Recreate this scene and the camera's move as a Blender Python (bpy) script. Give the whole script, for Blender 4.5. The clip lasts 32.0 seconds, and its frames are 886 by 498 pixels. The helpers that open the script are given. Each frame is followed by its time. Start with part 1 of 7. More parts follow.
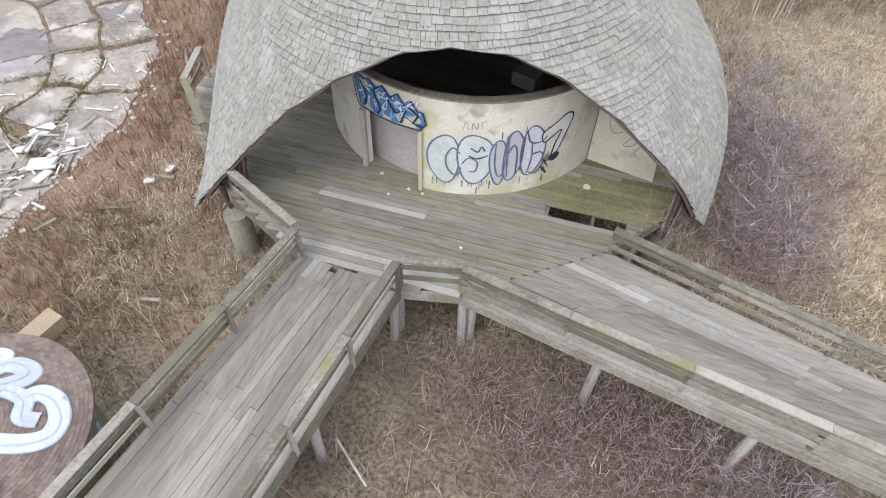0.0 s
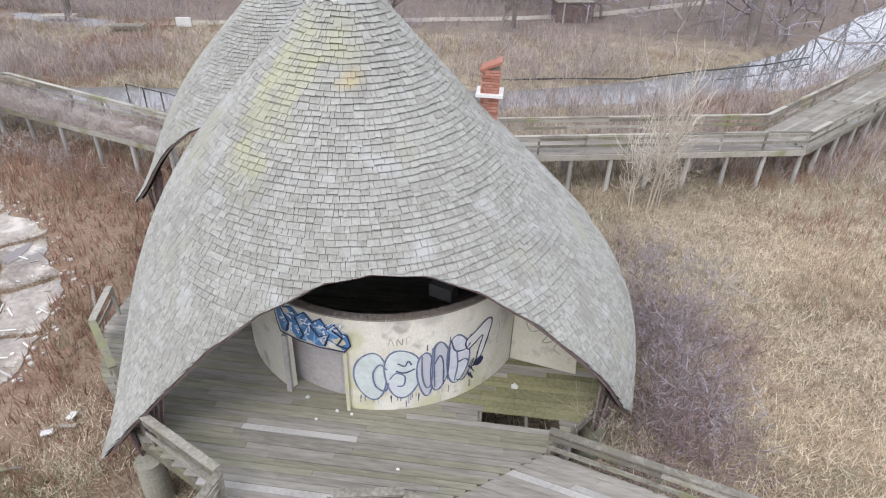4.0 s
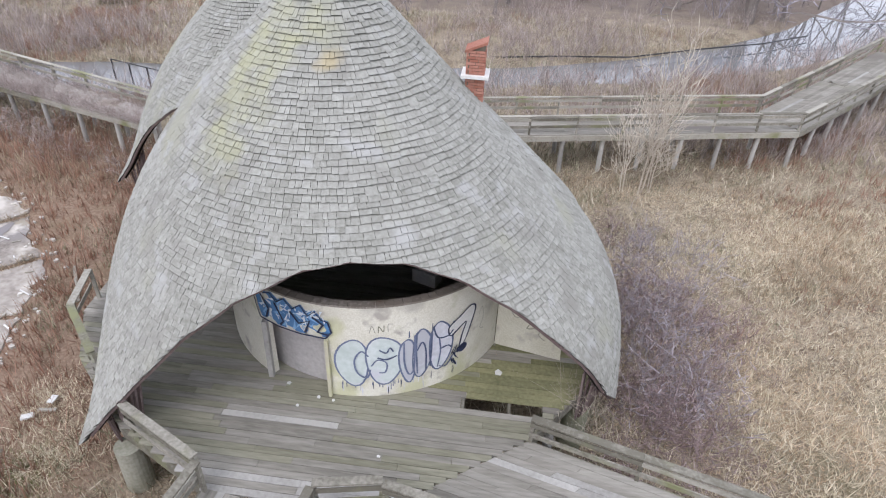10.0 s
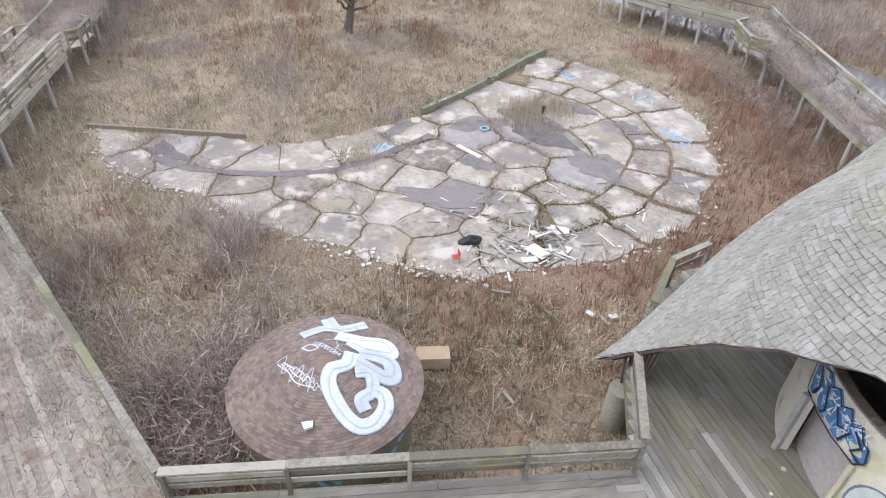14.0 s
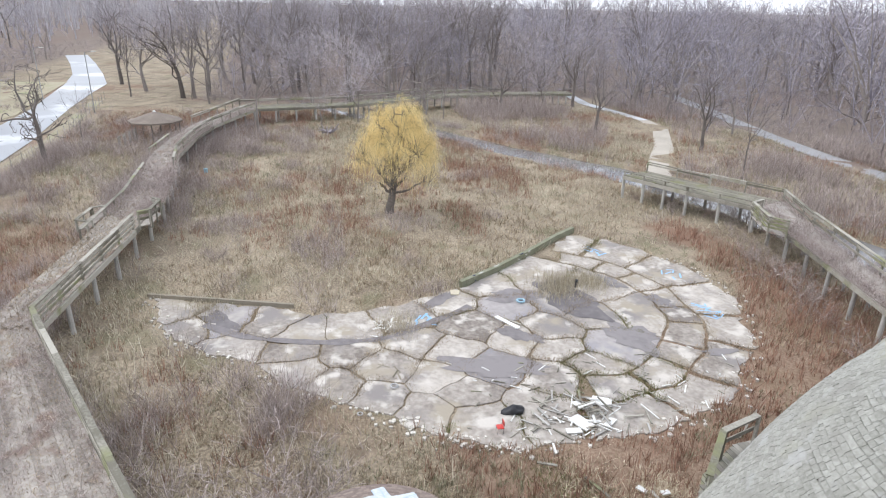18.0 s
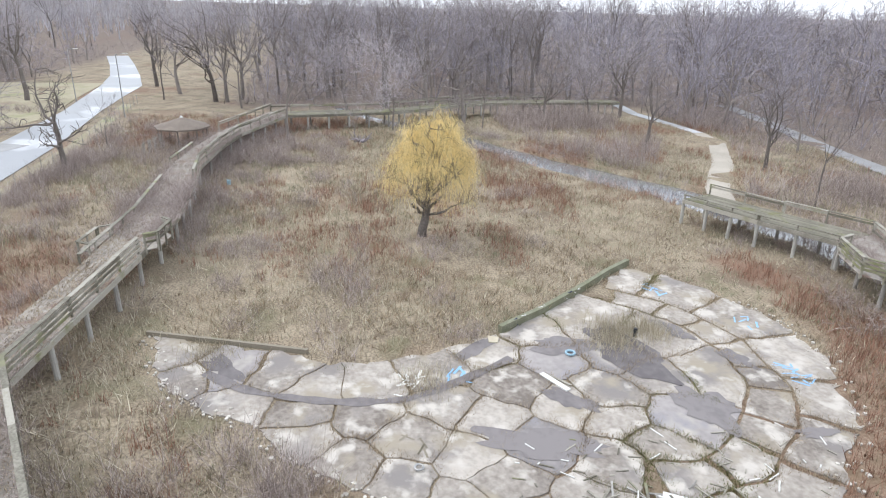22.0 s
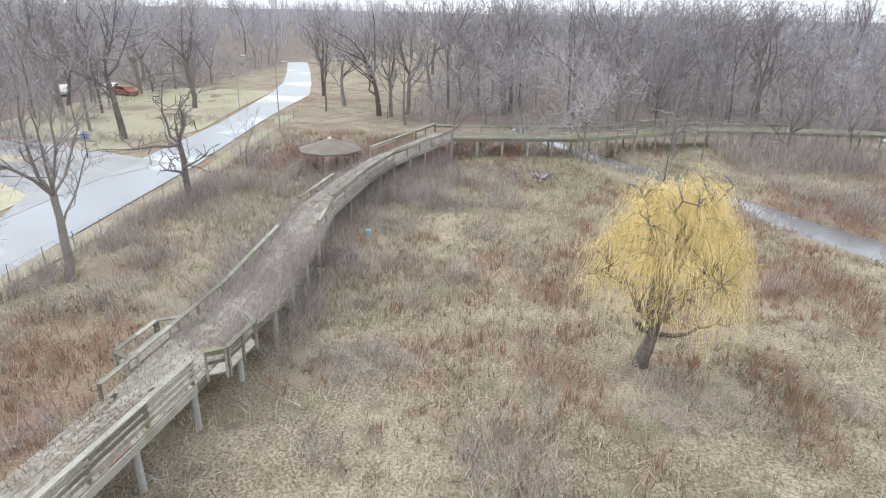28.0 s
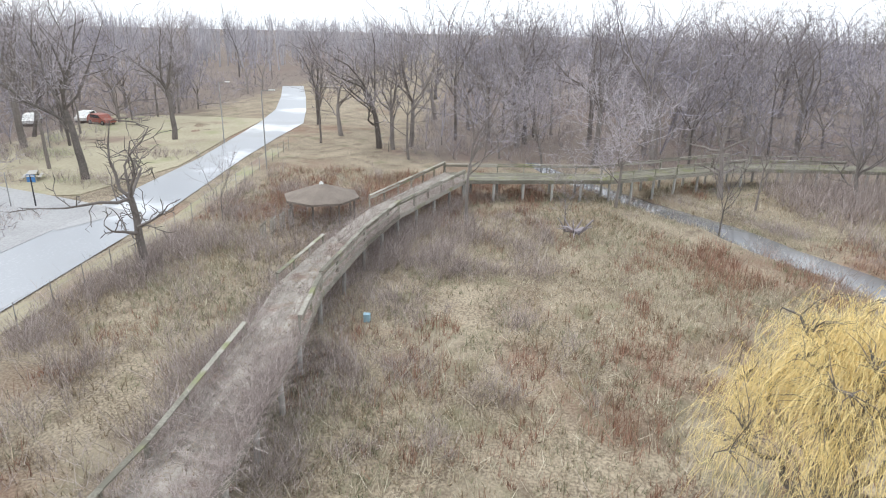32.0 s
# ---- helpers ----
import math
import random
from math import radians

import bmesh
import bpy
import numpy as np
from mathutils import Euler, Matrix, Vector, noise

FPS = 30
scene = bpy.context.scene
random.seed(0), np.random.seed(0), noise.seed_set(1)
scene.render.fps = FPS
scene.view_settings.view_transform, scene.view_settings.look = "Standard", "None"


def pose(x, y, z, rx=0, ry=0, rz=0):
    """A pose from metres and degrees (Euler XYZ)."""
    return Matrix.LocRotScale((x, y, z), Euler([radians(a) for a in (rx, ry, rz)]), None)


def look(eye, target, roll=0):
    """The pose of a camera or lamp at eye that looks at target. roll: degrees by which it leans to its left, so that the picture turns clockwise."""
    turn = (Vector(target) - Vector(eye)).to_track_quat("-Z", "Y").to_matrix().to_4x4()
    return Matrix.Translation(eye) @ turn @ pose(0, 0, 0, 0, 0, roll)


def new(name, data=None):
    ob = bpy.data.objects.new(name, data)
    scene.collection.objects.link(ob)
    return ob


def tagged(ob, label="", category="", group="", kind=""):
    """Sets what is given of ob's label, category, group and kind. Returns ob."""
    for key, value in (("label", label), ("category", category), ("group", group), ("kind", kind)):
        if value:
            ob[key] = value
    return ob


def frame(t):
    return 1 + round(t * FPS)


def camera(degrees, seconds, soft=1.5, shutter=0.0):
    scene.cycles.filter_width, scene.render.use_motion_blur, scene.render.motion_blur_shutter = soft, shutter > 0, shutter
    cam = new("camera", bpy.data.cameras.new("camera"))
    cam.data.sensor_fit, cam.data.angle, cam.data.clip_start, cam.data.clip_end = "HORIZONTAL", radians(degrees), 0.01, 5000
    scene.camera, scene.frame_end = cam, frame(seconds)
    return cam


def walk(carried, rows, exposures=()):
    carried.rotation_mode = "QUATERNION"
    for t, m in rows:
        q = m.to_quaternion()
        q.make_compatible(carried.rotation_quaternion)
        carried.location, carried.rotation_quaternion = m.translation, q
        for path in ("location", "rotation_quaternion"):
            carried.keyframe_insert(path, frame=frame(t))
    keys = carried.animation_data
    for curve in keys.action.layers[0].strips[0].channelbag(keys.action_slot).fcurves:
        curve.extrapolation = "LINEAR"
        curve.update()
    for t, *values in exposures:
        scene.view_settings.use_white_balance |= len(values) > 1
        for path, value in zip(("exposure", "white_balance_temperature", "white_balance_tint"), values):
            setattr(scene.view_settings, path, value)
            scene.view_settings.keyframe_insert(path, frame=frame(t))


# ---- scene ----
cam = camera(70.6, 32.0, soft=1.1)
PATH = [
    (0, (-0.722, 0.402, 14.14), (-1.069, 1.645, 12.613), 2.0),
    (0.5, (-0.758, 0.437, 14.161), (-1.031, 1.697, 12.633), 1.6),
    (1, (-0.831, 0.472, 14.186), (-1.037, 1.778, 12.685), 1.6),
    (1.5, (-0.87, 0.473, 14.255), (-1.064, 1.878, 12.845), 1.6),
    (2, (-0.831, 0.461, 14.291), (-1.026, 1.945, 12.965), 1.3),
    (2.5, (-0.827, 0.458, 14.287), (-1.024, 2.006, 13.036), 1.2),
    (4.5, (-1.098, 0.729, 14.842), (-1.287, 2.495, 13.923), 2.3),
    (5, (-1.032, 0.66, 14.908), (-1.242, 2.535, 14.245), 2.2),
    (5.5, (-1.002, 0.515, 14.993), (-1.228, 2.463, 14.598), 1.9),
    (6, (-0.982, 0.366, 15.021), (-1.216, 2.337, 14.774), 1.8),
    (6.5, (-1.017, 0.45, 15.004), (-1.246, 2.405, 14.648), 2.0),
    (7, (-1.027, 0.596, 14.867), (-1.241, 2.486, 14.25), 2.0),
    (7.5, (-1.017, 0.591, 14.812), (-1.219, 2.414, 14.015), 2.1),
    (8, (-1.026, 0.563, 14.797), (-1.212, 2.311, 13.844), 2.3),
    (8.5, (-1.03, 0.657, 14.747), (-1.201, 2.318, 13.646), 2.5),
    (9, (-1.042, 0.75, 14.731), (-1.21, 2.39, 13.599), 2.4),
    (9.5, (-0.979, 0.895, 14.736), (-1.147, 2.534, 13.601), 2.5),
    (10, (-0.784, 1.066, 14.749), (-0.948, 2.704, 13.613), 2.6),
    (10.5, (-0.542, 1.26, 14.75), (-0.704, 2.897, 13.612), 2.7),
    (11, (-0.219, 1.456, 14.752), (-0.38, 3.092, 13.612), 2.8),
    (11.5, (-0.042, 1.578, 14.757), (-0.236, 3.209, 13.616), 2.8),
    (12, (-0.06, 1.645, 14.735), (-0.663, 3.161, 13.578), 3.1),
    (12.5, (-0.042, 1.819, 14.742), (-1.112, 3.027, 13.56), 3.2),
    (13, (-0.085, 1.938, 14.59), (-1.396, 2.868, 13.4), 3.2),
    (13.5, (-0.045, 1.972, 14.538), (-1.516, 2.603, 13.339), 2.9),
    (14, (0.001, 2.045, 14.522), (-1.527, 2.517, 13.321), 2.4),
    (14.5, (0.046, 1.991, 14.495), (-1.496, 2.431, 13.299), 1.9),
    (15, (0.057, 1.998, 14.56), (-1.519, 2.424, 13.404), 1.7),
    (15.5, (0.217, 2.043, 14.669), (-1.48, 2.474, 13.702), 1.3),
    (17.5, (0.664, 1.089, 14.964), (-1.14, 1.548, 14.232), 1.4),
    (18, (0.659, 1.021, 14.958), (-1.146, 1.477, 14.227), 1.4),
    (18.5, (0.553, 1.042, 14.946), (-1.255, 1.487, 14.217), 1.4),
    (19, (0.267, 1.138, 14.995), (-1.543, 1.571, 14.265), 1.5),
    (19.5, (-0.133, 1.219, 15.028), (-1.946, 1.645, 14.298), 1.5),
    (20, (-0.679, 1.3, 15.017), (-2.495, 1.716, 14.289), 1.6),
    (20.5, (-1.325, 1.447, 14.995), (-3.145, 1.845, 14.269), 1.7),
    (21, (-2.113, 1.595, 14.996), (-3.938, 1.971, 14.27), 1.7),
    (21.5, (-3.055, 1.755, 14.972), (-4.884, 2.114, 14.247), 1.7),
    (22, (-4.109, 1.938, 14.939), (-5.939, 2.288, 14.213), 1.7),
    (22.5, (-5.304, 2.116, 14.792), (-7.151, 2.369, 14.067), 1.8),
    (23, (-6.705, 2.527, 14.601), (-8.567, 2.504, 13.871), 1.3),
    (23.5, (-8.08, 2.828, 14.505), (-9.925, 2.586, 13.771), 1.1),
    (24, (-9.397, 2.966, 14.434), (-11.236, 2.678, 13.702), 1.0),
    (24.5, (-10.694, 3.039, 14.375), (-12.53, 2.725, 13.646), 1.1),
    (26.5, (-16.409, 2.359, 13.982), (-18.255, 2.082, 13.263), 1.1),
    (27, (-17.74, 2.096, 13.987), (-19.596, 1.896, 13.27), 1.3),
    (27.5, (-19.123, 1.758, 13.998), (-20.985, 1.602, 13.283), 1.3),
    (28, (-20.526, 1.44, 14.008), (-22.388, 1.292, 13.293), 1.3),
    (28.5, (-21.909, 1.065, 14.001), (-23.772, 0.921, 13.287), 1.3),
    (29, (-23.225, 0.689, 14.018), (-25.088, 0.55, 13.305), 1.4),
    (29.5, (-24.546, 0.356, 14.007), (-26.41, 0.218, 13.294), 1.4),
    (30, (-25.818, 0.062, 14.032), (-27.688, -0.077, 13.336), 1.3),
    (30.5, (-26.943, -0.239, 14.077), (-28.828, -0.377, 13.421), 1.4),
    (31, (-28.106, -0.416, 14.066), (-29.99, -0.556, 13.41), 1.4),
    (31.5, (-29.235, -0.476, 14.059), (-31.118, -0.62, 13.402), 1.4),
    (32, (-30.255, -0.539, 14.044), (-32.138, -0.685, 13.386), 1.3),
]
EXPOSURES = [(0.0, 0.4, 6250, 14), (2.5, 0.4, 6250, 14), (5.0, 0.36, 6100, 15), (6.0, 0.03, 6100, 14), (7.0, -0.16, 6150, 15), (8.0, -0.06, 6200, 15), (9.0, 0.18, 6100, 15), (11.0, 0.32, 6050, 16), (12.0, 0.36, 6050, 16), (15.0, 0.32, 6150, 14), (18.0, 0.36, 6150, 11), (24.0, 0.36, 6150, 9), (28.0, 0.46, 6150, 7), (32.0, 0.38, 6250, 8)]
walk(cam, [(t, look(eye, target, roll)) for t, eye, target, roll in PATH], EXPOSURES)

# ---------------------------------------------------------------- light
world = bpy.data.worlds.new("overcast_sky")
scene.world = world
world.use_nodes = True
_n, _l = world.node_tree.nodes, world.node_tree.links
_n.clear()
_out = _n.new("ShaderNodeOutputWorld")
_bg = _n.new("ShaderNodeBackground")
_sky = _n.new("ShaderNodeTexSky")
_sky.sky_type = "NISHITA"
_sky.sun_disc = False
_sky.sun_elevation, _sky.sun_rotation = radians(42), radians(200)
_sky.air_density, _sky.dust_density, _sky.ozone_density = 1.0, 6.0, 1.0
_mix = _n.new("ShaderNodeMix")
_mix.data_type = "RGBA"
_mix.inputs[0].default_value = 0.86
_mix.inputs[7].default_value = (12.0, 12.3, 12.8, 1)
_l.new(_sky.outputs[0], _mix.inputs[6])
_l.new(_mix.outputs[2], _bg.inputs[0])
_bg.inputs[1].default_value = 0.1
_l.new(_bg.outputs[0], _out.inputs[0])
sun = new("sun", bpy.data.lights.new("sun", "SUN"))
sun.data.energy, sun.data.angle, sun.data.color = 1.0, radians(25), (1.0, 0.97, 0.93)
sun.matrix_world = look((0, 0, 60), (20, 42, 0))


# ---------------------------------------------------------------- materials
def mat(name, dark, light, scale=3.0, rough=0.85, fine=30.0, bump=0.3, stretch=(1, 1, 1), spot=None, spot_scale=0.5,
        spot_cut=0.6, per="object", vary=0.25, metal=0.0, fine_amt=0.5, span=(0.3, 0.7), spot_amt=1.0):
    """Two colours mixed by noise at two scales, an optional third colour in patches, and fine relief."""
    m = bpy.data.materials.new(name)
    m.use_nodes = True
    n, l = m.node_tree.nodes, m.node_tree.links
    b = n["Principled BSDF"]
    b.inputs["Roughness"].default_value, b.inputs["Metallic"].default_value = rough, metal
    b.inputs["Specular IOR Level"].default_value = 0.25
    tc = n.new("ShaderNodeTexCoord")
    mp = n.new("ShaderNodeMapping")
    mp.inputs["Scale"].default_value = stretch
    l.new(tc.outputs["Object"], mp.inputs[0])

    def nz(sc, detail=4):
        t = n.new("ShaderNodeTexNoise")
        t.inputs["Scale"].default_value, t.inputs["Detail"].default_value = sc, detail
        l.new(mp.outputs[0], t.inputs["Vector"])
        return t.outputs[0]

    def mathn(op, a, b_):
        t = n.new("ShaderNodeMath")
        t.operation = op
        for k, v in ((0, a), (1, b_)):
            if isinstance(v, (int, float)):
                t.inputs[k].default_value = v
            else:
                l.new(v, t.inputs[k])
        return t.outputs[0]

    big, small = nz(scale), nz(fine, 6)
    f = mathn("ADD", mathn("MULTIPLY", big, 1.0 - fine_amt), mathn("MULTIPLY", small, fine_amt))
    if per == "island":
        g = n.new("ShaderNodeNewGeometry")
        rnd = g.outputs["Random Per Island"]
    else:
        o = n.new("ShaderNodeObjectInfo")
        rnd = o.outputs["Random"]
    f = mathn("ADD", f, mathn("MULTIPLY", mathn("SUBTRACT", rnd, 0.5), vary * 2))
    r = n.new("ShaderNodeMapRange")
    r.inputs[1].default_value, r.inputs[2].default_value = span
    l.new(f, r.inputs[0])
    mx = n.new("ShaderNodeMix")
    mx.data_type = "RGBA"
    mx.inputs[6].default_value, mx.inputs[7].default_value = (*dark, 1), (*light, 1)
    l.new(r.outputs[0], mx.inputs[0])
    col = mx.outputs[2]
    for sp in ([spot] if spot and not isinstance(spot[0], (tuple, list)) else (spot or [])):
        s = nz(spot_scale, 5)
        rr_ = n.new("ShaderNodeMapRange")
        rr_.inputs[1].default_value, rr_.inputs[2].default_value = spot_cut, spot_cut + 0.12
        rr_.inputs[4].default_value = spot_amt
        l.new(s, rr_.inputs[0])
        m2 = n.new("ShaderNodeMix")
        m2.data_type = "RGBA"
        m2.inputs[7].default_value = (*sp, 1)
        l.new(rr_.outputs[0], m2.inputs[0])
        l.new(col, m2.inputs[6])
        col = m2.outputs[2]
        spot_scale *= 1.7
    l.new(col, b.inputs["Base Color"])
    if bump:
        bp = n.new("ShaderNodeBump")
        bp.inputs["Strength"].default_value, bp.inputs["Distance"].default_value = bump, 0.03
        l.new(small, bp.inputs["Height"])
        l.new(bp.outputs[0], b.inputs["Normal"])
    return m


M_shingle = mat("weathered_cedar_shingle", (0.235, 0.235, 0.207), (0.39, 0.388, 0.355), 0.35, 0.9, 11, 0.4, spot=[(0.325, 0.325, 0.265), (0.26, 0.255, 0.23), (0.385, 0.385, 0.37)], spot_scale=0.45, spot_cut=0.57, vary=0.10, fine_amt=0.65)
M_shingle_j = mat("weathered_cedar_shingle_rows", (0.235, 0.235, 0.207), (0.39, 0.388, 0.355), 0.35, 0.9, 11, 0.4, spot=[(0.325, 0.325, 0.265), (0.26, 0.255, 0.23), (0.385, 0.385, 0.37)], spot_scale=0.45, spot_cut=0.57, vary=0.10, fine_amt=0.65, per="island")
# end grain darkened further to paint the shadow line under each course
M_butt = mat("shaded_shingle_end_grain", (0.035, 0.033, 0.03), (0.10, 0.095, 0.085), 2.0, 0.95, 12, 0.0)
# near black: the shade inside the hut is put into this colour
M_under = mat("interior_shade_black", (0.006, 0.006, 0.005), (0.014, 0.013, 0.012), 1.0, 0.95, 10, 0.2)


def growth(m, colour, spots, amount):
    """Moss or lichen in soft blots round the given places (x, y, z, radius)."""
    n, l = m.node_tree.nodes, m.node_tree.links
    b = n["Principled BSDF"]
    tc = n.new("ShaderNodeTexCoord")
    nz = n.new("ShaderNodeTexNoise")
    nz.inputs["Scale"].default_value, nz.inputs["Detail"].default_value = 1.6, 6
    l.new(tc.outputs["Object"], nz.inputs["Vector"])
    for x, y, z, r in spots:
        ds, ad, rg, mx = (n.new(k) for k in ("ShaderNodeVectorMath", "ShaderNodeMath", "ShaderNodeMapRange", "ShaderNodeMix"))
        ds.operation = "DISTANCE"
        ds.inputs[1].default_value = (x, y, z)
        l.new(tc.outputs["Object"], ds.inputs[0])
        ad.operation = "MULTIPLY_ADD"
        ad.inputs[1].default_value = 3.2 * r
        l.new(nz.outputs[0], ad.inputs[0])
        ad.inputs[2].default_value = -1.6 * r
        sb = n.new("ShaderNodeMath")
        sb.operation = "ADD"
        l.new(ds.outputs["Value"], sb.inputs[0])
        l.new(ad.outputs[0], sb.inputs[1])
        rg.inputs[1].default_value, rg.inputs[2].default_value, rg.inputs[3].default_value, rg.inputs[4].default_value = 0.25 * r, 1.15 * r, amount, 0.0
        l.new(sb.outputs[0], rg.inputs[0])
        mx.data_type = "RGBA"
        mx.inputs[7].default_value = (*colour, 1)
        l.new(b.inputs["Base Color"].links[0].from_socket, mx.inputs[6])
        l.new(rg.outputs[0], mx.inputs[0])
        l.new(mx.outputs[2], b.inputs["Base Color"])


growth(M_shingle_j, (0.40, 0.40, 0.235), [(-0.6, -1.3, 11.0, 0.7), (-0.9, -1.9, 10.3, 0.8), (-1.3, -2.5, 9.6, 0.8), (-1.6, -3.3, 8.7, 0.7), (0.1, -1.5, 10.9, 0.45)], 0.42)
growth(M_shingle_j, (0.46, 0.36, 0.16), [(0.5, -2.0, 10.3, 0.3)], 0.5)
M_cap = mat("white_metal_cap", (0.55, 0.56, 0.58), (0.85, 0.86, 0.88), 2.0, 0.5, 12, 0.1, spot=[(0.16, 0.15, 0.14), (0.42, 0.42, 0.43)], spot_scale=1.6, spot_cut=0.53)
M_deck = mat("weathered_deck_board", (0.17, 0.16, 0.135), (0.385, 0.365, 0.325), 0.9, 0.85, 13, 0.3, stretch=(0.14, 1, 1), spot=[(0.24, 0.238, 0.16), (0.21, 0.19, 0.17)], spot_scale=0.3, spot_cut=0.55, vary=0.09)
M_decky = mat("weathered_ramp_board", (0.17, 0.16, 0.135), (0.385, 0.365, 0.325), 0.9, 0.85, 13, 0.3, stretch=(1, 0.14, 1), spot=[(0.24, 0.238, 0.16), (0.21, 0.19, 0.17)], spot_scale=0.3, spot_cut=0.55, vary=0.09)
M_deckm = mat("mossy_deck_board", (0.15, 0.15, 0.08), (0.31, 0.30, 0.17), 1.2, 0.9, 10, 0.4, vary=0.15)
M_decko = mat("olive_stained_deck_board", (0.175, 0.168, 0.12), (0.36, 0.35, 0.275), 0.9, 0.88, 13, 0.3, stretch=(0.14, 1, 1), spot=[(0.22, 0.22, 0.14)], spot_scale=0.5, spot_cut=0.55, vary=0.08)
M_deckp = mat("pale_deck_board", (0.29, 0.28, 0.26), (0.48, 0.465, 0.44), 0.8, 0.85, 10, 0.3, vary=0.2)
M_rail = mat("weathered_rail_timber", (0.16, 0.15, 0.12), (0.40, 0.38, 0.33), 1.5, 0.85, 12, 0.3, spot=[(0.23, 0.235, 0.13)], spot_scale=0.6, spot_cut=0.56, vary=0.25)
M_pile = mat("pale_concrete_pile", (0.30, 0.29, 0.27), (0.50, 0.49, 0.46), 1.5, 0.9, 20, 0.2, vary=0.2)
M_wall = mat("cream_stucco", (0.52, 0.49, 0.38), (0.80, 0.78, 0.69), 0.8, 0.9, 25, 0.25, spot=[(0.50, 0.51, 0.34), (0.46, 0.43, 0.38)], spot_scale=1.1, spot_cut=0.61)
M_wallcap = mat("crumbling_wall_ledge", (0.22, 0.19, 0.16), (0.58, 0.55, 0.50), 1.6, 0.9, 9, 0.3, spot=[(0.17, 0.13, 0.10)], spot_scale=1.4, spot_cut=0.58)
M_conc = mat("worn_concrete", (0.19, 0.165, 0.145), (0.48, 0.44, 0.395), 0.6, 0.9, 5, 0.3, spot=[(0.255, 0.235, 0.225), (0.35, 0.31, 0.25), (0.56, 0.525, 0.48)], spot_scale=0.33, spot_cut=0.53, vary=0.16, fine_amt=0.5)
M_chip = mat("crumbled_pale_concrete", (0.42, 0.39, 0.35), (0.66, 0.63, 0.58), 1.0, 0.9, 9, 0.2, per="island", vary=0.3)
M_concd = mat("damp_dark_concrete", (0.22, 0.205, 0.205), (0.40, 0.37, 0.36), 0.35, 0.6, 3, 0.2, spot=[(0.50, 0.46, 0.41), (0.29, 0.28, 0.30)], spot_scale=0.3, spot_cut=0.53, vary=0.12)
M_door = mat("pale_grey_door_panel", (0.40, 0.38, 0.37), (0.60, 0.58, 0.57), 1.0, 0.8, 10, 0.1, spot=(0.40, 0.34, 0.29), spot_scale=1.2, spot_cut=0.62)
M_kerb = mat("old_concrete_kerb", (0.13, 0.115, 0.085), (0.28, 0.25, 0.20), 1.0, 0.9, 10, 0.3, spot=(0.16, 0.18, 0.1), spot_scale=1.0)
M_ground = mat("dry_winter_ground", (0.135, 0.106, 0.076), (0.43, 0.365, 0.27), 0.3, 0.95, 9.0, 1.0, fine_amt=0.7, span=(0.37, 0.63), vary=0.0, spot_amt=0.6, spot=[(0.21, 0.14, 0.10), (0.33, 0.285, 0.21), (0.17, 0.165, 0.095), (0.14, 0.105, 0.078)], spot_scale=0.12, spot_cut=0.56)


def ground_layer(m, field, colour, amount):
    """Lays a cover of another colour over the ground where the field says so."""
    n, l = m.node_tree.nodes, m.node_tree.links
    b = n["Principled BSDF"]
    at, nz, ad, rg, mx = (n.new(k) for k in ("ShaderNodeAttribute", "ShaderNodeTexNoise", "ShaderNodeMath", "ShaderNodeMapRange", "ShaderNodeMix"))
    at.attribute_name = field
    nz.inputs["Scale"].default_value, nz.inputs["Detail"].default_value = 0.7, 6
    tc = n.new("ShaderNodeTexCoord")
    l.new(tc.outputs["Object"], nz.inputs["Vector"])
    l.new(at.outputs["Fac"], ad.inputs[0])
    l.new(nz.outputs[0], ad.inputs[1])
    rg.inputs[1].default_value, rg.inputs[2].default_value, rg.inputs[4].default_value = 0.75, 1.25, amount
    l.new(ad.outputs[0], rg.inputs[0])
    mx.data_type = "RGBA"
    mx.inputs[7].default_value = (*colour, 1)
    l.new(b.inputs["Base Color"].links[0].from_socket, mx.inputs[6])
    l.new(rg.outputs[0], mx.inputs[0])
    l.new(mx.outputs[2], b.inputs["Base Color"])


ground_layer(M_ground, "rust", (0.24, 0.135, 0.095), 0.48)
ground_layer(M_ground, "litter", (0.17, 0.135, 0.125), 0.7)
# damp dark soil and the shade below the ramps, both put into the colour
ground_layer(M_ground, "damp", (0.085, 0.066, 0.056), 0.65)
M_lawn = mat("straw_lawn", (0.33, 0.295, 0.21), (0.50, 0.455, 0.335), 0.15, 0.95, 3, 0.5, spot=[(0.26, 0.20, 0.16), (0.31, 0.31, 0.19)], spot_scale=0.1, spot_cut=0.54)
# sky sheen on the wet surface is painted in as pale blue-grey
M_road = mat("wet_asphalt_sky_sheen", (0.36, 0.375, 0.40), (0.64, 0.66, 0.69), 0.12, 0.35, 6, 0.1, spot=[(0.70, 0.72, 0.75), (0.34, 0.35, 0.36)], spot_scale=0.08, spot_cut=0.55)
M_path = mat("pale_gravel_path", (0.32, 0.285, 0.24), (0.50, 0.46, 0.40), 0.3, 0.9, 8, 0.2)
# bark lightened and twigs blued: some haze is mixed into both colours
M_bark = mat("bare_bark", (0.125, 0.11, 0.10), (0.28, 0.25, 0.23), 0.8, 0.9, 8, 0.4, vary=0.25)
M_twig = mat("bare_twigs", (0.25, 0.225, 0.24), (0.46, 0.42, 0.44), 0.3, 0.9, 5, 0.0, vary=0.35)
M_twigp = mat("pale_twigs", (0.44, 0.39, 0.32), (0.66, 0.60, 0.51), 0.3, 0.9, 5, 0.0, vary=0.25)
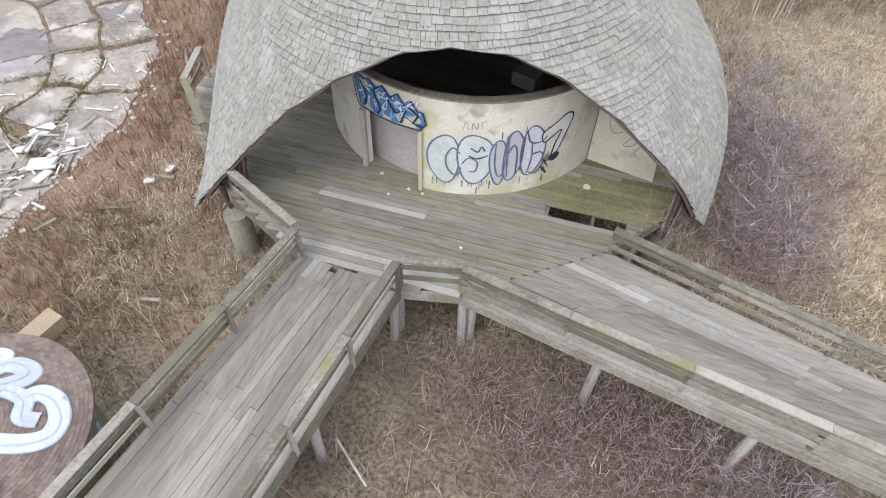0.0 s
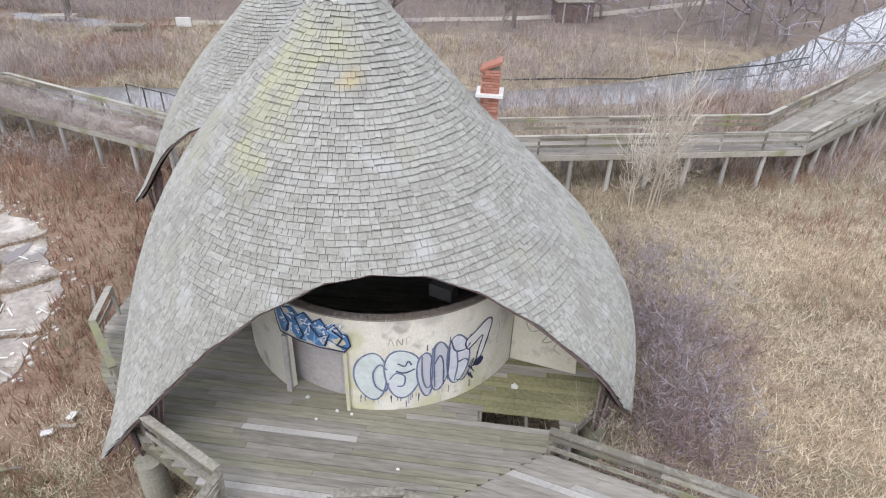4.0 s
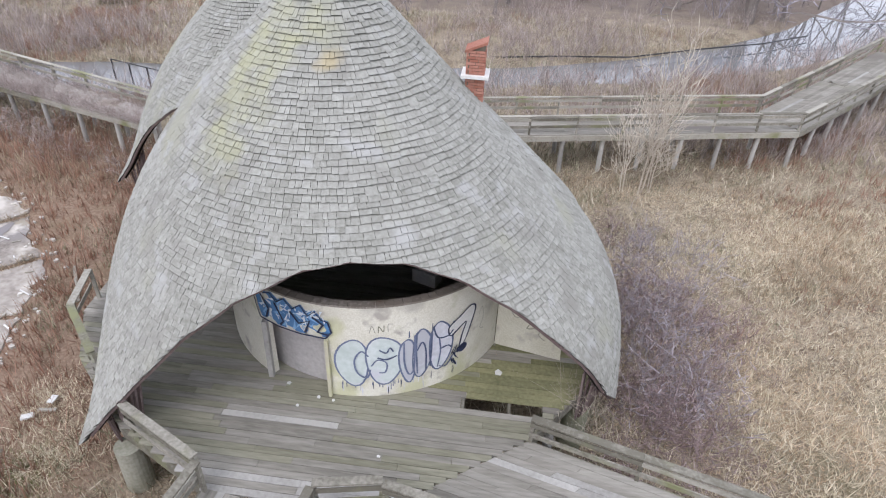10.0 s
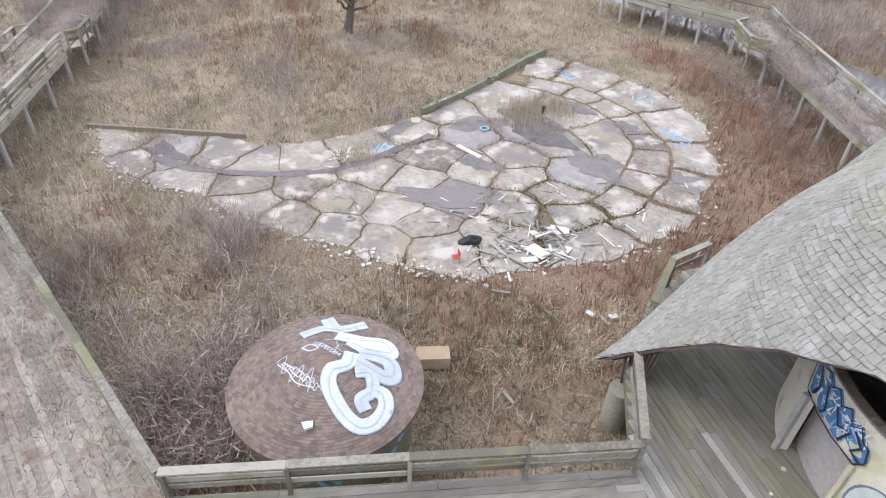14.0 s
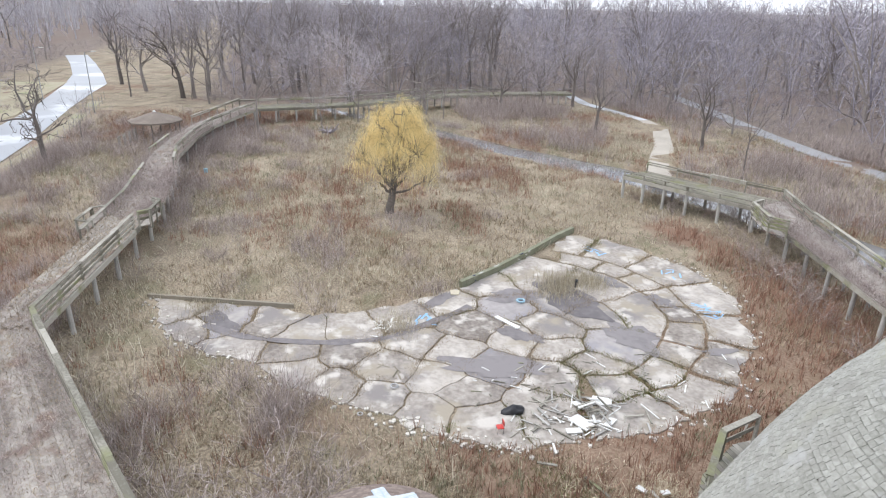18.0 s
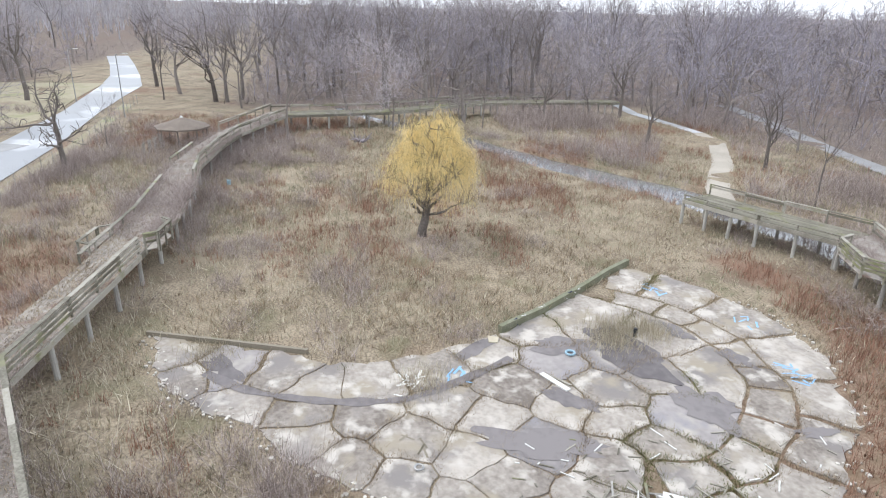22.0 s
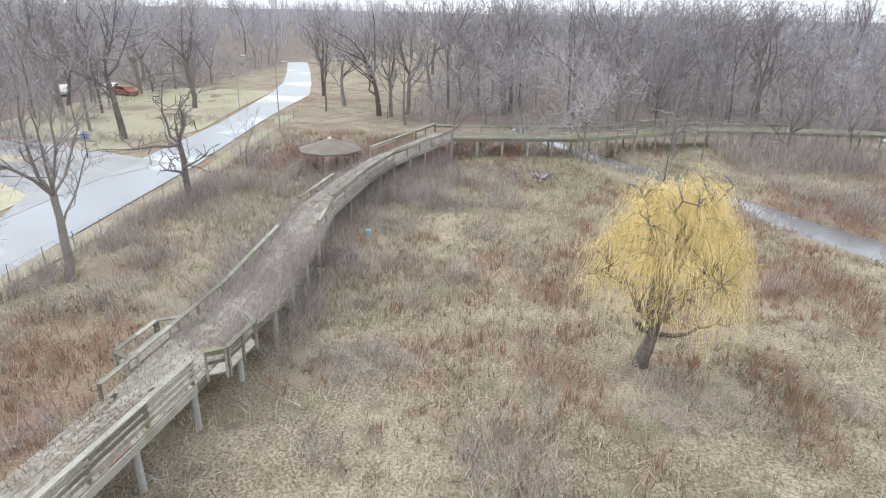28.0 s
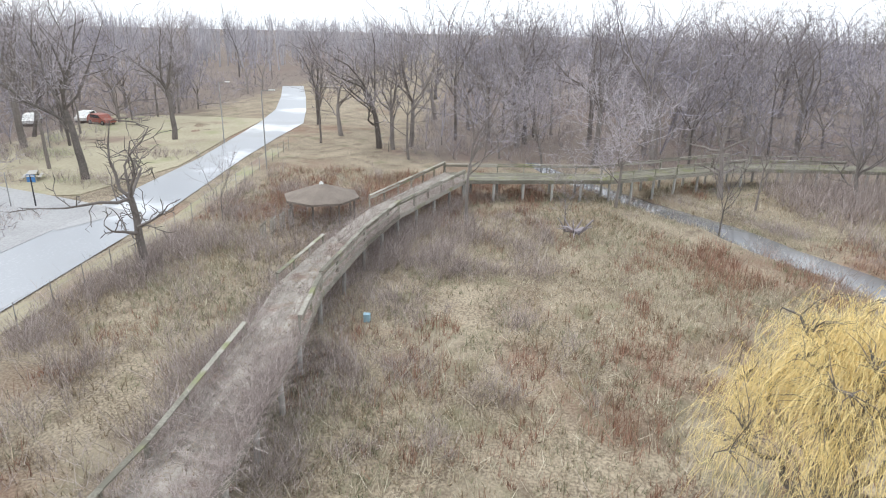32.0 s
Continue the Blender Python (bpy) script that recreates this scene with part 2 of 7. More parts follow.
M_willow = mat("yellow_willow_twigs", (0.58, 0.44, 0.17), (0.88, 0.72, 0.36), 0.5, 0.9, 4, 0.0)
M_straw = mat("straw_grass", (0.37, 0.325, 0.24), (0.66, 0.60, 0.475), 0.25, 0.95, 2, 0.0, per="island", vary=0.3)
M_russet = mat("russet_dead_weeds", (0.235, 0.135, 0.10), (0.43, 0.27, 0.195), 0.25, 0.95, 2, 0.0, per="island", vary=0.3)
M_tan = mat("tan_matted_grass", (0.36, 0.26, 0.17), (0.70, 0.56, 0.40), 0.3, 0.95, 2, 0.0, per="island", vary=0.35)
M_pinkbrush = mat("mauve_bare_brush", (0.20, 0.145, 0.14), (0.43, 0.34, 0.335), 0.3, 0.95, 2, 0.0, per="island", vary=0.3)
M_twigl = mat("pale_lilac_twigs", (0.32, 0.29, 0.31), (0.52, 0.48, 0.505), 0.3, 0.9, 5, 0.0, vary=0.2)
M_mossdeck = mat("dark_mossy_deck_board", (0.13, 0.12, 0.095), (0.29, 0.275, 0.22), 0.6, 0.9, 6, 0.4, spot=[(0.2, 0.2, 0.11)], spot_scale=0.8, spot_cut=0.55, vary=0.1)
M_pale = mat("pale_straw_grass", (0.52, 0.45, 0.325), (0.82, 0.74, 0.58), 0.25, 0.95, 2, 0.0, per="island", vary=0.3)
M_dead = mat("brown_dead_grass", (0.23, 0.18, 0.125), (0.48, 0.395, 0.285), 0.25, 0.95, 2, 0.0, per="island", vary=0.3)
M_greygreen = mat("grey_green_grass", (0.19, 0.19, 0.115), (0.42, 0.41, 0.29), 0.25, 0.95, 2, 0.0, per="island", vary=0.3)
M_green = mat("green_grass_tufts", (0.12, 0.14, 0.05), (0.25, 0.26, 0.11), 0.5, 0.95, 2, 0.0, per="island", vary=0.3)
M_thicket = mat("brown_purple_thicket", (0.25, 0.205, 0.19), (0.53, 0.46, 0.43), 0.3, 0.95, 2, 0.0, per="island", vary=0.35)
# blue-grey haze over the woods is put into this twig colour
M_far = mat("far_bare_woods", (0.22, 0.205, 0.24), (0.44, 0.415, 0.465), 0.1, 0.95, 2, 0.0, per="island", vary=0.3)
M_scrub = mat("woodland_scrub", (0.21, 0.18, 0.18), (0.43, 0.38, 0.38), 0.15, 0.95, 2, 0.0, per="island", vary=0.3)
# paler still: distance haze is painted into the colour
M_hazy = mat("distant_haze_grey", (0.36, 0.345, 0.37), (0.54, 0.52, 0.55), 0.05, 0.95, 2, 0.0, per="island", vary=0.25)
M_deckw = mat("dark_littered_deck_board", (0.21, 0.185, 0.16), (0.47, 0.435, 0.39), 0.6, 0.9, 6, 0.4, spot=[(0.24, 0.18, 0.15), (0.33, 0.30, 0.27)], spot_scale=0.9, spot_cut=0.55, vary=0.12)
M_litter = mat("littered_pale_deck_board", (0.24, 0.215, 0.19), (0.48, 0.45, 0.41), 0.5, 0.9, 5, 0.4, spot=[(0.22, 0.18, 0.15), (0.44, 0.41, 0.38)], spot_scale=0.5, spot_cut=0.54, vary=0.06)
M_brick = mat("brown_brick", (0.15, 0.10, 0.08), (0.26, 0.19, 0.155), 1.5, 0.9, 12, 0.3, vary=0.2)
M_redbrick = mat("red_brick", (0.33, 0.14, 0.10), (0.50, 0.26, 0.20), 2, 0.9, 14, 0.3, vary=0.2)


def plain(name, col, rough=0.7, metal=0.0):
    m = bpy.data.materials.new(name)
    m.use_nodes = True
    b = m.node_tree.nodes["Principled BSDF"]
    b.inputs["Base Color"].default_value = (*col, 1)
    b.inputs["Roughness"].default_value, b.inputs["Metallic"].default_value = rough, metal
    return m


M_puddle = mat("shallow_puddle", (0.125, 0.112, 0.115), (0.235, 0.215, 0.215), 0.8, 0.45, 3, 0.05)
M_white = mat("white_board", (0.62, 0.62, 0.60), (0.82, 0.82, 0.80), 3, 0.7, 20, 0.1)
M_ply = mat("tan_plywood", (0.42, 0.33, 0.23), (0.60, 0.50, 0.37), 2, 0.8, 20, 0.1)
M_navy = plain("navy_spray_paint", (0.02, 0.03, 0.075), 0.5)
M_asphalt = mat("dry_grey_asphalt", (0.24, 0.24, 0.245), (0.42, 0.42, 0.425), 0.2, 0.8, 6, 0.2)
M_chalk = mat("thin_white_spray_paint", (0.50, 0.54, 0.57), (0.76, 0.80, 0.83), 2.5, 0.7, 14, 0.1, spot=(0.40, 0.37, 0.36), spot_scale=3.0, spot_cut=0.62)
M_midblue = plain("blue_spray_paint", (0.10, 0.24, 0.48), 0.5)
M_paleblue = plain("faded_blue_plastic", (0.30, 0.46, 0.56), 0.5)
M_sky = plain("light_blue_spray_paint", (0.26, 0.48, 0.74), 0.5)
M_ltblue = plain("pale_blue_spray_paint", (0.74, 0.80, 0.85), 0.5)
M_lilac = mat("lilac_grey_spray_paint", (0.50, 0.51, 0.55), (0.72, 0.73, 0.79), 1.5, 0.6, 8, 0.0, spot=[(0.52, 0.60, 0.58)], spot_scale=1.1, spot_cut=0.54)
M_slate = mat("slate_blue_spray_paint", (0.07, 0.09, 0.16), (0.17, 0.20, 0.30), 2.5, 0.6, 12, 0.0)
M_mint = mat("mint_grey_spray_paint", (0.50, 0.57, 0.54), (0.68, 0.73, 0.73), 1.5, 0.6, 8, 0.0, spot=[(0.60, 0.60, 0.66)], spot_scale=1.0, spot_cut=0.55)
M_outline = plain("faded_blue_spray_paint", (0.42, 0.55, 0.68), 0.5)
M_dullred = plain("dull_red_car_paint", (0.34, 0.11, 0.08), 0.4)
M_red = plain("red_plastic", (0.55, 0.05, 0.04), 0.4)
M_black = plain("black_rubber", (0.03, 0.03, 0.035), 0.6)
M_blue = plain("blue_plastic", (0.07, 0.22, 0.50), 0.5)
M_steel = mat("dull_galvanised_steel", (0.28, 0.28, 0.28), (0.45, 0.45, 0.45), 4, 0.5, 20, 0.0, metal=0.6)
M_slat = mat("purple_brown_slats", (0.13, 0.095, 0.09), (0.27, 0.215, 0.205), 2, 0.85, 14, 0.3, vary=0.25)
M_pier = mat("mossy_concrete_pier", (0.20, 0.205, 0.14), (0.38, 0.37, 0.31), 1.5, 0.9, 12, 0.3)
# pale base and half metallic stand in for the sky mirrored in the water
M_water = plain("silty_water_sky_tint", (0.34, 0.35, 0.36), 0.02, 0.5)
M_water.node_tree.nodes["Principled BSDF"].inputs["Specular IOR Level"].default_value = 0.8


# ---------------------------------------------------------------- mesh helpers
class MB:
    """Collects vertices and faces of one mesh."""

    def __init__(self):
        self.v, self.f = [], []

    def add(self, v, f):
        o = len(self.v)
        self.v.extend(v)
        self.f.extend([tuple(i + o for i in q) for q in f])
        return self

    def beam(self, p, q, w, h, up=(0, 0, 1)):
        """A bar of width w and height h whose top middle line runs from p to q."""
        p, q, up = Vector(p), Vector(q), Vector(up)
        d = (q - p).normalized()
        s = d.cross(up)
        s = (s.normalized() if s.length > 1e-4 else Vector((1, 0, 0))) * (w / 2)
        u = s.cross(d).normalized() * h
        v = [tuple(c) for e in (p, q) for c in (e - s, e + s, e + s - u, e - s - u)]
        return self.add(v, [(0, 1, 2, 3), (7, 6, 5, 4), (0, 4, 5, 1), (1, 5, 6, 2), (2, 6, 7, 3), (3, 7, 4, 0)])

    def tube(self, pts, radii, n=5, cap=True):
        o = len(self.v)
        pts = [Vector(p) for p in pts]
        side = None
        for i, (p, r) in enumerate(zip(pts, radii)):
            d = (pts[min(i + 1, len(pts) - 1)] - pts[max(i - 1, 0)])
            d = d.normalized() if d.length > 1e-6 else Vector((0, 0, 1))
            if side is None:
                side = d.cross(Vector((0.31, 0.95, 0.07))).normalized()
            a = (side - d * side.dot(d))
            a = a.normalized() if a.length > 1e-5 else d.orthogonal().normalized()
            side, b = a, d.cross(a)
            for k in range(n):
                t = 2 * math.pi * k / n
                self.v.append(tuple(p + (a * math.cos(t) + b * math.sin(t)) * r))
        for i in range(len(pts) - 1):
            for k in range(n):
                k2 = (k + 1) % n
                self.f.append((o + i * n + k, o + i * n + k2, o + (i + 1) * n + k2, o + (i + 1) * n + k))
        if cap:
            self.f.append(tuple(o + k for k in reversed(range(n))))
            self.f.append(tuple(o + (len(pts) - 1) * n + k for k in range(n)))
        return self

    def prism(self, poly, z0, z1):
        """A flat polygon (counter-clockwise, xy) between two heights."""
        n = len(poly)
        v = [(x, y, z0) for x, y in poly] + [(x, y, z1) for x, y in poly]
        return self.add(v, [tuple(range(n, 2 * n)), tuple(reversed(range(n)))] + [(i, (i + 1) % n, n + (i + 1) % n, n + i) for i in range(n)])

    def mesh(self, name, material, smooth=False):
        me = bpy.data.meshes.new(name)
        me.from_pydata(self.v, [], self.f)
        me.materials.append(material)
        if smooth:
            me.polygons.foreach_set("use_smooth", [True] * len(me.polygons))
        me.update()
        return me


def part(name, mb, material, parent, label="", smooth=False):
    me = mb if isinstance(mb, bpy.types.Mesh) else mb.mesh(name, material, smooth)
    ob = new(name, me)
    ob.parent = parent
    return tagged(ob, label) if label else ob


def thing(name, label, category, group="", at=(0, 0, 0), kind=""):
    ob = new(name)
    ob.empty_display_size = 0.2
    ob.location = at
    return tagged(ob, label, category, group, kind)


def solo(name, mb, material, label, category="", kind="", smooth=False, group=""):
    return tagged(new(name, mb.mesh(name, material, smooth)), label, category, group, kind)


def lerp(a, b, t):
    return tuple(x + (y - x) * t for x, y in zip(a, b))


def inside(x, y, poly):
    c = False
    for (x1, y1), (x2, y2) in zip(poly, poly[1:] + poly[:1]):
        if (y1 > y) != (y2 > y) and x < (x2 - x1) * (y - y1) / (y2 - y1) + x1:
            c = not c
    return c


def rounded(ctrl, k=7, closed=False):
    """A smooth line through the control points."""
    n = len(ctrl)
    out = []
    for i in range(n if closed else n - 1):
        p0, p1, p2, p3 = (ctrl[(i + d) % n] if closed else ctrl[min(max(i + d, 0), n - 1)] for d in (-1, 0, 1, 2))
        for j in range(k):
            t = j / k
            out.append(tuple(0.5 * (2 * p1[c] + (p2[c] - p0[c]) * t + (2 * p0[c] - 5 * p1[c] + 4 * p2[c] - p3[c]) * t * t + (3 * p1[c] - p0[c] - 3 * p2[c] + p3[c]) * t ** 3) for c in (0, 1)))
    return out + [out[0] if closed else ctrl[-1]]


def line_gap(x, y, line):
    """Distance of a place from a polyline in plan."""
    best = 1e9
    for (x1, y1), (x2, y2) in zip(line, line[1:]):
        dx, dy = x2 - x1, y2 - y1
        t = max(0, min(1, ((x - x1) * dx + (y - y1) * dy) / (dx * dx + dy * dy)))
        best = min(best, math.hypot(x - x1 - t * dx, y - y1 - t * dy))
    return best


# ---------------------------------------------------------------- ground, water, roads
CREEK = [(-104, 4), (-96, 7), (-85.5, 13.4), (-79, 18.2), (-74, 20.3), (-70, 22.7), (-66, 24.2), (-62, 27.3), (-58, 29.3), (-55, 31.9), (-52, 33.2), (-40, 37.3), (-29, 38.6), (-18, 40.5), (0, 45.4), (9, 48.8), (19, 55), (27, 62), (37, 75), (46, 88), (51, 96)]
CREEK_W = [0.3, 0.8, 1.0, 1.1, 1.2, 1.2, 1.5, 1.4, 1.8, 1.7, 1.9, 1.6, 2.6, 2.2, 1.4, 2.0, 2.6, 3.0, 3.4, 2.6, 0.3]
ROAD = [(70, -22), (-10, -26.5), (-49, -28.4), (-75, -29.1), (-98, -31.0), (-112, -32.4), (-126, -33.6), (-143, -37.5), (-165, -44), (-190, -52)]
ROAD_W = [3.6, 3.6, 3.6, 3.0, 2.4, 2.8, 3.4, 2.7, 2.6, 2.6]
PAD = [(-32.0, -6.6), (-28.4, -5.6), (-26.3, -3.9), (-24.0, -0.8), (-21.9, 0.7), (-19.3, 4.0), (-17.4, 6.3), (-16.4, 8.4), (-16.4, 11.0), (-16.3, 13.8), (-17.5, 18.0), (-21.0, 22.0), (-25.4, 24.4), (-29.2, 24.7), (-32.2, 23.9), (-34.8, 22.6), (-37.3, 19.9), (-34.1, 15.7), (-31.3, 11.4), (-29.4, 8.4), (-28.3, 4.5), (-28.4, 1.5), (-29.4, 0.3)]
TRAIL = [(-48.5, 34.0), (-54.6, 37.2), (-63, 43.2), (-73.5, 49.2), (-80, 50.6), (-87, 50.0), (-96, 49.0), (-106, 50.6)]
BED = [(-40, 57), (-57, 59), (-67.5, 61), (-79.5, 64.2), (-90, 67), (-104, 70)]


def creek_dip(x, y):
    best = 1e9
    for (a, b, wa, wb) in zip(CREEK, CREEK[1:], CREEK_W, CREEK_W[1:]):
        dx, dy = b[0] - a[0], b[1] - a[1]
        t = max(0, min(1, ((x - a[0]) * dx + (y - a[1]) * dy) / (dx * dx + dy * dy)))
        best = min(best, math.hypot(x - a[0] - t * dx, y - a[1] - t * dy) - (wa + (wb - wa) * t))
    return best


def in_poly(P, poly):
    c = np.zeros(len(P), bool)
    for (x1, y1), (x2, y2) in zip(poly, poly[1:] + poly[:1]):
        if y1 == y2:
            continue
        c ^= ((y1 > P[:, 1]) != (y2 > P[:, 1])) & (P[:, 0] < (x2 - x1) * (P[:, 1] - y1) / (y2 - y1) + x1)
    return c


def gap_np(P, line, widths=None):
    best = np.full(len(P), 1e9)
    for i, ((x1, y1), (x2, y2)) in enumerate(zip(line, line[1:])):
        dx, dy = x2 - x1, y2 - y1
        t = np.clip(((P[:, 0] - x1) * dx + (P[:, 1] - y1) * dy) / (dx * dx + dy * dy), 0, 1)
        w = 0 if widths is None else widths[i] + (widths[i + 1] - widths[i]) * t
        best = np.minimum(best, np.hypot(P[:, 0] - x1 - t * dx, P[:, 1] - y1 - t * dy) - w)
    return best


def wave(P, s, seed):
    """A soft random field, about -1 to 1."""
    g = np.random.RandomState(seed)
    out = np.zeros(len(P))
    for _ in range(7):
        k = g.normal(size=2) * s
        out += np.sin(P @ k + g.uniform(0, 6.28)) * g.uniform(0.5, 1)
    return out / 2.6


def creek_np(P):
    return gap_np(P, CREEK, CREEK_W)


def soft(v, width):
    return 1 / (1 + np.exp(-np.clip(v / width, -40, 40)))


def wood_amount(P):
    """How far a place lies in the woods, 0 to 1."""
    x, y = P[:, 0], P[:, 1]
    w = np.maximum.reduce([soft(-100 - x, 2.5) * soft(y + 12, 3), soft(y - 62 - 0.1 * x, 4) * soft(x + 110, 5), soft(-60 - x, 4) * soft(y - 56, 4), soft(-60 - x, 4) * soft(-52 - y, 3)])
    return np.clip(w, 0, 1)


RUST_LINE = [(-14.6, 9), (-13.8, 14), (-15.6, 20), (-19, 25), (-27, 28.5), (-36, 27.5)]


def rust_amount(P):
    x, y = P[:, 0], P[:, 1]
    r = 1.7 * np.exp(-(gap_np(P, RUST_LINE) / 2.8) ** 2) + 1.2 * np.exp(-(gap_np(P, [(-20, -4), (-27, -8)]) / 3.2) ** 2)
    r += 0.7 * soft(-11.5 - y, 0.6) * soft(y + 21.5, 0.6) * soft(-14 - x, 3) * soft(x + 62, 3) + 0.8 * np.exp(-(gap_np(P, [(-34, 2), (-38, 6)]) / 2.5) ** 2)
    return r + 0.9 * wave(P, 0.16, 5) + 0.35 * wave(P, 0.7, 6) - 0.5 * (x > 4)


def ground_z(x, y):
    if math.hypot(x + 40, y - 20) > 190:
        return 0.0
    d = creek_dip(x, y)
    z = 0.10 * noise.noise((x * 0.13, y * 0.13, 0.3)) + 0.05 * noise.noise((x * 0.6, y * 0.6, 4.0))
    if inside(x, y, PAD):
        z = 0.01
    elif line_gap(x, y, PAD + PAD[:1]) < 1.5:
        z *= 0.3
    if abs(line_gap(x, y, ROAD)) < 6:
        z = -0.04
    if d < 1.6:
        k = max(0, min(1, (1.6 - d) / 2.2))
        z -= 0.95 * k * k * (3 - 2 * k)
    return z


def build_ground():
    mb = MB()
    xs = [-3000, -900, -420, -240, -180] + [-150 + 1.5 * i for i in range(148)] + [80, 110, 160, 240, 420, 900, 3000]
    ys = [-3000, -900, -420, -240, -150, -110] + [-80 + 1.5 * i for i in range(127)] + [125, 160, 240, 420, 900, 3000]
    ny = len(ys)
    mb.v = [(x, y, ground_z(x, y)) for x in xs for y in ys]
    mb.f = [(i * ny + j, (i + 1) * ny + j, (i + 1) * ny + j + 1, i * ny + j + 1) for i in range(len(xs) - 1) for j in range(ny - 1)]
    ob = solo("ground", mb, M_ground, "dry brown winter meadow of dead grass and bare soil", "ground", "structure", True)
    P = np.array(mb.v)[:, :2]
    # soft oval mask of the dark soil and painted shade below the ramps
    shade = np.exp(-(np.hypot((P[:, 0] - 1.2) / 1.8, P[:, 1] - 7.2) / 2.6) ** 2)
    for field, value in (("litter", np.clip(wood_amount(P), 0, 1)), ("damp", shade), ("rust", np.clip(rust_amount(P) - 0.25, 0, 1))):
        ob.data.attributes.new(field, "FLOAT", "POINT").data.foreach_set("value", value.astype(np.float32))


def ribbon(name, line, widths, z, material, label, category, kind="structure"):
    mb = MB()
    n = len(line)
    for i, (x, y) in enumerate(line):
        a, b = line[max(i - 1, 0)], line[min(i + 1, n - 1)]
        d = Vector((b[0] - a[0], b[1] - a[1])).normalized()
        w = widths[i]
        mb.v += [(x - d.y * w, y + d.x * w, z), (x + d.y * w, y - d.x * w, z)]
    mb.f = [(2 * i + 1, 2 * i + 3, 2 * i + 2, 2 * i) for i in range(n - 1)]
    return solo(name, mb, material, label, category, kind)


build_ground()
ribbon("water", CREEK, [w + 1.3 for w in CREEK_W], -0.42, M_water, "still dark creek water mirroring the pale sky", "water")
ribbon("road", ROAD, ROAD_W, 0.03, M_road, "wet pale grey asphalt road along the lawn", "road")


# ---------------------------------------------------------------- boardwalks
def boardwalk(label, left, right, rail_left=True, rail_right=True, rail_h=1.0, board=0.19, piece=3.7, pile_step=3.4, seed=1, piles=True, group="boardwalk sections", deck=None, grain=None):
    """A raised walk between two lines of (x, y, deck height) with the same number of points."""
    rng = random.Random(seed)
    th = thing("boardwalk", label, "boardwalk", group)
    for i in range(len(left) - 1):
        l0, l1, r0, r1 = (Vector(v) for v in (left[i], left[i + 1], right[i], right[i + 1]))
        width = ((l0 - r0).length + (l1 - r1).length) / 2
        length = ((l0 - l1).length + (r0 - r1).length) / 2
        n, m = max(2, round(width / board)), max(1, round(length / piece))
        for a in range(n):
            off = rng.random() / m
            cuts = sorted({0.0, 1.0, *[max(0.0, min(1.0, (b + off) / m)) for b in range(m)]})
            for c0, c1 in zip(cuts, cuts[1:]):
                if (c1 - c0) * length < 0.3:
                    continue
                g = 0.003 / max(width, 0.1)
                pa = l0.lerp(l1, c0).lerp(r0.lerp(r1, c0), a / n + g)
                pb = l0.lerp(l1, c0).lerp(r0.lerp(r1, c0), (a + 1) / n - g)
                pc = l0.lerp(l1, c1).lerp(r0.lerp(r1, c1), (a + 1) / n - g)
                pd = l0.lerp(l1, c1).lerp(r0.lerp(r1, c1), a / n + g)
                e = (pd - pa).normalized() * 0.004
                z = rng.uniform(-0.008, 0.008)
                tilt = rng.uniform(-0.006, 0.006)
                v = [(p.x, p.y, p.z + z + s) for p, s in ((pa + e, tilt), (pb + e, -tilt), (pc - e, -tilt), (pd - e, tilt))]
                v += [(x, y, h - 0.045) for x, y, h in v]
                mb = MB().add(v, [(0, 3, 2, 1), (4, 5, 6, 7), (0, 1, 5, 4), (1, 2, 6, 5), (2, 3, 7, 6), (3, 0, 4, 7)])
                part("deck_board", mb, deck or (M_deckp if rng.random() < 0.025 else grain or M_deck), th)
        rl = rail_left[i] if isinstance(rail_left, list) else (rail_left and (rail_h, 2))
        rr = rail_right[i] if isinstance(rail_right, list) else (rail_right and (rail_h, 2))
        for e0, e1, rail in ((l0, l1, rl), (r0, r1, rr)):
            side = (e1 - e0).cross(Vector((0, 0, 1))).normalized() * 0.06
            if side.dot((e0 + e1) / 2 - (l0 + l1 + r0 + r1) / 4) < 0:
                side = -side
            p, q = e0 + side * 0.5 - Vector((0, 0, 0.05)), e1 + side * 0.5 - Vector((0, 0, 0.05))
            part("edge_beam", MB().beam(p, q, 0.08, 0.28), M_rail, th)
            run = (e1 - e0).length
            k = max(1, round(run / pile_step))
            if piles:
                for b in range(k + (i == len(left) - 2)):
                    c = e0.lerp(e1, b / k) - side * 2.2
                    zb = ground_z(c.x, c.y) - 0.15
                    lean = Vector((rng.uniform(-0.05, 0.05), rng.uniform(-0.05, 0.05), 0))
                    part("support_post", MB().tube([(c.x + lean.x, c.y + lean.y, zb), (c.x, c.y, c.z - 0.1)], [0.125, 0.115], 9), M_pile, th, smooth=False)
            if rail:
                railing(th, e0 - side * 0.3, e1 - side * 0.3, rail[0], rng, 2.3, rail[1])
    return th


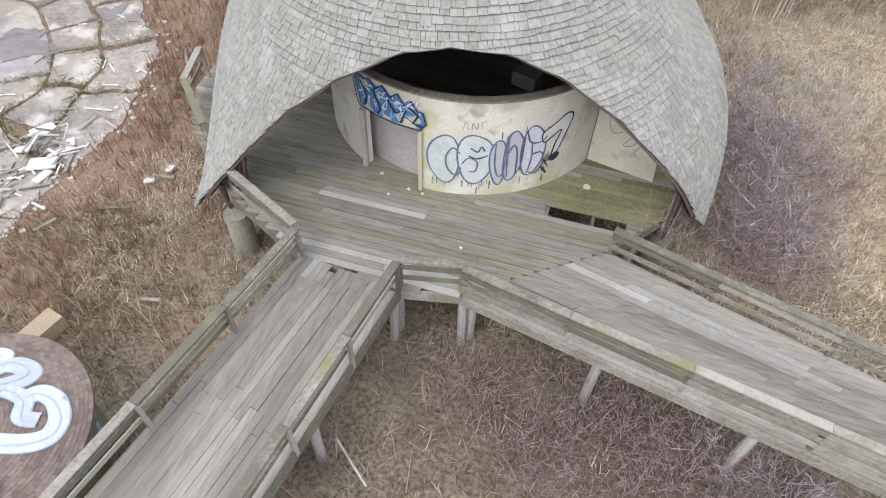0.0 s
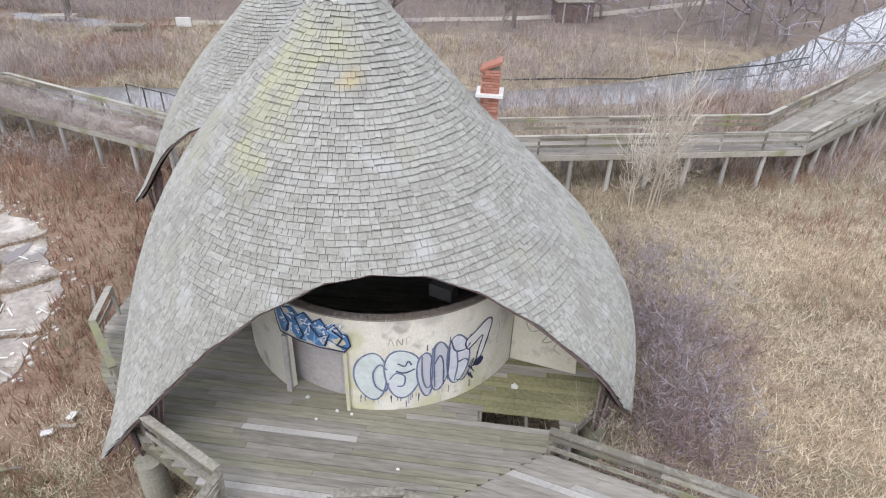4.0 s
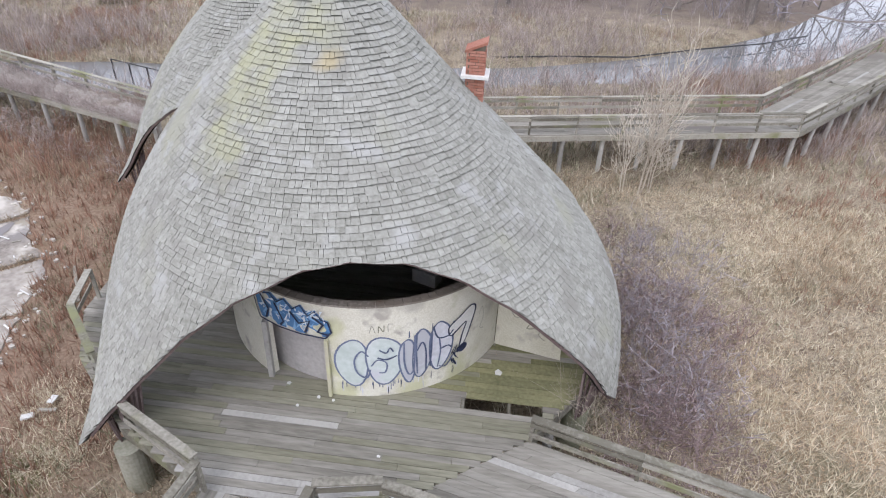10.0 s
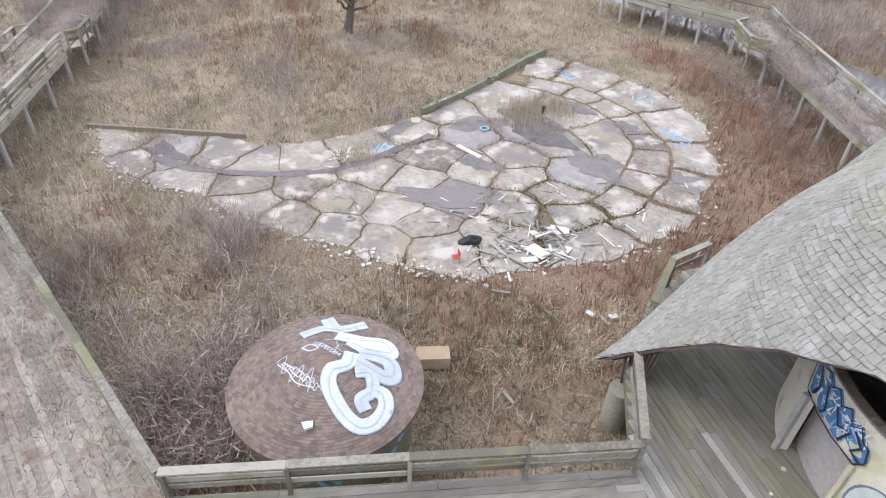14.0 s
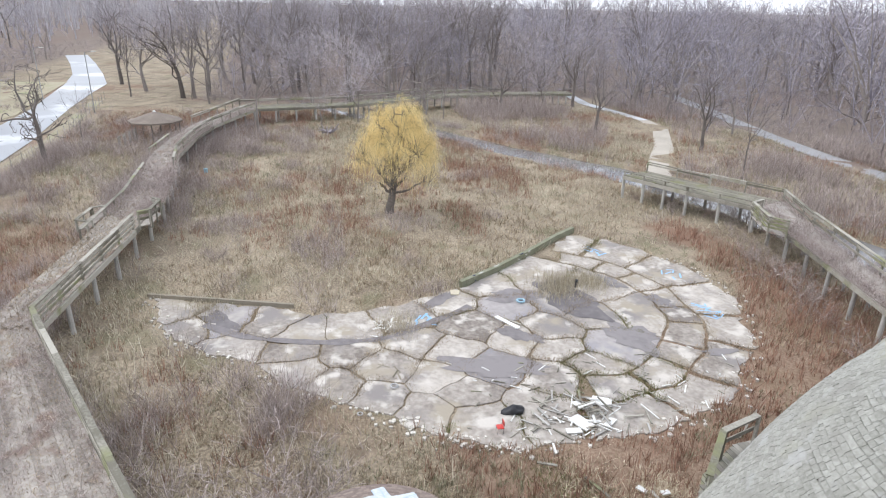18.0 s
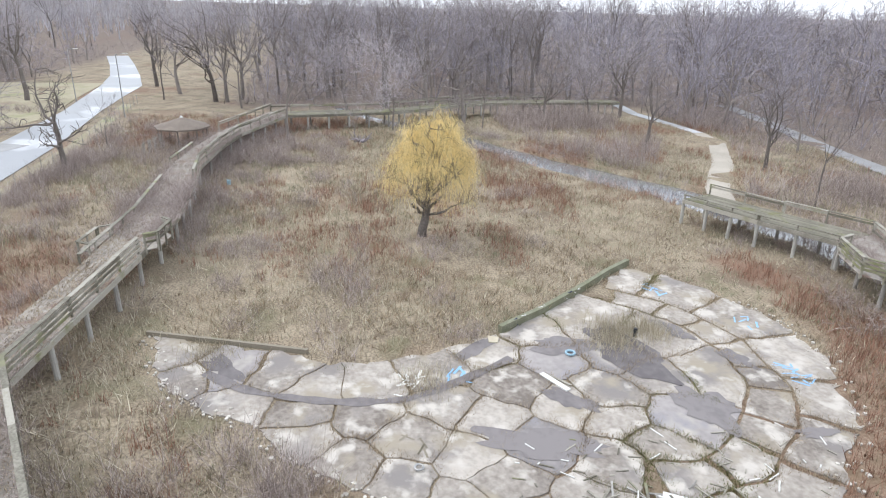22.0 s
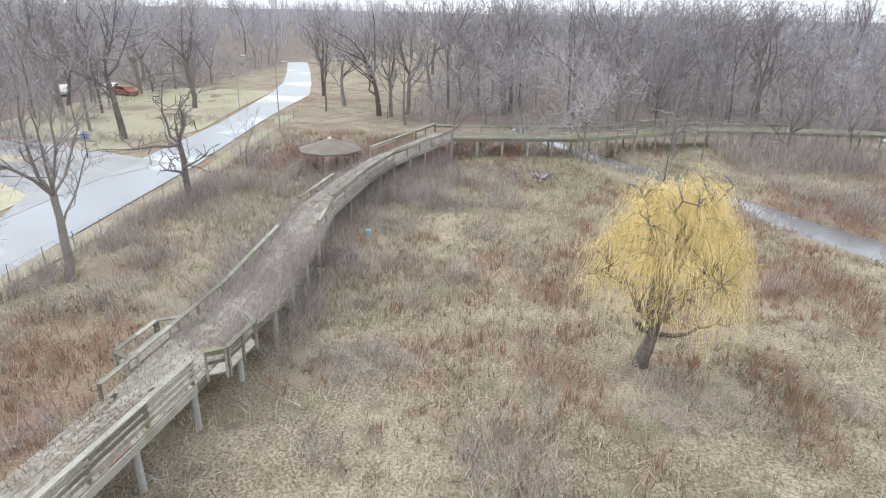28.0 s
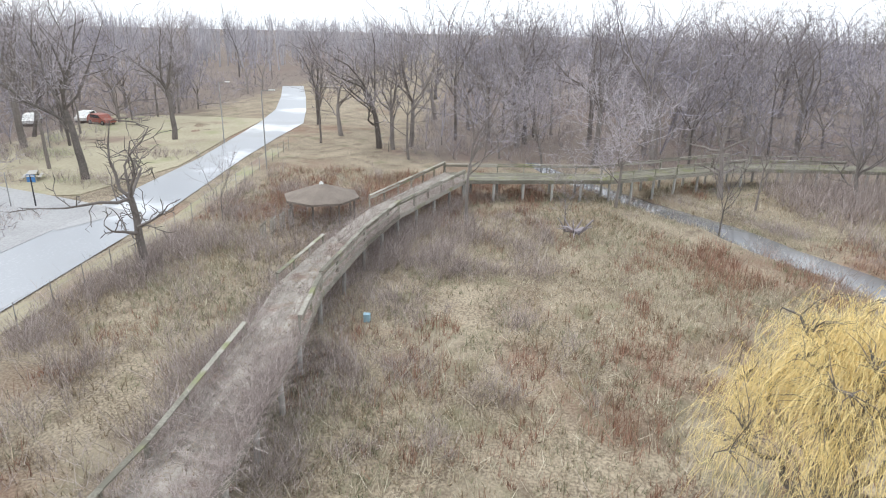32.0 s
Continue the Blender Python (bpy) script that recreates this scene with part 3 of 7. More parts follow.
def railing(th, p, q, height, rng, step=2.3, boards=2, gap_chance=0.0):
    run = (q - p).length
    k = max(1, round(run / step))
    d = (q - p).normalized()
    s = d.cross(Vector((0, 0, 1))).normalized()
    for b in range(k + 1):
        c = p.lerp(q, b / k)
        if b == 0:
            c = c + d * 0.05
        if b == k:
            c = c - d * 0.05
        w = 0.045
        base = c - Vector((0, 0, 0.25))
        mb = MB().beam(base, c + Vector((0, 0, height - 0.045)), 0.09, 0.09, up=tuple(s))
        part("post", mb, M_rail, th)
    for b in range(k):
        a, e = p.lerp(q, b / k) + d * 0.004, p.lerp(q, (b + 1) / k) - d * 0.004
        jig = [rng.uniform(-0.012, 0.012) for _ in range(4)]
        up = Vector((0, 0, height))
        part("handrail", MB().beam(a + up + s * jig[0], e + up + s * jig[1], 0.20, 0.045), M_rail, th)
        for r in range(boards):
            h = Vector((0, 0, height - 0.12 - (0.36 if boards < 3 else 0.24) * r + jig[2 + r % 2]))
            part("rail_board", MB().beam(a + h + s * 0.07, e + h + s * 0.07, 0.035, 0.14), M_rail, th)


# ---------------------------------------------------------------- the thatched-looking shingled huts
PROFILE_A = [(1.0, 8.7), (2, 8.5), (3, 8.3), (4, 8.0), (5, 7.4), (6, 6.4), (7, 5.4), (8, 4.4), (9, 3.35), (10, 2.4), (11, 1.45), (12.35, 0.22)]
PROFILE_B = [(1.0, 8.4), (1.8, 8.0), (2.5, 7.25), (3, 6.9), (4, 6.35), (5, 5.95), (6, 5.5), (7, 4.95), (8, 4.25), (9, 3.4), (10, 2.45), (11, 1.5), (12.35, 0.22)]
EDGE = [(-129, 1.8), (-125, 2.9), (-118, 4.05), (-107, 5.62), (-97, 6.5), (-84, 7.12), (-72, 7.27), (-59, 7.14), (-48, 6.66), (-39, 5.84), (-34, 5.0), (-29, 4.05), (-24, 2.8), (-18, 1.9)]
DECK_Z = 2.3


def smooth_interp(x, pts):
    """Interpolation with rounded corners."""
    g = lambda u: float(np.interp(u, [p[0] for p in pts], [p[1] for p in pts]))
    return (g(x - 0.35) + 2 * g(x) + g(x + 0.35)) / 4


class Hut:
    def __init__(self, cx, cy, scale, turn, back):
        self.cx, self.cy, self.s, self.turn, self.back = cx, cy, scale, turn, back

    def radius(self, th, z):
        zz = DECK_Z + (z - DECK_Z) / self.s
        w = 0.5 + 0.5 * math.cos(th - radians(self.turn - 12))
        w = w * w * (3 - 2 * w)
        return self.s * (w * smooth_interp(zz, PROFILE_A) + (1 - w) * smooth_interp(zz, PROFILE_B))

    def edge(self, th):
        a = (math.degrees(th) - self.turn + 180) % 360 - 180
        if -129 <= a <= -18:
            z = float(np.interp(a, [e[0] for e in EDGE], [e[1] for e in EDGE]))
        else:
            # the sides that are turned away: two more openings
            t = (a + 18) if a > -18 else (a + 360 + 18)
            u = (t / 249.0 * 2) % 1.0
            z = 1.9 + (self.back - 1.9) * min(1.0, math.sin(math.pi * u) * 1.5) ** 0.8 if self.back else 0
            mid = abs(t - 124.5)
            if mid < 62:
                z = max(z, self.back)
        return DECK_Z + (z - DECK_Z) * self.s

    def place(self, th, z, out=0.0):
        r = self.radius(th, z) + out
        return (self.cx + r * math.cos(th), self.cy + r * math.sin(th), z)

    def top(self):
        return DECK_Z + (12.2 - DECK_Z) * self.s


def build_hut_roof(hut, name, label, rows, near):
    th = thing(name, label, "hut roof", "shingled huts", (hut.cx, hut.cy, 0))
    inv = Matrix.Translation((-hut.cx, -hut.cy, 0))
    n = 144
    zt = hut.top()
    # lining: a closed shell just under the shingles, near black for the shade inside
    mb = MB()
    m = 26
    for lay in (0, 1):
        for i in range(n):
            a = 2 * math.pi * i / n
            e = hut.edge(a)
            for j in range(m + 1):
                z = e + (zt - e) * j / m
                x, y, _ = hut.place(a, z, -0.08 - 0.10 * lay)
                mb.v.append((x - hut.cx, y - hut.cy, z - 0.03 * lay))
    o = n * (m + 1)
    for i in range(n):
        i2 = (i + 1) % n
        for j in range(m):
            a, b, c, d = i * (m + 1) + j, i2 * (m + 1) + j, i2 * (m + 1) + j + 1, i * (m + 1) + j + 1
            mb.f += [(a, b, c, d), (o + d, o + c, o + b, o + a)]
        a, b = i * (m + 1), i2 * (m + 1)
        mb.f.append((a, o + a, o + b, b))
    part("roof_shell", mb, M_under, th, "timber lining under the shingles with interior shade in its near-black colour", True)
    # rim board along the edge
    mb = MB()
    rim = []
    for i in range(n):
        a = 2 * math.pi * i / n
        e = hut.edge(a)
        x, y, z = hut.place(a, e, 0.0)
        rim.append((x - hut.cx, y - hut.cy, z - 0.05))
    mb.tube(rim + rim[:1], [0.05] * (n + 1), 5, False)
    part("roof_rim", mb, M_slat, th, "weathered rim along the arched roof edge")
    # shingles in rows round the roof
    rng = random.Random(5)
    joined = MB()
    z, row, count = zt - 0.25, 0, 0
    expo = 0.16
    butt_faces = []
    while z > 1.6:
        zz = z
        r = hut.radius(0, zz)
        dr = hut.radius(-1.2, z - 0.1) - hut.radius(-1.2, z + 0.1)
        slope = math.atan2(0.2, max(dr, 1e-3))
        step = expo * math.sin(slope) if z > 6 else expo * max(0.75, math.sin(slope))
        a0 = rng.uniform(0, 0.3)
        stop = a0 + 2 * math.pi
        drift = [rng.uniform(0, 6.28) for _ in range(3)]
        while a0 < stop - 0.02:
            a1 = min(stop, a0 + rng.choice((0.1, 0.14, 0.18, 0.2, 0.24, 0.28)) / max(r, 0.4))
            am = (a0 + a1) / 2
            sag = 0.012 * math.sin(am * 7 + drift[0]) + 0.008 * math.sin(am * 17 + drift[1])
            zb = zz + sag + rng.uniform(-0.009, 0.009) - (0.04 if rng.random() < 0.02 else 0.0)
            ztop = min(zz + step * 1.25, zt)
            li = 0.042 + rng.uniform(0, 0.014)
            sk = rng.uniform(-0.006, 0.006)
            g = 0.004 / max(r, 0.4)
            e0, e1 = hut.edge(a0) - 0.03, hut.edge(a1) - 0.03
            b0, b1 = max(zb + sk, e0), max(zb - sk, e1)
            if ztop >= min(e0, e1) + 0.03:
                m0, m1 = max(zz + step * 0.74, b0 + 0.01), max(zz + step * 0.74, b1 + 0.01)
                p = [hut.place(a0 + g, b0, li + 0.012), hut.place(a1 - g, b1, li + 0.012), hut.place(a1 - g, m1, li * 0.6), hut.place(a0 + g, m0, li * 0.6),
                     hut.place(a0 + g, b0 + 0.008, -0.045), hut.place(a1 - g, b1 + 0.008, -0.045), hut.place(a1 - g, max(ztop, m1 + 0.01), -0.06), hut.place(a0 + g, max(ztop, m0 + 0.01), -0.06)]
                v = [(x - hut.cx, y - hut.cy, h) for x, y, h in p]
                f = [(0, 1, 2, 3), (4, 5, 1, 0), (4, 0, 3, 7), (5, 6, 2, 1), (3, 2, 6, 7)]
                deg = math.degrees(am) % 360
                if near and 250 < deg < 322 and zz < 9.0 and zz < hut.edge(am) + 0.8 and count < 300:
                    part("shingle", MB().add(v, f), M_shingle, th)
                    count += 1
                else:
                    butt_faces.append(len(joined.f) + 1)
                    joined.add(v, f)
            a0 = a1
        z -= step
        row += 1
    field = tagged(part("shingle_field", joined, M_shingle_j, th, "rows of grey weathered cedar shingles with yellow-green moss"), kind="stuff")
    # butt faces get the painted course shadow
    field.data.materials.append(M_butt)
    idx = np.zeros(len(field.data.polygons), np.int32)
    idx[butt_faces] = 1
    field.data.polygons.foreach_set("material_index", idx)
    # cap
    mb = MB()
    k = 14
    for lev, (z, out) in enumerate(((zt - 0.46, 0.07), (zt - 0.16, 0.06), (zt + 0.18, 0.0))):
        for i in range(k):
            a = 2 * math.pi * i / k
            r = hut.radius(a, min(z, zt - 0.02)) + out if lev < 2 else 0.05
            jit = rng.uniform(-0.14, 0.06) if lev == 0 else 0
            mb.v.append((r * math.cos(a), r * math.sin(a), z + jit))
    mb.f = [(l * k + i, l * k + (i + 1) % k, (l + 1) * k + (i + 1) % k, (l + 1) * k + i) for l in range(2) for i in range(k)] + [tuple(2 * k + i for i in range(k))]
    part("roof_cap", mb, M_cap, th, "white sheet-metal cap with torn dark patches")
    return th


HUT_1 = Hut(-5.25, 16.0, 1.0, 0.0, 5.6)
HUT_2 = Hut(-10.7, 25.2, 0.82, -20.0, 5.6)


# ---------------------------------------------------------------- trees
def tree_mesh(seed, height, trunk_r, clear=0.4, mains=5, angle=(22, 55), gnarl=0.3, kids=(6, 6, 5), sides=(7, 5, 3, 1), twig=0.012, reach=0.55, up=0.1, low=2, lean=0.0, stems=1):
    """A bare tree: the wood as one mesh, the fine twigs as another."""
    rng = random.Random(seed)
    wood, twigs = MB(), MB()

    def turn(d, a, az):
        u = d.orthogonal().normalized()
        return (d * math.cos(a) + (u * math.cos(az) + d.cross(u) * math.sin(az)) * math.sin(a)).normalized()

    def grow(p, d, length, r0, r1, n, wander):
        pts, rad, dirs = [p], [r0], [d]
        for i in range(n):
            d = (d + Vector((rng.gauss(0, 1), rng.gauss(0, 1), rng.gauss(0, 0.7))) * wander + Vector((0, 0, up))).normalized()
            p = p + d * (length / n)
            pts.append(p)
            rad.append(r0 + (r1 - r0) * (i + 1) / n)
            dirs.append(d)
        return pts, rad, dirs

    def strip(pts, r):
        a, m, b = pts[0], pts[len(pts) // 2], pts[-1]
        s = (b - a).cross(Vector((rng.uniform(-1, 1), rng.uniform(-1, 1), 0.3))).normalized() * r
        if len(pts) > 2:
            twigs.add([tuple(a - s), tuple(a + s), tuple(m + s * 0.7), tuple(m - s * 0.7), tuple(b)], [(0, 1, 2, 3), (3, 2, 4)])
        else:
            twigs.add([tuple(a - s), tuple(a + s), tuple(b)], [(0, 1, 2)])

    def limb(p, d, length, r, lev):
        n = (5, 4, 2, 1)[lev - 1]
        pts, rad, dirs = grow(p, d, length, r, max(twig, r * 0.3), n, gnarl * (0.8, 1.0, 1.0, 0.6)[lev - 1])
        k = sides[lev] if lev < len(sides) else 0
        if k >= 3:
            wood.tube(pts, rad, k, False)
        else:
            strip(pts, max(r, twig))
        if lev > len(kids):
            return
        c, az = kids[lev - 1], rng.uniform(0, 6.28)
        for j in range(c):
            t = 0.2 + 0.8 * (j + rng.random()) / c if j < c - 1 else 1.0
            i = min(int(t * n), n - 1)
            az += 2.4 + rng.uniform(-0.5, 0.5)
            nd = turn(dirs[i + 1], radians(rng.uniform(28, 68) if t < 1 else rng.uniform(5, 25)), az)
            limb(pts[i].lerp(pts[i + 1], t * n - i), nd, length * rng.uniform(0.36, 0.6) * (1.2 - 0.45 * t), max(twig, rad[i] * rng.uniform(0.42, 0.62)), lev + 1)

    for s in range(stems):
        d0 = Vector((lean + rng.gauss(0, 0.12) * (stems > 1), rng.gauss(0, 0.12) * (stems > 1), 1)).normalized()
        pts, rad, dirs = grow(Vector((0.2 * s, 0.15 * s, -0.2)), d0, height * clear, trunk_r * 1.15, trunk_r * 0.7, 4, gnarl * 0.22)
        wood.tube(pts, rad, sides[0], False)
        az = rng.uniform(0, 6.28)
        for j in range(mains):
            az += 2 * math.pi / mains + rng.uniform(-0.5, 0.5)
            a = radians(rng.uniform(*angle)) if j else radians(rng.uniform(4, 16))
            limb(pts[-1], turn(dirs[-1], a, az), height * reach * rng.uniform(0.8, 1.1), trunk_r * rng.uniform(0.34, 0.5), 1)
        for j in range(low):
            t = rng.uniform(0.55, 0.95) * 4
            i = min(int(t), 3)
            limb(pts[i].lerp(pts[i + 1], t - i), turn(dirs[i], radians(rng.uniform(50, 80)), rng.uniform(0, 6.28)), height * reach * rng.uniform(0.4, 0.75), trunk_r * rng.uniform(0.3, 0.45), 1)
    k = height / max(v[2] for v in twigs.v)
    for mb in (wood, twigs):
        mb.v = [(x * (0.4 + 0.6 * k), y * (0.4 + 0.6 * k), z * k) for x, y, z in mb.v]
    return wood, twigs


def tree(name, label, category, meshes, at, rot=0.0, size=1.0, group="", mats=None):
    th = thing(name, label, category, group, at)
    th.rotation_euler = (0, 0, rot)
    th.scale = (size, size, size)
    part("trunk", meshes[0], None, th)
    part("crown", meshes[1], None, th)
    return th


def tree_set(name, mats, **kw):
    w, t = tree_mesh(**kw)
    return w.mesh(name + "_wood", mats[0]), t.mesh(name + "_twigs", mats[1])


OAKS = [tree_set(f"oak{i}", (M_bark, M_twig), seed=20 + i, height=17, trunk_r=0.33, clear=(0.42, 0.36, 0.3)[i], mains=5, angle=(16, 50), gnarl=0.34, kids=(6, 6, 6), twig=0.02, reach=0.55, up=0.14) for i in range(3)]
TALLS = [tree_set(f"tall{i}", (M_bark, M_twig), seed=40 + i, height=19, trunk_r=0.17, clear=(0.4, 0.32, 0.5, 0.36, 0.28)[i], mains=4 + i % 2, angle=(12, 40), gnarl=0.24, kids=(5, 4, 5), sides=(5, 3, 3, 1), twig=0.022, reach=0.56, up=0.13) for i in range(5)]
YOUNG = [tree_mesh(seed=160 + i, height=1.0, trunk_r=0.0095, clear=(0.3, 0.42, 0.2)[i % 3], mains=4, angle=(8, 34), gnarl=0.17, kids=(4, 5), sides=(3, 1, 1, 0), twig=0.0017, reach=0.58, low=1, up=0.12) for i in range(4)]
BROAD = [tree_mesh(seed=260 + i, height=1.0, trunk_r=0.0135, clear=(0.32, 0.4, 0.26, 0.36, 0.44)[i], mains=5, angle=(14, 58), gnarl=0.27, kids=(5, 6), sides=(4, 3, 1, 0), twig=0.0019, reach=0.56, low=2, up=0.07) for i in range(5)]
GNARLED = tree_set("gnarled_oak", (M_bark, M_bark), seed=71, height=24, trunk_r=0.62, clear=0.5, mains=6, angle=(16, 58), gnarl=0.45, kids=(5, 4, 4), sides=(8, 5, 4, 1), twig=0.03, reach=0.48, up=0.10, low=4)
SPREAD = tree_set("spreading_oak", (M_bark, M_bark), seed=83, height=19.5, trunk_r=0.46, clear=0.55, mains=8, angle=(30, 72), gnarl=0.3, kids=(5, 4, 3), sides=(8, 5, 4, 1), twig=0.026, reach=0.46, up=0.08, low=0)
STUNTED = tree_set("stunted_oak", (M_bark, M_bark), seed=64, height=9.2, trunk_r=0.21, clear=0.42, mains=5, angle=(22, 78), gnarl=0.55, kids=(5, 4), sides=(8, 6, 4, 1), twig=0.022, reach=0.40, up=0.14, low=4)
PALES = [tree_set(f"pale_crown{i}", (M_bark, M_twigl), seed=131 + i, height=13, trunk_r=0.15, clear=0.34, mains=6, angle=(8, 36), gnarl=0.2, kids=(7, 7, 6), sides=(6, 4, 1, 1), twig=0.02, reach=0.6, up=0.12, low=3) for i in range(2)]
SHRUB = [tree_mesh(seed=310 + i, height=1.0, trunk_r=0.012, clear=0.12, mains=4, angle=(15, 60), gnarl=0.4, kids=(4, 4), sides=(3, 1, 1, 0), twig=0.0045, reach=0.7, up=0.05, low=1, stems=2) for i in range(4)]

build_hut_roof(HUT_1, "hut_roof", "grey weathered cedar-shingled bell-shaped hut roof with arched opening and mossy top", 60, True)
build_hut_roof(HUT_2, "hut_roof", "smaller grey shingled bell-shaped hut roof behind the larger hut", 60, False)

# walks, as deck edges
Zr, Zw = 2.3, 1.9
boardwalk("weathered grey timber ramp with plank deck and mossy railings", [(-6.65, 8.8, Zr), (-8.5, -1.1, Zr)], [(-4.05, 8.55, Zr), (-5.6, -2.1, Zr)], rail_left=[(1.0, 3)], rail_right=[(1.0, 3)], seed=2, grain=M_decky)
boardwalk("weathered grey timber ramp leading away from the hut deck", [(-2.6, 8.85, Zr), (7.5, 6.8, Zr), (12, 5.7, Zr)], [(0.5, 11.2, Zr), (8, 9.0, Zr), (12.6, 7.7, Zr)], rail_left=[(1.0, 3)] * 2, rail_right=[(0.9, 2)] * 2, seed=3)
boardwalk("long grey timber boardwalk with brushy broken rails", [(-26.3, -12.0, Zw), (-7.0, -3.9, Zr)], [(-25.8, -9.75, Zw), (-8.5, -1.1, Zr)], rail_left=False, rail_right=[(1.0, 3)], seed=4, deck=M_deckw)
NORTH = [(-25.8, -9.75), (-38, -8.3), (-44.5, -7.7), (-53.3, -8.2), (-58, -8.6), (-65.7, -8.0), (-72, -6.9), (-83.4, -2.9)]
SOUTH = [(-26.3, -12.0), (-36.8, -10.9), (-45, -10.3), (-53, -10.5), (-58.5, -11.0), (-65, -10.4), (-73, -9.2), (-86.2, -4.9)]
boardwalk("long grey timber boardwalk overgrown with brush and broken rails", [(*p, Zw) for p in NORTH], [(*p, Zw) for p in SOUTH], rail_left=[(1.0, 3), None, None, (0.9, 1), (1.0, 2), (1.0, 2), (0.9, 1)], rail_right=[None, (0.6, 0), (0.6, 0), None, (0.6, 0), None, (1.0, 1)], seed=5, deck=M_deckw)
boardwalk("far grey timber footbridge over the creek", [(-83.4, -2.9, Zw), (-85.5, 9.9, Zw), (-89, 16.5, Zw), (-93.2, 24, Zw), (-94.2, 34, Zw), (-94.4, 46, Zw)], [(-86.2, -4.9, Zw), (-88.2, 9.5, Zw), (-91.5, 15.6, Zw), (-95.8, 23.4, Zw), (-96.9, 34, Zw), (-97, 46, Zw)], rail_left=[None, (0.7, 0), (0.9, 1), (0.9, 1), None], rail_right=[(0.8, 1), (0.9, 1), (1.0, 1), (0.8, 0), None], seed=6, deck=M_mossdeck, pile_step=2.6)
boardwalk("grey timber boardwalk on piles behind the hut", [(-2.6, 31.6, 2.1), (12.7, 35.4, 2.1), (18.4, 41.9, 2.1), (25, 49.6, 2.1)], [(-2.0, 29.2, 2.1), (14.2, 33.2, 2.1), (20.6, 40.1, 2.1), (27, 47.6, 2.1)], seed=7, pile_step=2.2)
boardwalk("mossy dark timber boardwalk between pond and concrete pad", [(-46, 30.6, 2.0), (-41, 33.2, 2.0), (-36.2, 36.0, 2.0)], [(-45, 27.9, 2.0), (-39.8, 30.4, 2.0), (-35.4, 32.9, 2.0)], rail_left=[(0.8, 1), (0.9, 1)], rail_right=[(0.35, 0), (0.35, 0)], seed=8, deck=M_mossdeck, pile_step=2.3)
boardwalk("pale littered timber boardwalk between pond and concrete pad", [(-36.2, 36.0, 2.0), (-30.8, 33.6, 2.0), (-25.6, 31.7, 2.0), (-18.4, 29.1, 2.0)], [(-35.4, 32.9, 2.0), (-30.2, 31.2, 2.0), (-25.2, 29.6, 2.0), (-17.7, 27.2, 2.0)], rail_left=[(0.9, 2), (1.0, 2), (1.0, 2)], rail_right=[(0.3, 0), None, None], seed=9, deck=M_litter, pile_step=2.4)


# ---------------------------------------------------------------- hut deck, wall and supports
DECK = [(-6.65, 8.8), (-4.05, 8.55), (-2.6, 8.85), (0.5, 11.2), (1.3, 12.3), (2.6, 14.0), (3.2, 18), (1, 22), (-4, 23.5), (-10, 22.5), (-13, 18), (-12.7, 14), (-11.7, 12.2), (-9.3, 10.1)]


def build_hut_deck():
    rng = random.Random(12)
    th = thing("deck", "weathered grey plank deck under the hut, mossy and partly broken open", "deck", kind="")
    w, y = 0.19, 8.56
    while y < 23.4:
        xs = []
        ym = y + w / 2
        for (x1, y1), (x2, y2) in zip(DECK, DECK[1:] + DECK[:1]):
            if (y1 > ym) != (y2 > ym):
                xs.append(x1 + (x2 - x1) * (ym - y1) / (y2 - y1))
        xs.sort()
        for a, b in zip(xs[::2], xs[1::2]):
            x = a
            while x < b - 0.02:
                e = min(b, x + rng.uniform(2.2, 4.4))
                if b - e < 0.6:
                    e = b
                hole = 11.92 < ym < 12.36 and e > -1.25 and x < 0.85
                spans = [(x, min(e, -1.25)), (max(x, 0.85), e)] if hole else [(x, e)]
                for p, q in spans:
                    if q - p < 0.05:
                        continue
                    z = DECK_Z + rng.uniform(-0.01, 0.006)
                    mb = MB().beam((p + 0.004, ym, z), (q - 0.004, ym, z + rng.uniform(-0.004, 0.004)), w - 0.012, 0.045)
                    moss = (p + q) / 2 > -1.2 and ym > 12.4 and rng.random() < 0.85
                    part("deck_board", mb, M_deckm if moss else M_decko if 9.3 < ym < 13.5 and rng.random() < 0.4 else (M_deckp if rng.random() < 0.02 or (8.8 < ym < 9.25 and -5.7 < (p + q) / 2 < -1.5) else M_deck), th)
                x = e
        y += w
    for x in np.arange(-12, 3, 1.2):
        ys = [yy for yy in np.arange(8.7, 23, 0.2) if inside(x, yy, DECK)]
        if ys:
            part("joist", MB().beam((x, min(ys), DECK_Z - 0.06), (x, max(ys), DECK_Z - 0.06), 0.08, 0.22), M_rail, th)
    for p, q in zip(DECK, DECK[1:] + DECK[:1]):
        part("edge_beam", MB().beam((*p, DECK_Z - 0.05), (*q, DECK_Z - 0.05), 0.08, 0.3), M_rail, th)
    for x, y in ((-4.2, 8.9), (-2.4, 9.2), (-0.4, 10.8), (1.2, 12.6), (-8, 10.2), (-11.6, 13), (-12.4, 17), (2.4, 16), (-5.5, 12), (-1, 15), (-8, 16), (-4, 20)):
        part("support_post", MB().tube([(x, y, -0.2), (x, y, DECK_Z - 0.1)], [0.14, 0.14], 10), M_pile, th)
    for p, q in (((-4.05, 8.6), (-2.6, 8.9)), ((-9.0, 10.0), (-6.7, 8.85)), ((-12.65, 14.6), (-12.2, 13.0)), ((-12.2, 13.0), (-10.6, 11.4))):
        railing(th, Vector((*p, DECK_Z)), Vector((*q, DECK_Z)), 1.05, rng)
    return th


build_hut_deck()

WC, WR = (-4.4, 16.1), 4.18


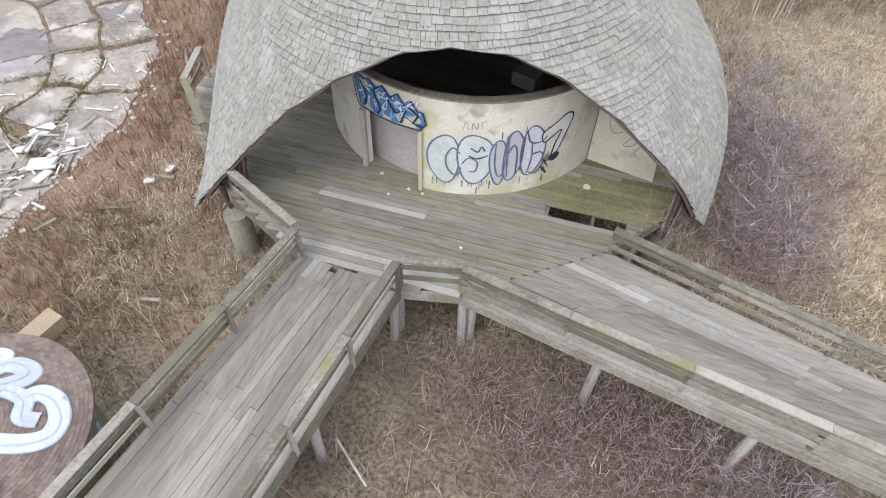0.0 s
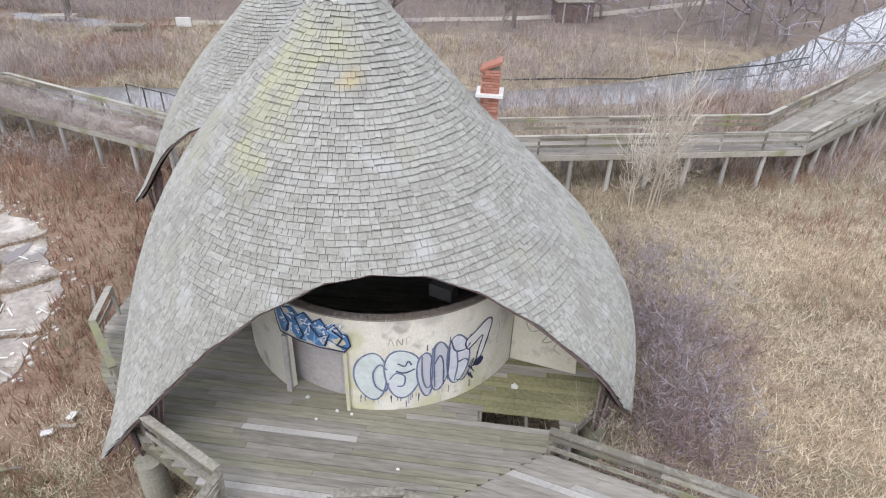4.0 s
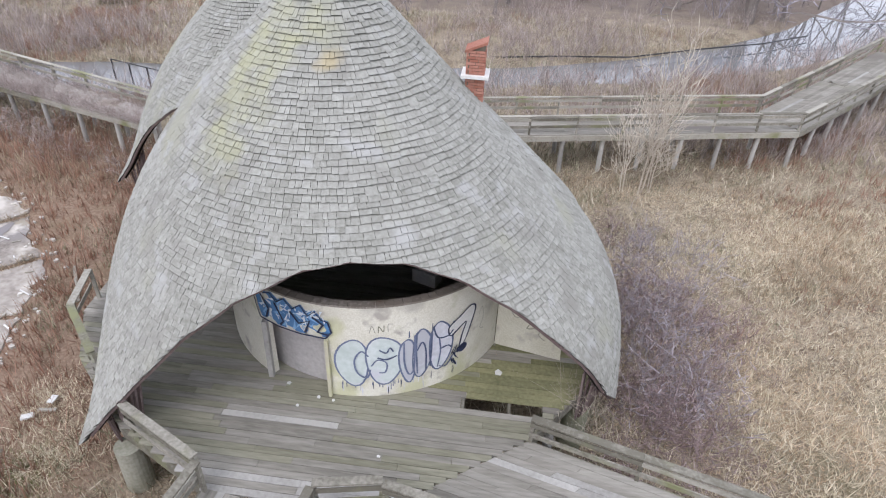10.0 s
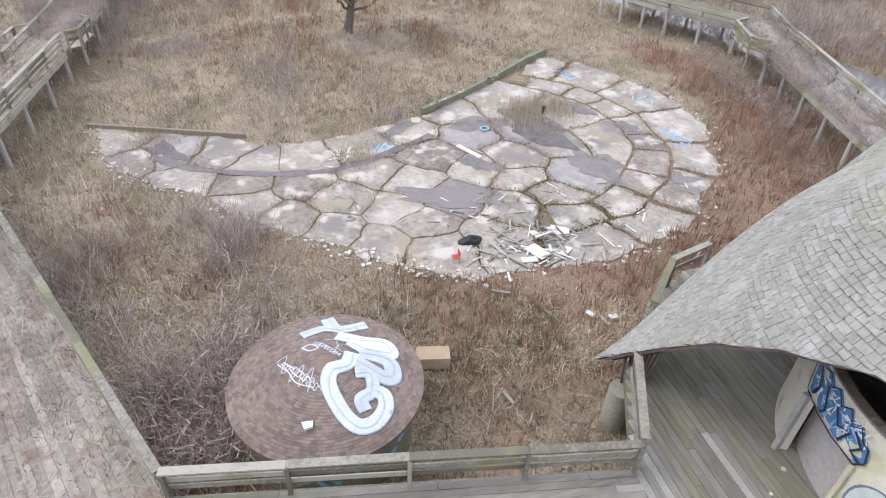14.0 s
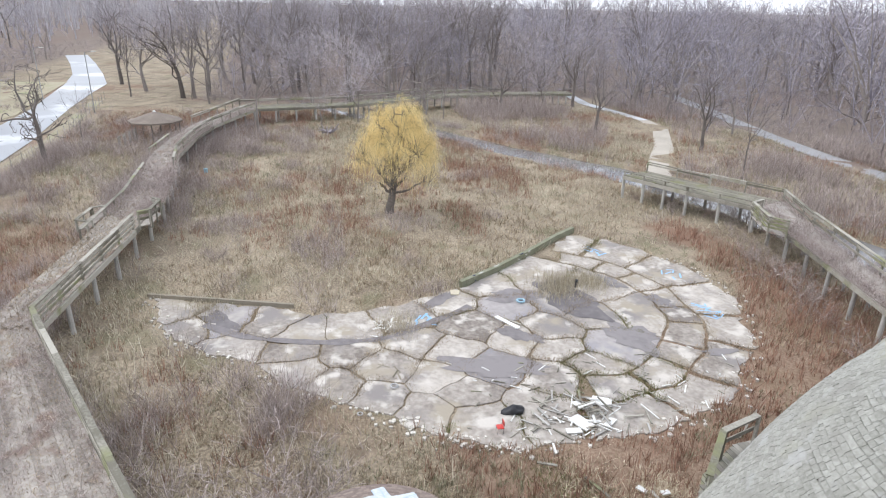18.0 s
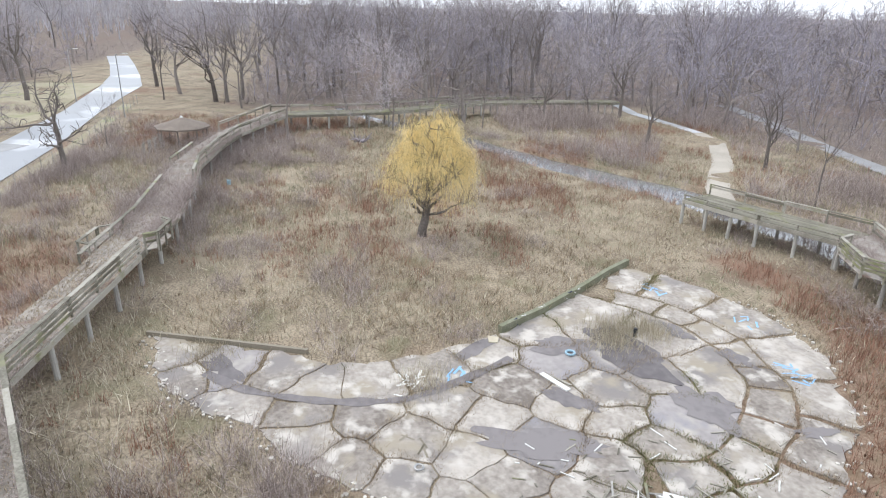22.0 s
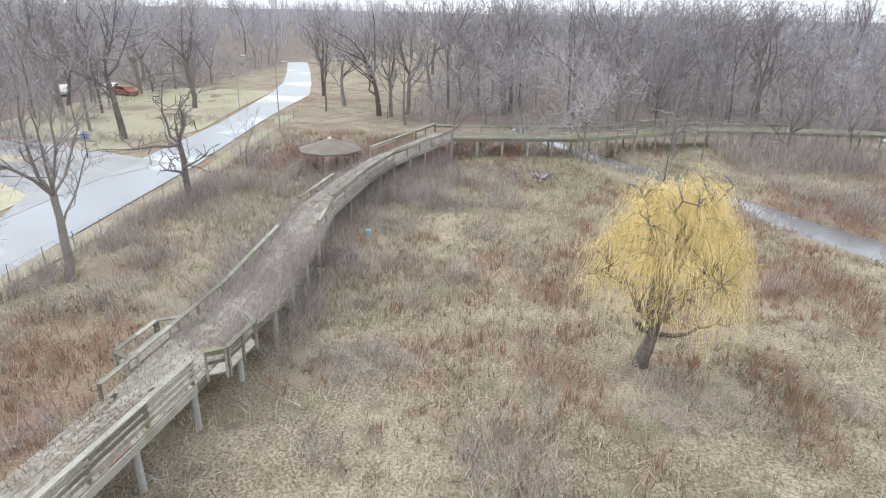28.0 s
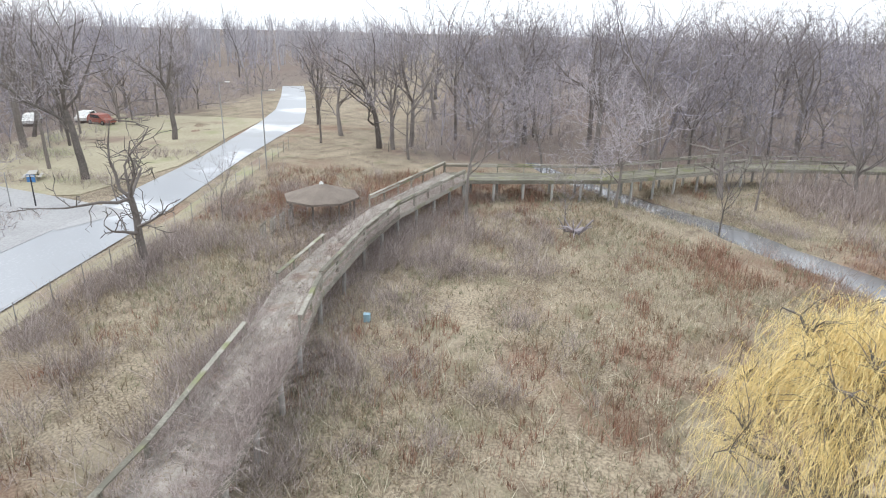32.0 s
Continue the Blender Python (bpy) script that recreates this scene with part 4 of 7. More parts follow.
def on_wall(deg, z, out=0.0):
    a = radians(deg)
    return (WC[0] + (WR + out) * math.cos(a), WC[1] + (WR + out) * math.sin(a), z)


def build_hut_wall():
    th = thing("wall_round", "curved cream stucco wall with spray-painted lettering and an open doorway", "wall", kind="structure")
    mb = MB()
    top, bot = 5.28, DECK_Z + 0.01

    def seg(a0, a1, z0, z1):
        v = [on_wall(a, z, o) for a in (a0, a1) for z in (z0, z1) for o in (0, -0.18)]
        mb.add(v, [(0, 4, 6, 2), (5, 1, 3, 7), (2, 6, 7, 3), (0, 1, 5, 4), (0, 2, 3, 1), (4, 5, 7, 6)])

    a = 150.0
    while a < 337.5:
        b = min(a + 2.5, 337.5)
        if 243 <= a < 266.9:
            b = min(b, 267)
            seg(a, b, 4.25, top)
        else:
            if a < 243 < b:
                b = 243.0
            seg(a, b, bot, top)
        a = b
    wall = part("curved_wall", mb, M_wall, th)
    bm = bmesh.new()
    bm.from_mesh(wall.data)
    bmesh.ops.remove_doubles(bm, verts=bm.verts, dist=0.0005)
    bm.to_mesh(wall.data)
    bm.free()
    cap = MB()
    for a in np.arange(200, 337, 3.0):
        cap.add([on_wall(t, z, o) for t in (a, a + 2.9) for z in (top + 0.005, top + 0.06) for o in (0.025, -0.2)], [(0, 4, 6, 2), (5, 1, 3, 7), (2, 6, 7, 3), (0, 1, 5, 4), (0, 2, 3, 1), (4, 5, 7, 6)])
    part("wall_cap", cap, M_wallcap, th, "worn crumbling ledge on the wall")
    p, q = on_wall(242.7, 0, 0.03), on_wall(267.2, 0, 0.02)
    part("door_post", MB().beam((p[0], p[1], DECK_Z + 0.01), (p[0] + 0.03, p[1], 4.25), 0.13, 0.13, up=(0, 1, 0)), M_deckp, th, "pale bare timber door post")
    part("door_post", MB().beam((q[0], q[1], DECK_Z + 0.01), (q[0], q[1], 4.25), 0.09, 0.09, up=(0, 1, 0)), M_wall, th)
    # side wall running out under the roof
    sw = MB()
    a, b = (-0.52, 14.52), (1.35, 14.12)
    t = 0.08
    sw.add([(a[0], a[1], bot), (b[0], b[1], bot), (b[0] - 0.1, b[1], 3.6), (a[0], a[1], 5.1), (a[0], a[1] + 2 * t, bot), (b[0], b[1] + 2 * t, bot), (b[0] - 0.1, b[1] + 2 * t, 3.6), (a[0], a[1] + 2 * t, 5.1)],
           [(0, 1, 2, 3), (5, 4, 7, 6), (0, 4, 5, 1), (1, 5, 6, 2), (2, 6, 7, 3), (3, 7, 4, 0)])
    side = part("side_wall", sw, M_wall, th, "pale stucco side wall with faint tags")
    for k, l in enumerate(([(0.5, 4.3), (0.35, 3.9), (0.5, 3.5), (0.75, 3.6)], [(0.7, 4.1), (0.95, 4.2), (1.05, 3.9), (0.8, 3.75)], [(0.9, 3.9), (1.2, 3.7), (1.1, 3.3), (0.85, 3.2), (1.0, 3.5)], [(1.15, 3.8), (1.35, 3.5), (1.2, 3.1), (1.4, 2.9)])):
        tag = MB()
        for (u0, z0), (u1, z1) in zip(rounded(l, 5), rounded(l, 5)[1:]):
            p, q = ((a[0] + (b[0] - a[0]) * u / 1.91, a[1] + (b[1] - a[1]) * u / 1.91 - 0.012 - 0.002 * k) for u in (u0, u1))
            tag.beam((*p, z0), (*q, z1), 0.006, 0.03, up=(0.01, 0.0, 1))
        part("painted_line", tag, M_pier, side)
    # inner partition seen through the doorway
    pn = MB()
    for a in np.arange(238, 270, 4.0):
        pn.add([on_wall(t, z, o) for t in (a, a + 4) for z in (bot, 4.6) for o in (-0.42, -0.5)], [(0, 4, 6, 2), (5, 1, 3, 7), (2, 6, 7, 3), (0, 1, 5, 4), (0, 2, 3, 1), (4, 5, 7, 6)])
    part("door_panel", pn, M_door, th, "scuffed pale grey boarding behind the doorway")
    part("wall_box", MB().beam((-2.85, 14.6, 4.75), (-2.2, 14.35, 4.75), 0.4, 0.4), M_steel, th, "small grey metal box inside the hut")
    # added ring wall that blocks light from behind, coloured near black as interior shade
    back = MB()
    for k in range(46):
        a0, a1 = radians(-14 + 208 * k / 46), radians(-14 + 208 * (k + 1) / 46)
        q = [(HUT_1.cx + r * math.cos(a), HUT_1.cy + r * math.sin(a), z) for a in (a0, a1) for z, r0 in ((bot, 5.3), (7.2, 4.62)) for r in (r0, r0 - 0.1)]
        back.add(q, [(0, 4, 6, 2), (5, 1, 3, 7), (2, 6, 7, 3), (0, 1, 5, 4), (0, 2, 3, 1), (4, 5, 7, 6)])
    part("back_wall", back, M_under, th, "near-black wall added inside the hut to keep light out")
    for k in (0, 1):
        p = on_wall(330.2 + 2.0 * k, 4.95, 0.012)
        part("vent_slot", MB().beam(p, (p[0], p[1], 4.6), 0.07, 0.02, up=(-0.9, 0.4, 0)), M_black, th)
    return th


growth(M_wall, (0.55, 0.55, 0.33), [(*on_wall(269.5, 4.5), 0.45), (*on_wall(270.0, 3.3), 0.5), (*on_wall(271.0, 2.5), 0.5), (*on_wall(298.0, 2.45), 0.5), (*on_wall(316.0, 2.5), 0.6)], 0.7)
growth(M_wall, (0.36, 0.34, 0.31), [(*on_wall(283.0, 5.3), 0.35), (*on_wall(296.0, 5.32), 0.3), (*on_wall(331.0, 4.6), 0.6)], 0.5)
build_hut_wall()
WALL = bpy.data.objects["curved_wall"]


def decal(th, name, material, pts, out, label=""):
    """A flat painted shape on the curved wall: pts are (degrees, z)."""
    mb = MB()
    n = len(pts)
    ca, cz = sum(p[0] for p in pts) / n, sum(p[1] for p in pts) / n
    mb.v = [on_wall(ca, cz, out)] + [on_wall(a, z, out) for a, z in pts] + [on_wall((a + ca) / 2, (z + cz) / 2, out) for a, z in pts]
    for i in range(n):
        j = (i + 1) % n
        mb.f += [(0, 1 + n + i, 1 + n + j), (1 + n + i, 1 + i, 1 + j, 1 + n + j)]
    part(name, mb, material, th, label)


def blob(a, z, ra, rz, tilt=0.0, n=22, pinch=0.0, seed=0):
    rng = random.Random(seed)
    ph = rng.uniform(0, 6)
    out = []
    for i in range(n):
        t = 2 * math.pi * i / n
        k = 1 + 0.06 * math.sin(3 * t + ph) + pinch * math.cos(2 * t)
        u, v = ra * k * math.cos(t), rz * k * math.sin(t)
        out.append((a + u * math.cos(tilt) - v * math.sin(tilt) * 12, z + v * math.cos(tilt) + u * math.sin(tilt) / 12))
    return out


def wall_stroke(material, pts, w, out, label=""):
    """A painted line on the curved wall through (degrees, z)."""
    mb = MB()
    k = math.pi / 180 * WR
    for i, (a, z) in enumerate(pts):
        p, q = pts[max(i - 1, 0)], pts[min(i + 1, len(pts) - 1)]
        d = Vector(((q[0] - p[0]) * k, q[1] - p[1]))
        d = d.normalized() if d.length > 1e-6 else Vector((1, 0))
        ww = w * (0.85 + 0.3 * noise.noise((a * 0.9, z * 3, 0.5)))
        mb.v += [on_wall(a - d.y * ww / 2 / k, z + d.x * ww / 2, out), on_wall(a + d.y * ww / 2 / k, z - d.x * ww / 2, out)]
    mb.f = [(2 * i + 1, 2 * i + 3, 2 * i + 2, 2 * i) for i in range(len(pts) - 1)]
    part("painted_line", mb, material, WALL, label)


def build_wall_paint():
    shapes = [(275.4, 3.5, 5.7, 0.78, 0.0, M_mint), (286.4, 3.57, 6.5, 0.80, 0.05, M_mint), (294.4, 3.46, 3.0, 0.74, 0.05, M_lilac), (299.6, 3.62, 3.6, 0.80, -0.05, M_lilac), (306.6, 3.7, 4.6, 0.80, 0.0, M_lilac)]
    for i, (a, z, ra, rz, t, m) in enumerate(shapes):
        o = blob(a, z, ra, rz, t, 26, seed=i)
        decal(WALL, "painted_letter", m, o, 0.006 + 0.004 * i, "pale bubble letter outlined in slate blue")
        wall_stroke(M_slate, o + o[:1], 0.055, 0.0085 + 0.004 * i)
    slant = rounded([(309.6, 4.2), (314, 4.42), (318.6, 4.62), (321.2, 4.5), (320.0, 4.1), (317.0, 3.5), (314.5, 3.3), (315.4, 3.75), (317.0, 4.15), (313.2, 4.0), (310.4, 3.9)], 5, True)
    decal(WALL, "painted_letter", M_white, slant, 0.028, "pale slanted letter outlined in dark blue")
    wall_stroke(M_navy, slant, 0.05, 0.031)
    lines = ([(281.0, 3.75), (278.6, 3.92), (276.2, 3.62), (277.0, 3.2), (280.2, 3.02), (281.5, 3.3)], [(281.8, 3.42), (284.0, 3.62), (287.0, 3.5), (286.6, 3.2), (284.4, 3.18)], [(284.6, 3.95), (287.0, 3.84), (288.2, 4.0), (289.4, 3.86)], [(284.0, 3.7), (287.0, 3.62), (290.6, 3.72)],
             [(293.0, 4.1), (293.2, 3.4), (294.8, 3.0), (296.6, 3.2), (296.8, 4.3)], [(297.4, 4.35), (297.4, 3.7), (297.8, 2.95)], [(297.6, 3.75), (299.4, 4.0), (300.8, 3.7), (301.0, 2.98)], [(302.6, 3.1), (303.0, 4.2)], [(303.4, 4.42), (305.2, 4.02), (309.2, 3.95), (311.4, 4.1)], [(305.8, 3.98), (306.4, 3.5), (305.4, 2.98)], [(306.4, 3.6), (309.4, 3.62), (311.0, 3.5)],
             [(306.0, 3.0), (309.0, 2.92), (311.6, 3.2)])
    for i, l in enumerate(lines):
        wall_stroke(M_slate, rounded(l), 0.05, 0.034 + 0.0006 * i)
    rng = random.Random(32)
    for i in range(16):
        a, z = rng.uniform(310.6, 314.2), rng.uniform(2.98, 3.4)
        wall_stroke(M_navy, [(a, z), (a + rng.uniform(0.8, 1.8), z + rng.choice((-0.2, 0.2)))], 0.035, 0.0345 + 0.0006 * i)
    for i in range(26):
        a = rng.uniform(271, 313)
        z = rng.uniform(4.2, 4.34) if a > 294 else rng.uniform(2.72, 2.86)
        wall_stroke(M_slate, [(a, z), (a + rng.uniform(-0.1, 0.1), z + rng.uniform(0.08, 0.24) * (1 if z > 4 else -1))], 0.025, 0.0045)
    decal(WALL, "painted_spot", M_navy, blob(316.2, 3.3, 1.9, 0.14, 0.5, seed=9), 0.033)
    # faint tag above the letters and on the side
    for i, l in enumerate(([(281.5, 4.5), (282.5, 4.72), (283.4, 4.5)], [(284.5, 4.5), (284.7, 4.7), (286.2, 4.52), (286.4, 4.72)], [(287.8, 4.52), (287.8, 4.74), (289.4, 4.74)], [(324, 4.1), (325.5, 4.3), (326.5, 3.9), (325, 3.6), (327, 3.5)])):
        wall_stroke(M_pier, rounded(l, 4), 0.022, 0.006)
    # blue angular piece over the doorway
    zig = [(241.5, 4.3), (250, 4.27), (258, 4.27), (267.0, 4.28), (269.2, 4.5), (268.2, 4.8), (266, 4.86), (264, 5.08), (261.5, 4.9), (259, 5.18), (256, 5.0), (253, 5.24), (250, 5.05), (247.5, 5.26), (244.5, 5.16), (242, 5.26), (239.5, 5.0), (240.3, 4.6)]
    decal(WALL, "painted_panel", M_midblue, zig, 0.007, "dark blue angular spray-painted piece")
    rng = random.Random(31)
    for i in range(64):
        a, z = rng.uniform(241.5, 267.2), rng.uniform(4.36, 5.06)
        r, t = rng.uniform(1.0, 2.6), rng.uniform(0, 6.28)
        pts = [(a + r * math.cos(t + d), z + r * 0.09 * math.sin(t + d)) for d in (0, 0.55, 2.4 + rng.uniform(-0.5, 0.5))]
        if max(p[1] for p in pts) < 5.16 and min(p[1] for p in pts) > 4.3 and min(p[0] for p in pts) > 240.5 and max(p[0] for p in pts) < 268.3:
            decal(WALL, "painted_shard", rng.choice((M_sky, M_sky, M_ltblue, M_ltblue)), pts, 0.012 + 0.0006 * i)
    for l in ([(243, 5.1), (246, 4.7), (244.5, 4.4)], [(249, 5.0), (252, 4.5), (250.5, 4.35)], [(255, 4.9), (258, 4.6), (262, 4.75), (260, 4.35)], [(263, 4.9), (266.5, 4.7), (264.5, 4.45), (268, 4.4)]):
        wall_stroke(M_navy, l, 0.07, 0.054)
    wall_stroke(M_navy, zig + zig[:1], 0.05, 0.056)
    for i in range(18):
        a = rng.uniform(271, 316)
        z = rng.uniform(2.4, 2.75)
        wall_stroke(M_lilac if i % 3 else M_navy, [(a, z + 0.14), (a + 0.1, z), (a, z - 0.12)], 0.022, 0.005)


build_wall_paint()


def foot_support(hut, deg, pier):
    """Slats under a roof foot, on a stout concrete pier."""
    rng = random.Random(int(deg))
    th = thing("roof_support", "purple-brown slatted support under the roof foot on a mossy concrete pier", "support", "roof supports")
    for i in range(13):
        a = radians(deg - 7.5 + 15 * i / 12)
        e = hut.edge(a)
        z1 = max(e + 0.15, 2.35)
        x1, y1, _ = hut.place(a, z1, -0.28)
        k = 0.55 + 0.05 * abs(i - 6) / 6
        ax, ay, _ = hut.place(radians(deg), 2.0, -0.75)
        x0, y0 = ax + (x1 - ax) * k, ay + (y1 - ay) * k
        part("slat", MB().beam((x0, y0, 1.45 + rng.uniform(-0.1, 0.1)), (x1, y1, z1), 0.17, 0.05, up=(math.cos(a), math.sin(a), 0)), M_slat, th)
    ax, ay, _ = hut.place(radians(deg + pier), 1.9, -0.85)
    part("pier", MB().tube([(ax, ay, -0.3), (ax, ay, 1.5)], [0.36, 0.34], 24), M_pier, th, smooth=False)


foot_support(HUT_1, 231.5, 3)
foot_support(HUT_1, 341, -2)
foot_support(HUT_2, 212, 2)


def chimney():
    th = thing("chimney", "red brick chimney with slanted top and white flashing", "chimney", at=(-1.75, 17.15, 0))
    w = 0.24
    z0, ztop = 7.9, 9.86
    core = MB().add([(-w + .02, -w + .02, z0), (w - .02, -w + .02, z0), (w - .02, w - .02, z0), (-w + .02, w - .02, z0), (-w + .02, -w + .02, ztop - 0.02), (w - .02, -w + .02, ztop + 0.2), (w - .02, w - .02, ztop + 0.2), (-w + .02, w - .02, ztop - 0.02)],
                    [(3, 2, 1, 0), (4, 5, 6, 7), (0, 1, 5, 4), (1, 2, 6, 5), (2, 3, 7, 6), (3, 0, 4, 7)])
    part("core", core, M_kerb, th)
    row = 0
    z = z0
    while z < ztop:
        for s in range(4):
            c, sn = math.cos(s * math.pi / 2), math.sin(s * math.pi / 2)
            for k in range(2):
                u0 = -w + (k * w) + (0.08 if row % 2 else 0)
                u1 = min(w, u0 + w - 0.012)
                p, q = (u0, -w + 0.02), (u1, -w + 0.02)
                P = (p[0] * c - p[1] * sn, p[0] * sn + p[1] * c, z + 0.065)
                Q = (q[0] * c - q[1] * sn, q[0] * sn + q[1] * c, z + 0.065)
                part("brick", MB().beam(P, Q, 0.05, 0.062), M_redbrick, th)
        z += 0.075
        row += 1
    part("flashing", MB().prism([(-0.36, -0.36), (0.36, -0.36), (0.36, 0.36), (-0.36, 0.36)], 9.22, 9.3), M_white, th, "white flashing collar")
    cap = MB().add([(-w - .04, -w - .04, ztop), (w + .04, -w - .04, ztop + 0.24), (w + .04, w + .04, ztop + 0.24), (-w - .04, w + .04, ztop), (-w - .04, -w - .04, ztop + 0.07), (w + .04, -w - .04, ztop + 0.31), (w + .04, w + .04, ztop + 0.31), (-w - .04, w + .04, ztop + 0.07)],
                   [(3, 2, 1, 0), (4, 5, 6, 7), (0, 1, 5, 4), (1, 2, 6, 5), (2, 3, 7, 6), (3, 0, 4, 7)])
    part("cap", cap, M_redbrick, th)


chimney()


# ---------------------------------------------------------------- broken concrete pad
SEEDS = [(-29.9, -5.4), (-28.2, -4.6), (-25.7, -2.2), (-28.6, -2.6), (-28.0, -0.5), (-26.6, 1.0), (-26.5, 3.4), (-27.1, 5.9), (-28.6, 9.1), (-24.9, 0.6), (-24.5, 3.0), (-23.4, 0.6), (-21.6, 2.2), (-20.6, 3.9), (-22.9, 4.6), (-20.2, 7.3), (-24.7, 6.2), (-23.6, 7.7)]
SEEDS += [(-25.8, 9.3), (-22.0, 9.0), (-24.1, 11.0), (-24.6, 13.2), (-27.8, 11.5), (-27.4, 14.7), (-25.6, 15.6), (-22.6, 15.3), (-22.9, 12.6), (-20.4, 11.7), (-18.4, 10.2), (-18.3, 7.6), (-19.4, 5.6), (-21.6, 6.3), (-21.0, 13.6), (-29.9, 11.6), (-30.4, 14.6), (-28.6, 17.2), (-25.6, 18.2), (-17.6, 12.6)]
RING = (-27.0, 13.0)


def ring_place(deg, r):
    """A place on the rings round the sunken middle of the pad, or on its rim (r None)."""
    a = radians(deg)
    dx, dy = math.cos(a), math.sin(a)
    if r is None:
        r = 6.0
        while inside(RING[0] + dx * (r + 0.1), RING[1] + dy * (r + 0.1), PAD) and r < 14:
            r += 0.1
    return (RING[0] + dx * r, RING[1] + dy * r)


def clip(poly, a, b, gap):
    """The part of a polygon that lies nearer to a than to b."""
    mx, my = (a[0] + b[0]) / 2, (a[1] + b[1]) / 2
    nx, ny = a[0] - b[0], a[1] - b[1]
    ln = math.hypot(nx, ny)
    nx, ny = nx / ln, ny / ln
    f = lambda p: (p[0] - mx) * nx + (p[1] - my) * ny - gap
    out = []
    for p, q in zip(poly, poly[1:] + poly[:1]):
        fp, fq = f(p), f(q)
        if fp >= 0:
            out.append(p)
        if (fp >= 0) != (fq >= 0):
            t = fp / (fp - fq)
            out.append((p[0] + (q[0] - p[0]) * t, p[1] + (q[1] - p[1]) * t))
    return out


JOINTS = []
WET = [(-22.0, 9.0), (-27.4, 14.7), (-27.8, 11.5), (-28.6, -2.6), (-22.6, 15.3)]


def build_pad():
    rng = random.Random(3)
    th = thing("pavement", "broken pale concrete pad of irregular slabs with weedy joints", "pavement", kind="structure")
    # the part within the rings and the apron, split at the seeds
    core = PAD[:9] + [ring_place(-10, 8.5)] + [ring_place(d, 6.75) for d in range(-4, 152, 6)] + PAD[17:]
    cells = []
    for i, s in enumerate(SEEDS):
        poly = list(core)
        for j, o in enumerate(SEEDS):
            if j != i:
                poly = clip(poly, s, o, rng.choice((0.006, 0.015, 0.035, 0.07)))
        cells.append((poly, any(math.hypot(s[0] - x, s[1] - y) < 0.3 for x, y in WET)))
    # two rings of slabs
    for r0, r1, cuts in ((6.85, 8.5, (-2, 17, 34, 48, 66, 80, 97, 112, 128, 147)), (8.62, None, (-9, 14, 33, 55, 74, 96, 118, 137, 151))):
        for d0, d1 in zip(cuts, cuts[1:]):
            q = rng.uniform(0.5, 0.9)
            angles = [d0 + q + (d1 - d0 - 2 * q) * k / 4 for k in range(5)]
            cells.append(([ring_place(d, r0) for d in reversed(angles)] + [ring_place(d, r1) for d in angles], False))
    for poly, damp in cells:
        if len(poly) < 3:
            continue
        fine = []
        for p, q in zip(poly, poly[1:] + poly[:1]):
            ln = math.hypot(q[0] - p[0], q[1] - p[1])
            k = max(1, int(ln / 0.3))
            for t in range(k):
                x, y = p[0] + (q[0] - p[0]) * t / k, p[1] + (q[1] - p[1]) * t / k
                edge = 3.4 if line_gap(x, y, PAD + PAD[:1]) < 0.15 else 1.3
                ox = 0.3 * noise.noise((x * 0.6, y * 0.6, 1.5)) + 0.1 * edge * noise.noise((x * 1.9, y * 1.9, 7.5))
                oy = 0.3 * noise.noise((x * 0.6, y * 0.6, 11.5)) + 0.1 * edge * noise.noise((x * 1.9, y * 1.9, 17.5))
                fine.append((x + ox, y + oy))
                if edge < 3:
                    JOINTS.append((x + ox, y + oy))
        c = (sum(p[0] for p in fine) / len(fine), sum(p[1] for p in fine) / len(fine))
        fine = [(c[0] + (x - c[0]) * 0.993, c[1] + (y - c[1]) * 0.993) for x, y in fine]
        z = 0.06 + rng.uniform(-0.012, 0.006)
        n = len(fine)
        mb = MB()
        inn = [(c[0] + (x - c[0]) * 0.985, c[1] + (y - c[1]) * 0.985) for x, y in fine]
        mb.v = [(x, y, z) for x, y in inn] + [(x, y, z - 0.025) for x, y in fine] + [(x, y, -0.12) for x, y in fine]
        mb.f = [tuple(range(n))] + [(n + a, n + (a + 1) % n, (a + 1) % n, a) for a in range(n)] + [(2 * n + a, 2 * n + (a + 1) % n, n + (a + 1) % n, n + a) for a in range(n)]
        part("slab", mb, M_concd if damp else M_conc, th, "dark damp slab" if damp else "")
    for x, y, rx, ry, t in ((-27.3, 15.4, 2.3, 1.2, 0.35), (-28.6, 12.6, 1.5, 0.9, 1.2), (-23.2, 16.6, 1.5, 1.2, 0.2), (-22.0, 9.2, 2.4, 0.85, 1.25), (-28.6, -2.8, 1.3, 0.55, 0.6), (-21.0, 20.0, 0.35, 0.8, 0.0), (-24.3, 11.4, 1.1, 0.5, 0.7), (-29.4, 18.6, 1.2, 0.5, 0.4), (-28.9, 8.4, 1.4, 0.4, 2.2), (-26.4, 20.2, 0.9, 0.5, 0.3)):
        mb = MB()
        n = 36
        for k in range(n):
            a = 2 * math.pi * k / n
            r = 1 + 0.6 * noise.noise((math.cos(a) * 1.4 + x, math.sin(a) * 1.4 + y, 2.0)) + 0.3 * noise.noise((math.cos(a) * 4 + x, math.sin(a) * 4, 5.0))
            u, v = rx * r * math.cos(a), ry * r * math.sin(a)
            mb.v.append((x + u * math.cos(t) - v * math.sin(t), y + u * math.sin(t) + v * math.cos(t), 0.072))
        mb.f = [tuple(range(n))]
        part("puddle", mb, M_puddle, th, "thin dark puddle on the concrete")
    # the curved channel along the inner edge
    line = rounded([(-28.4, -3.6), (-26.9, -1.8), (-26.1, 0.0), (-25.5, 2.0), (-25.3, 4.2), (-25.6, 5.6), (-26.6, 7.6), (-27.8, 9.8)], 6)
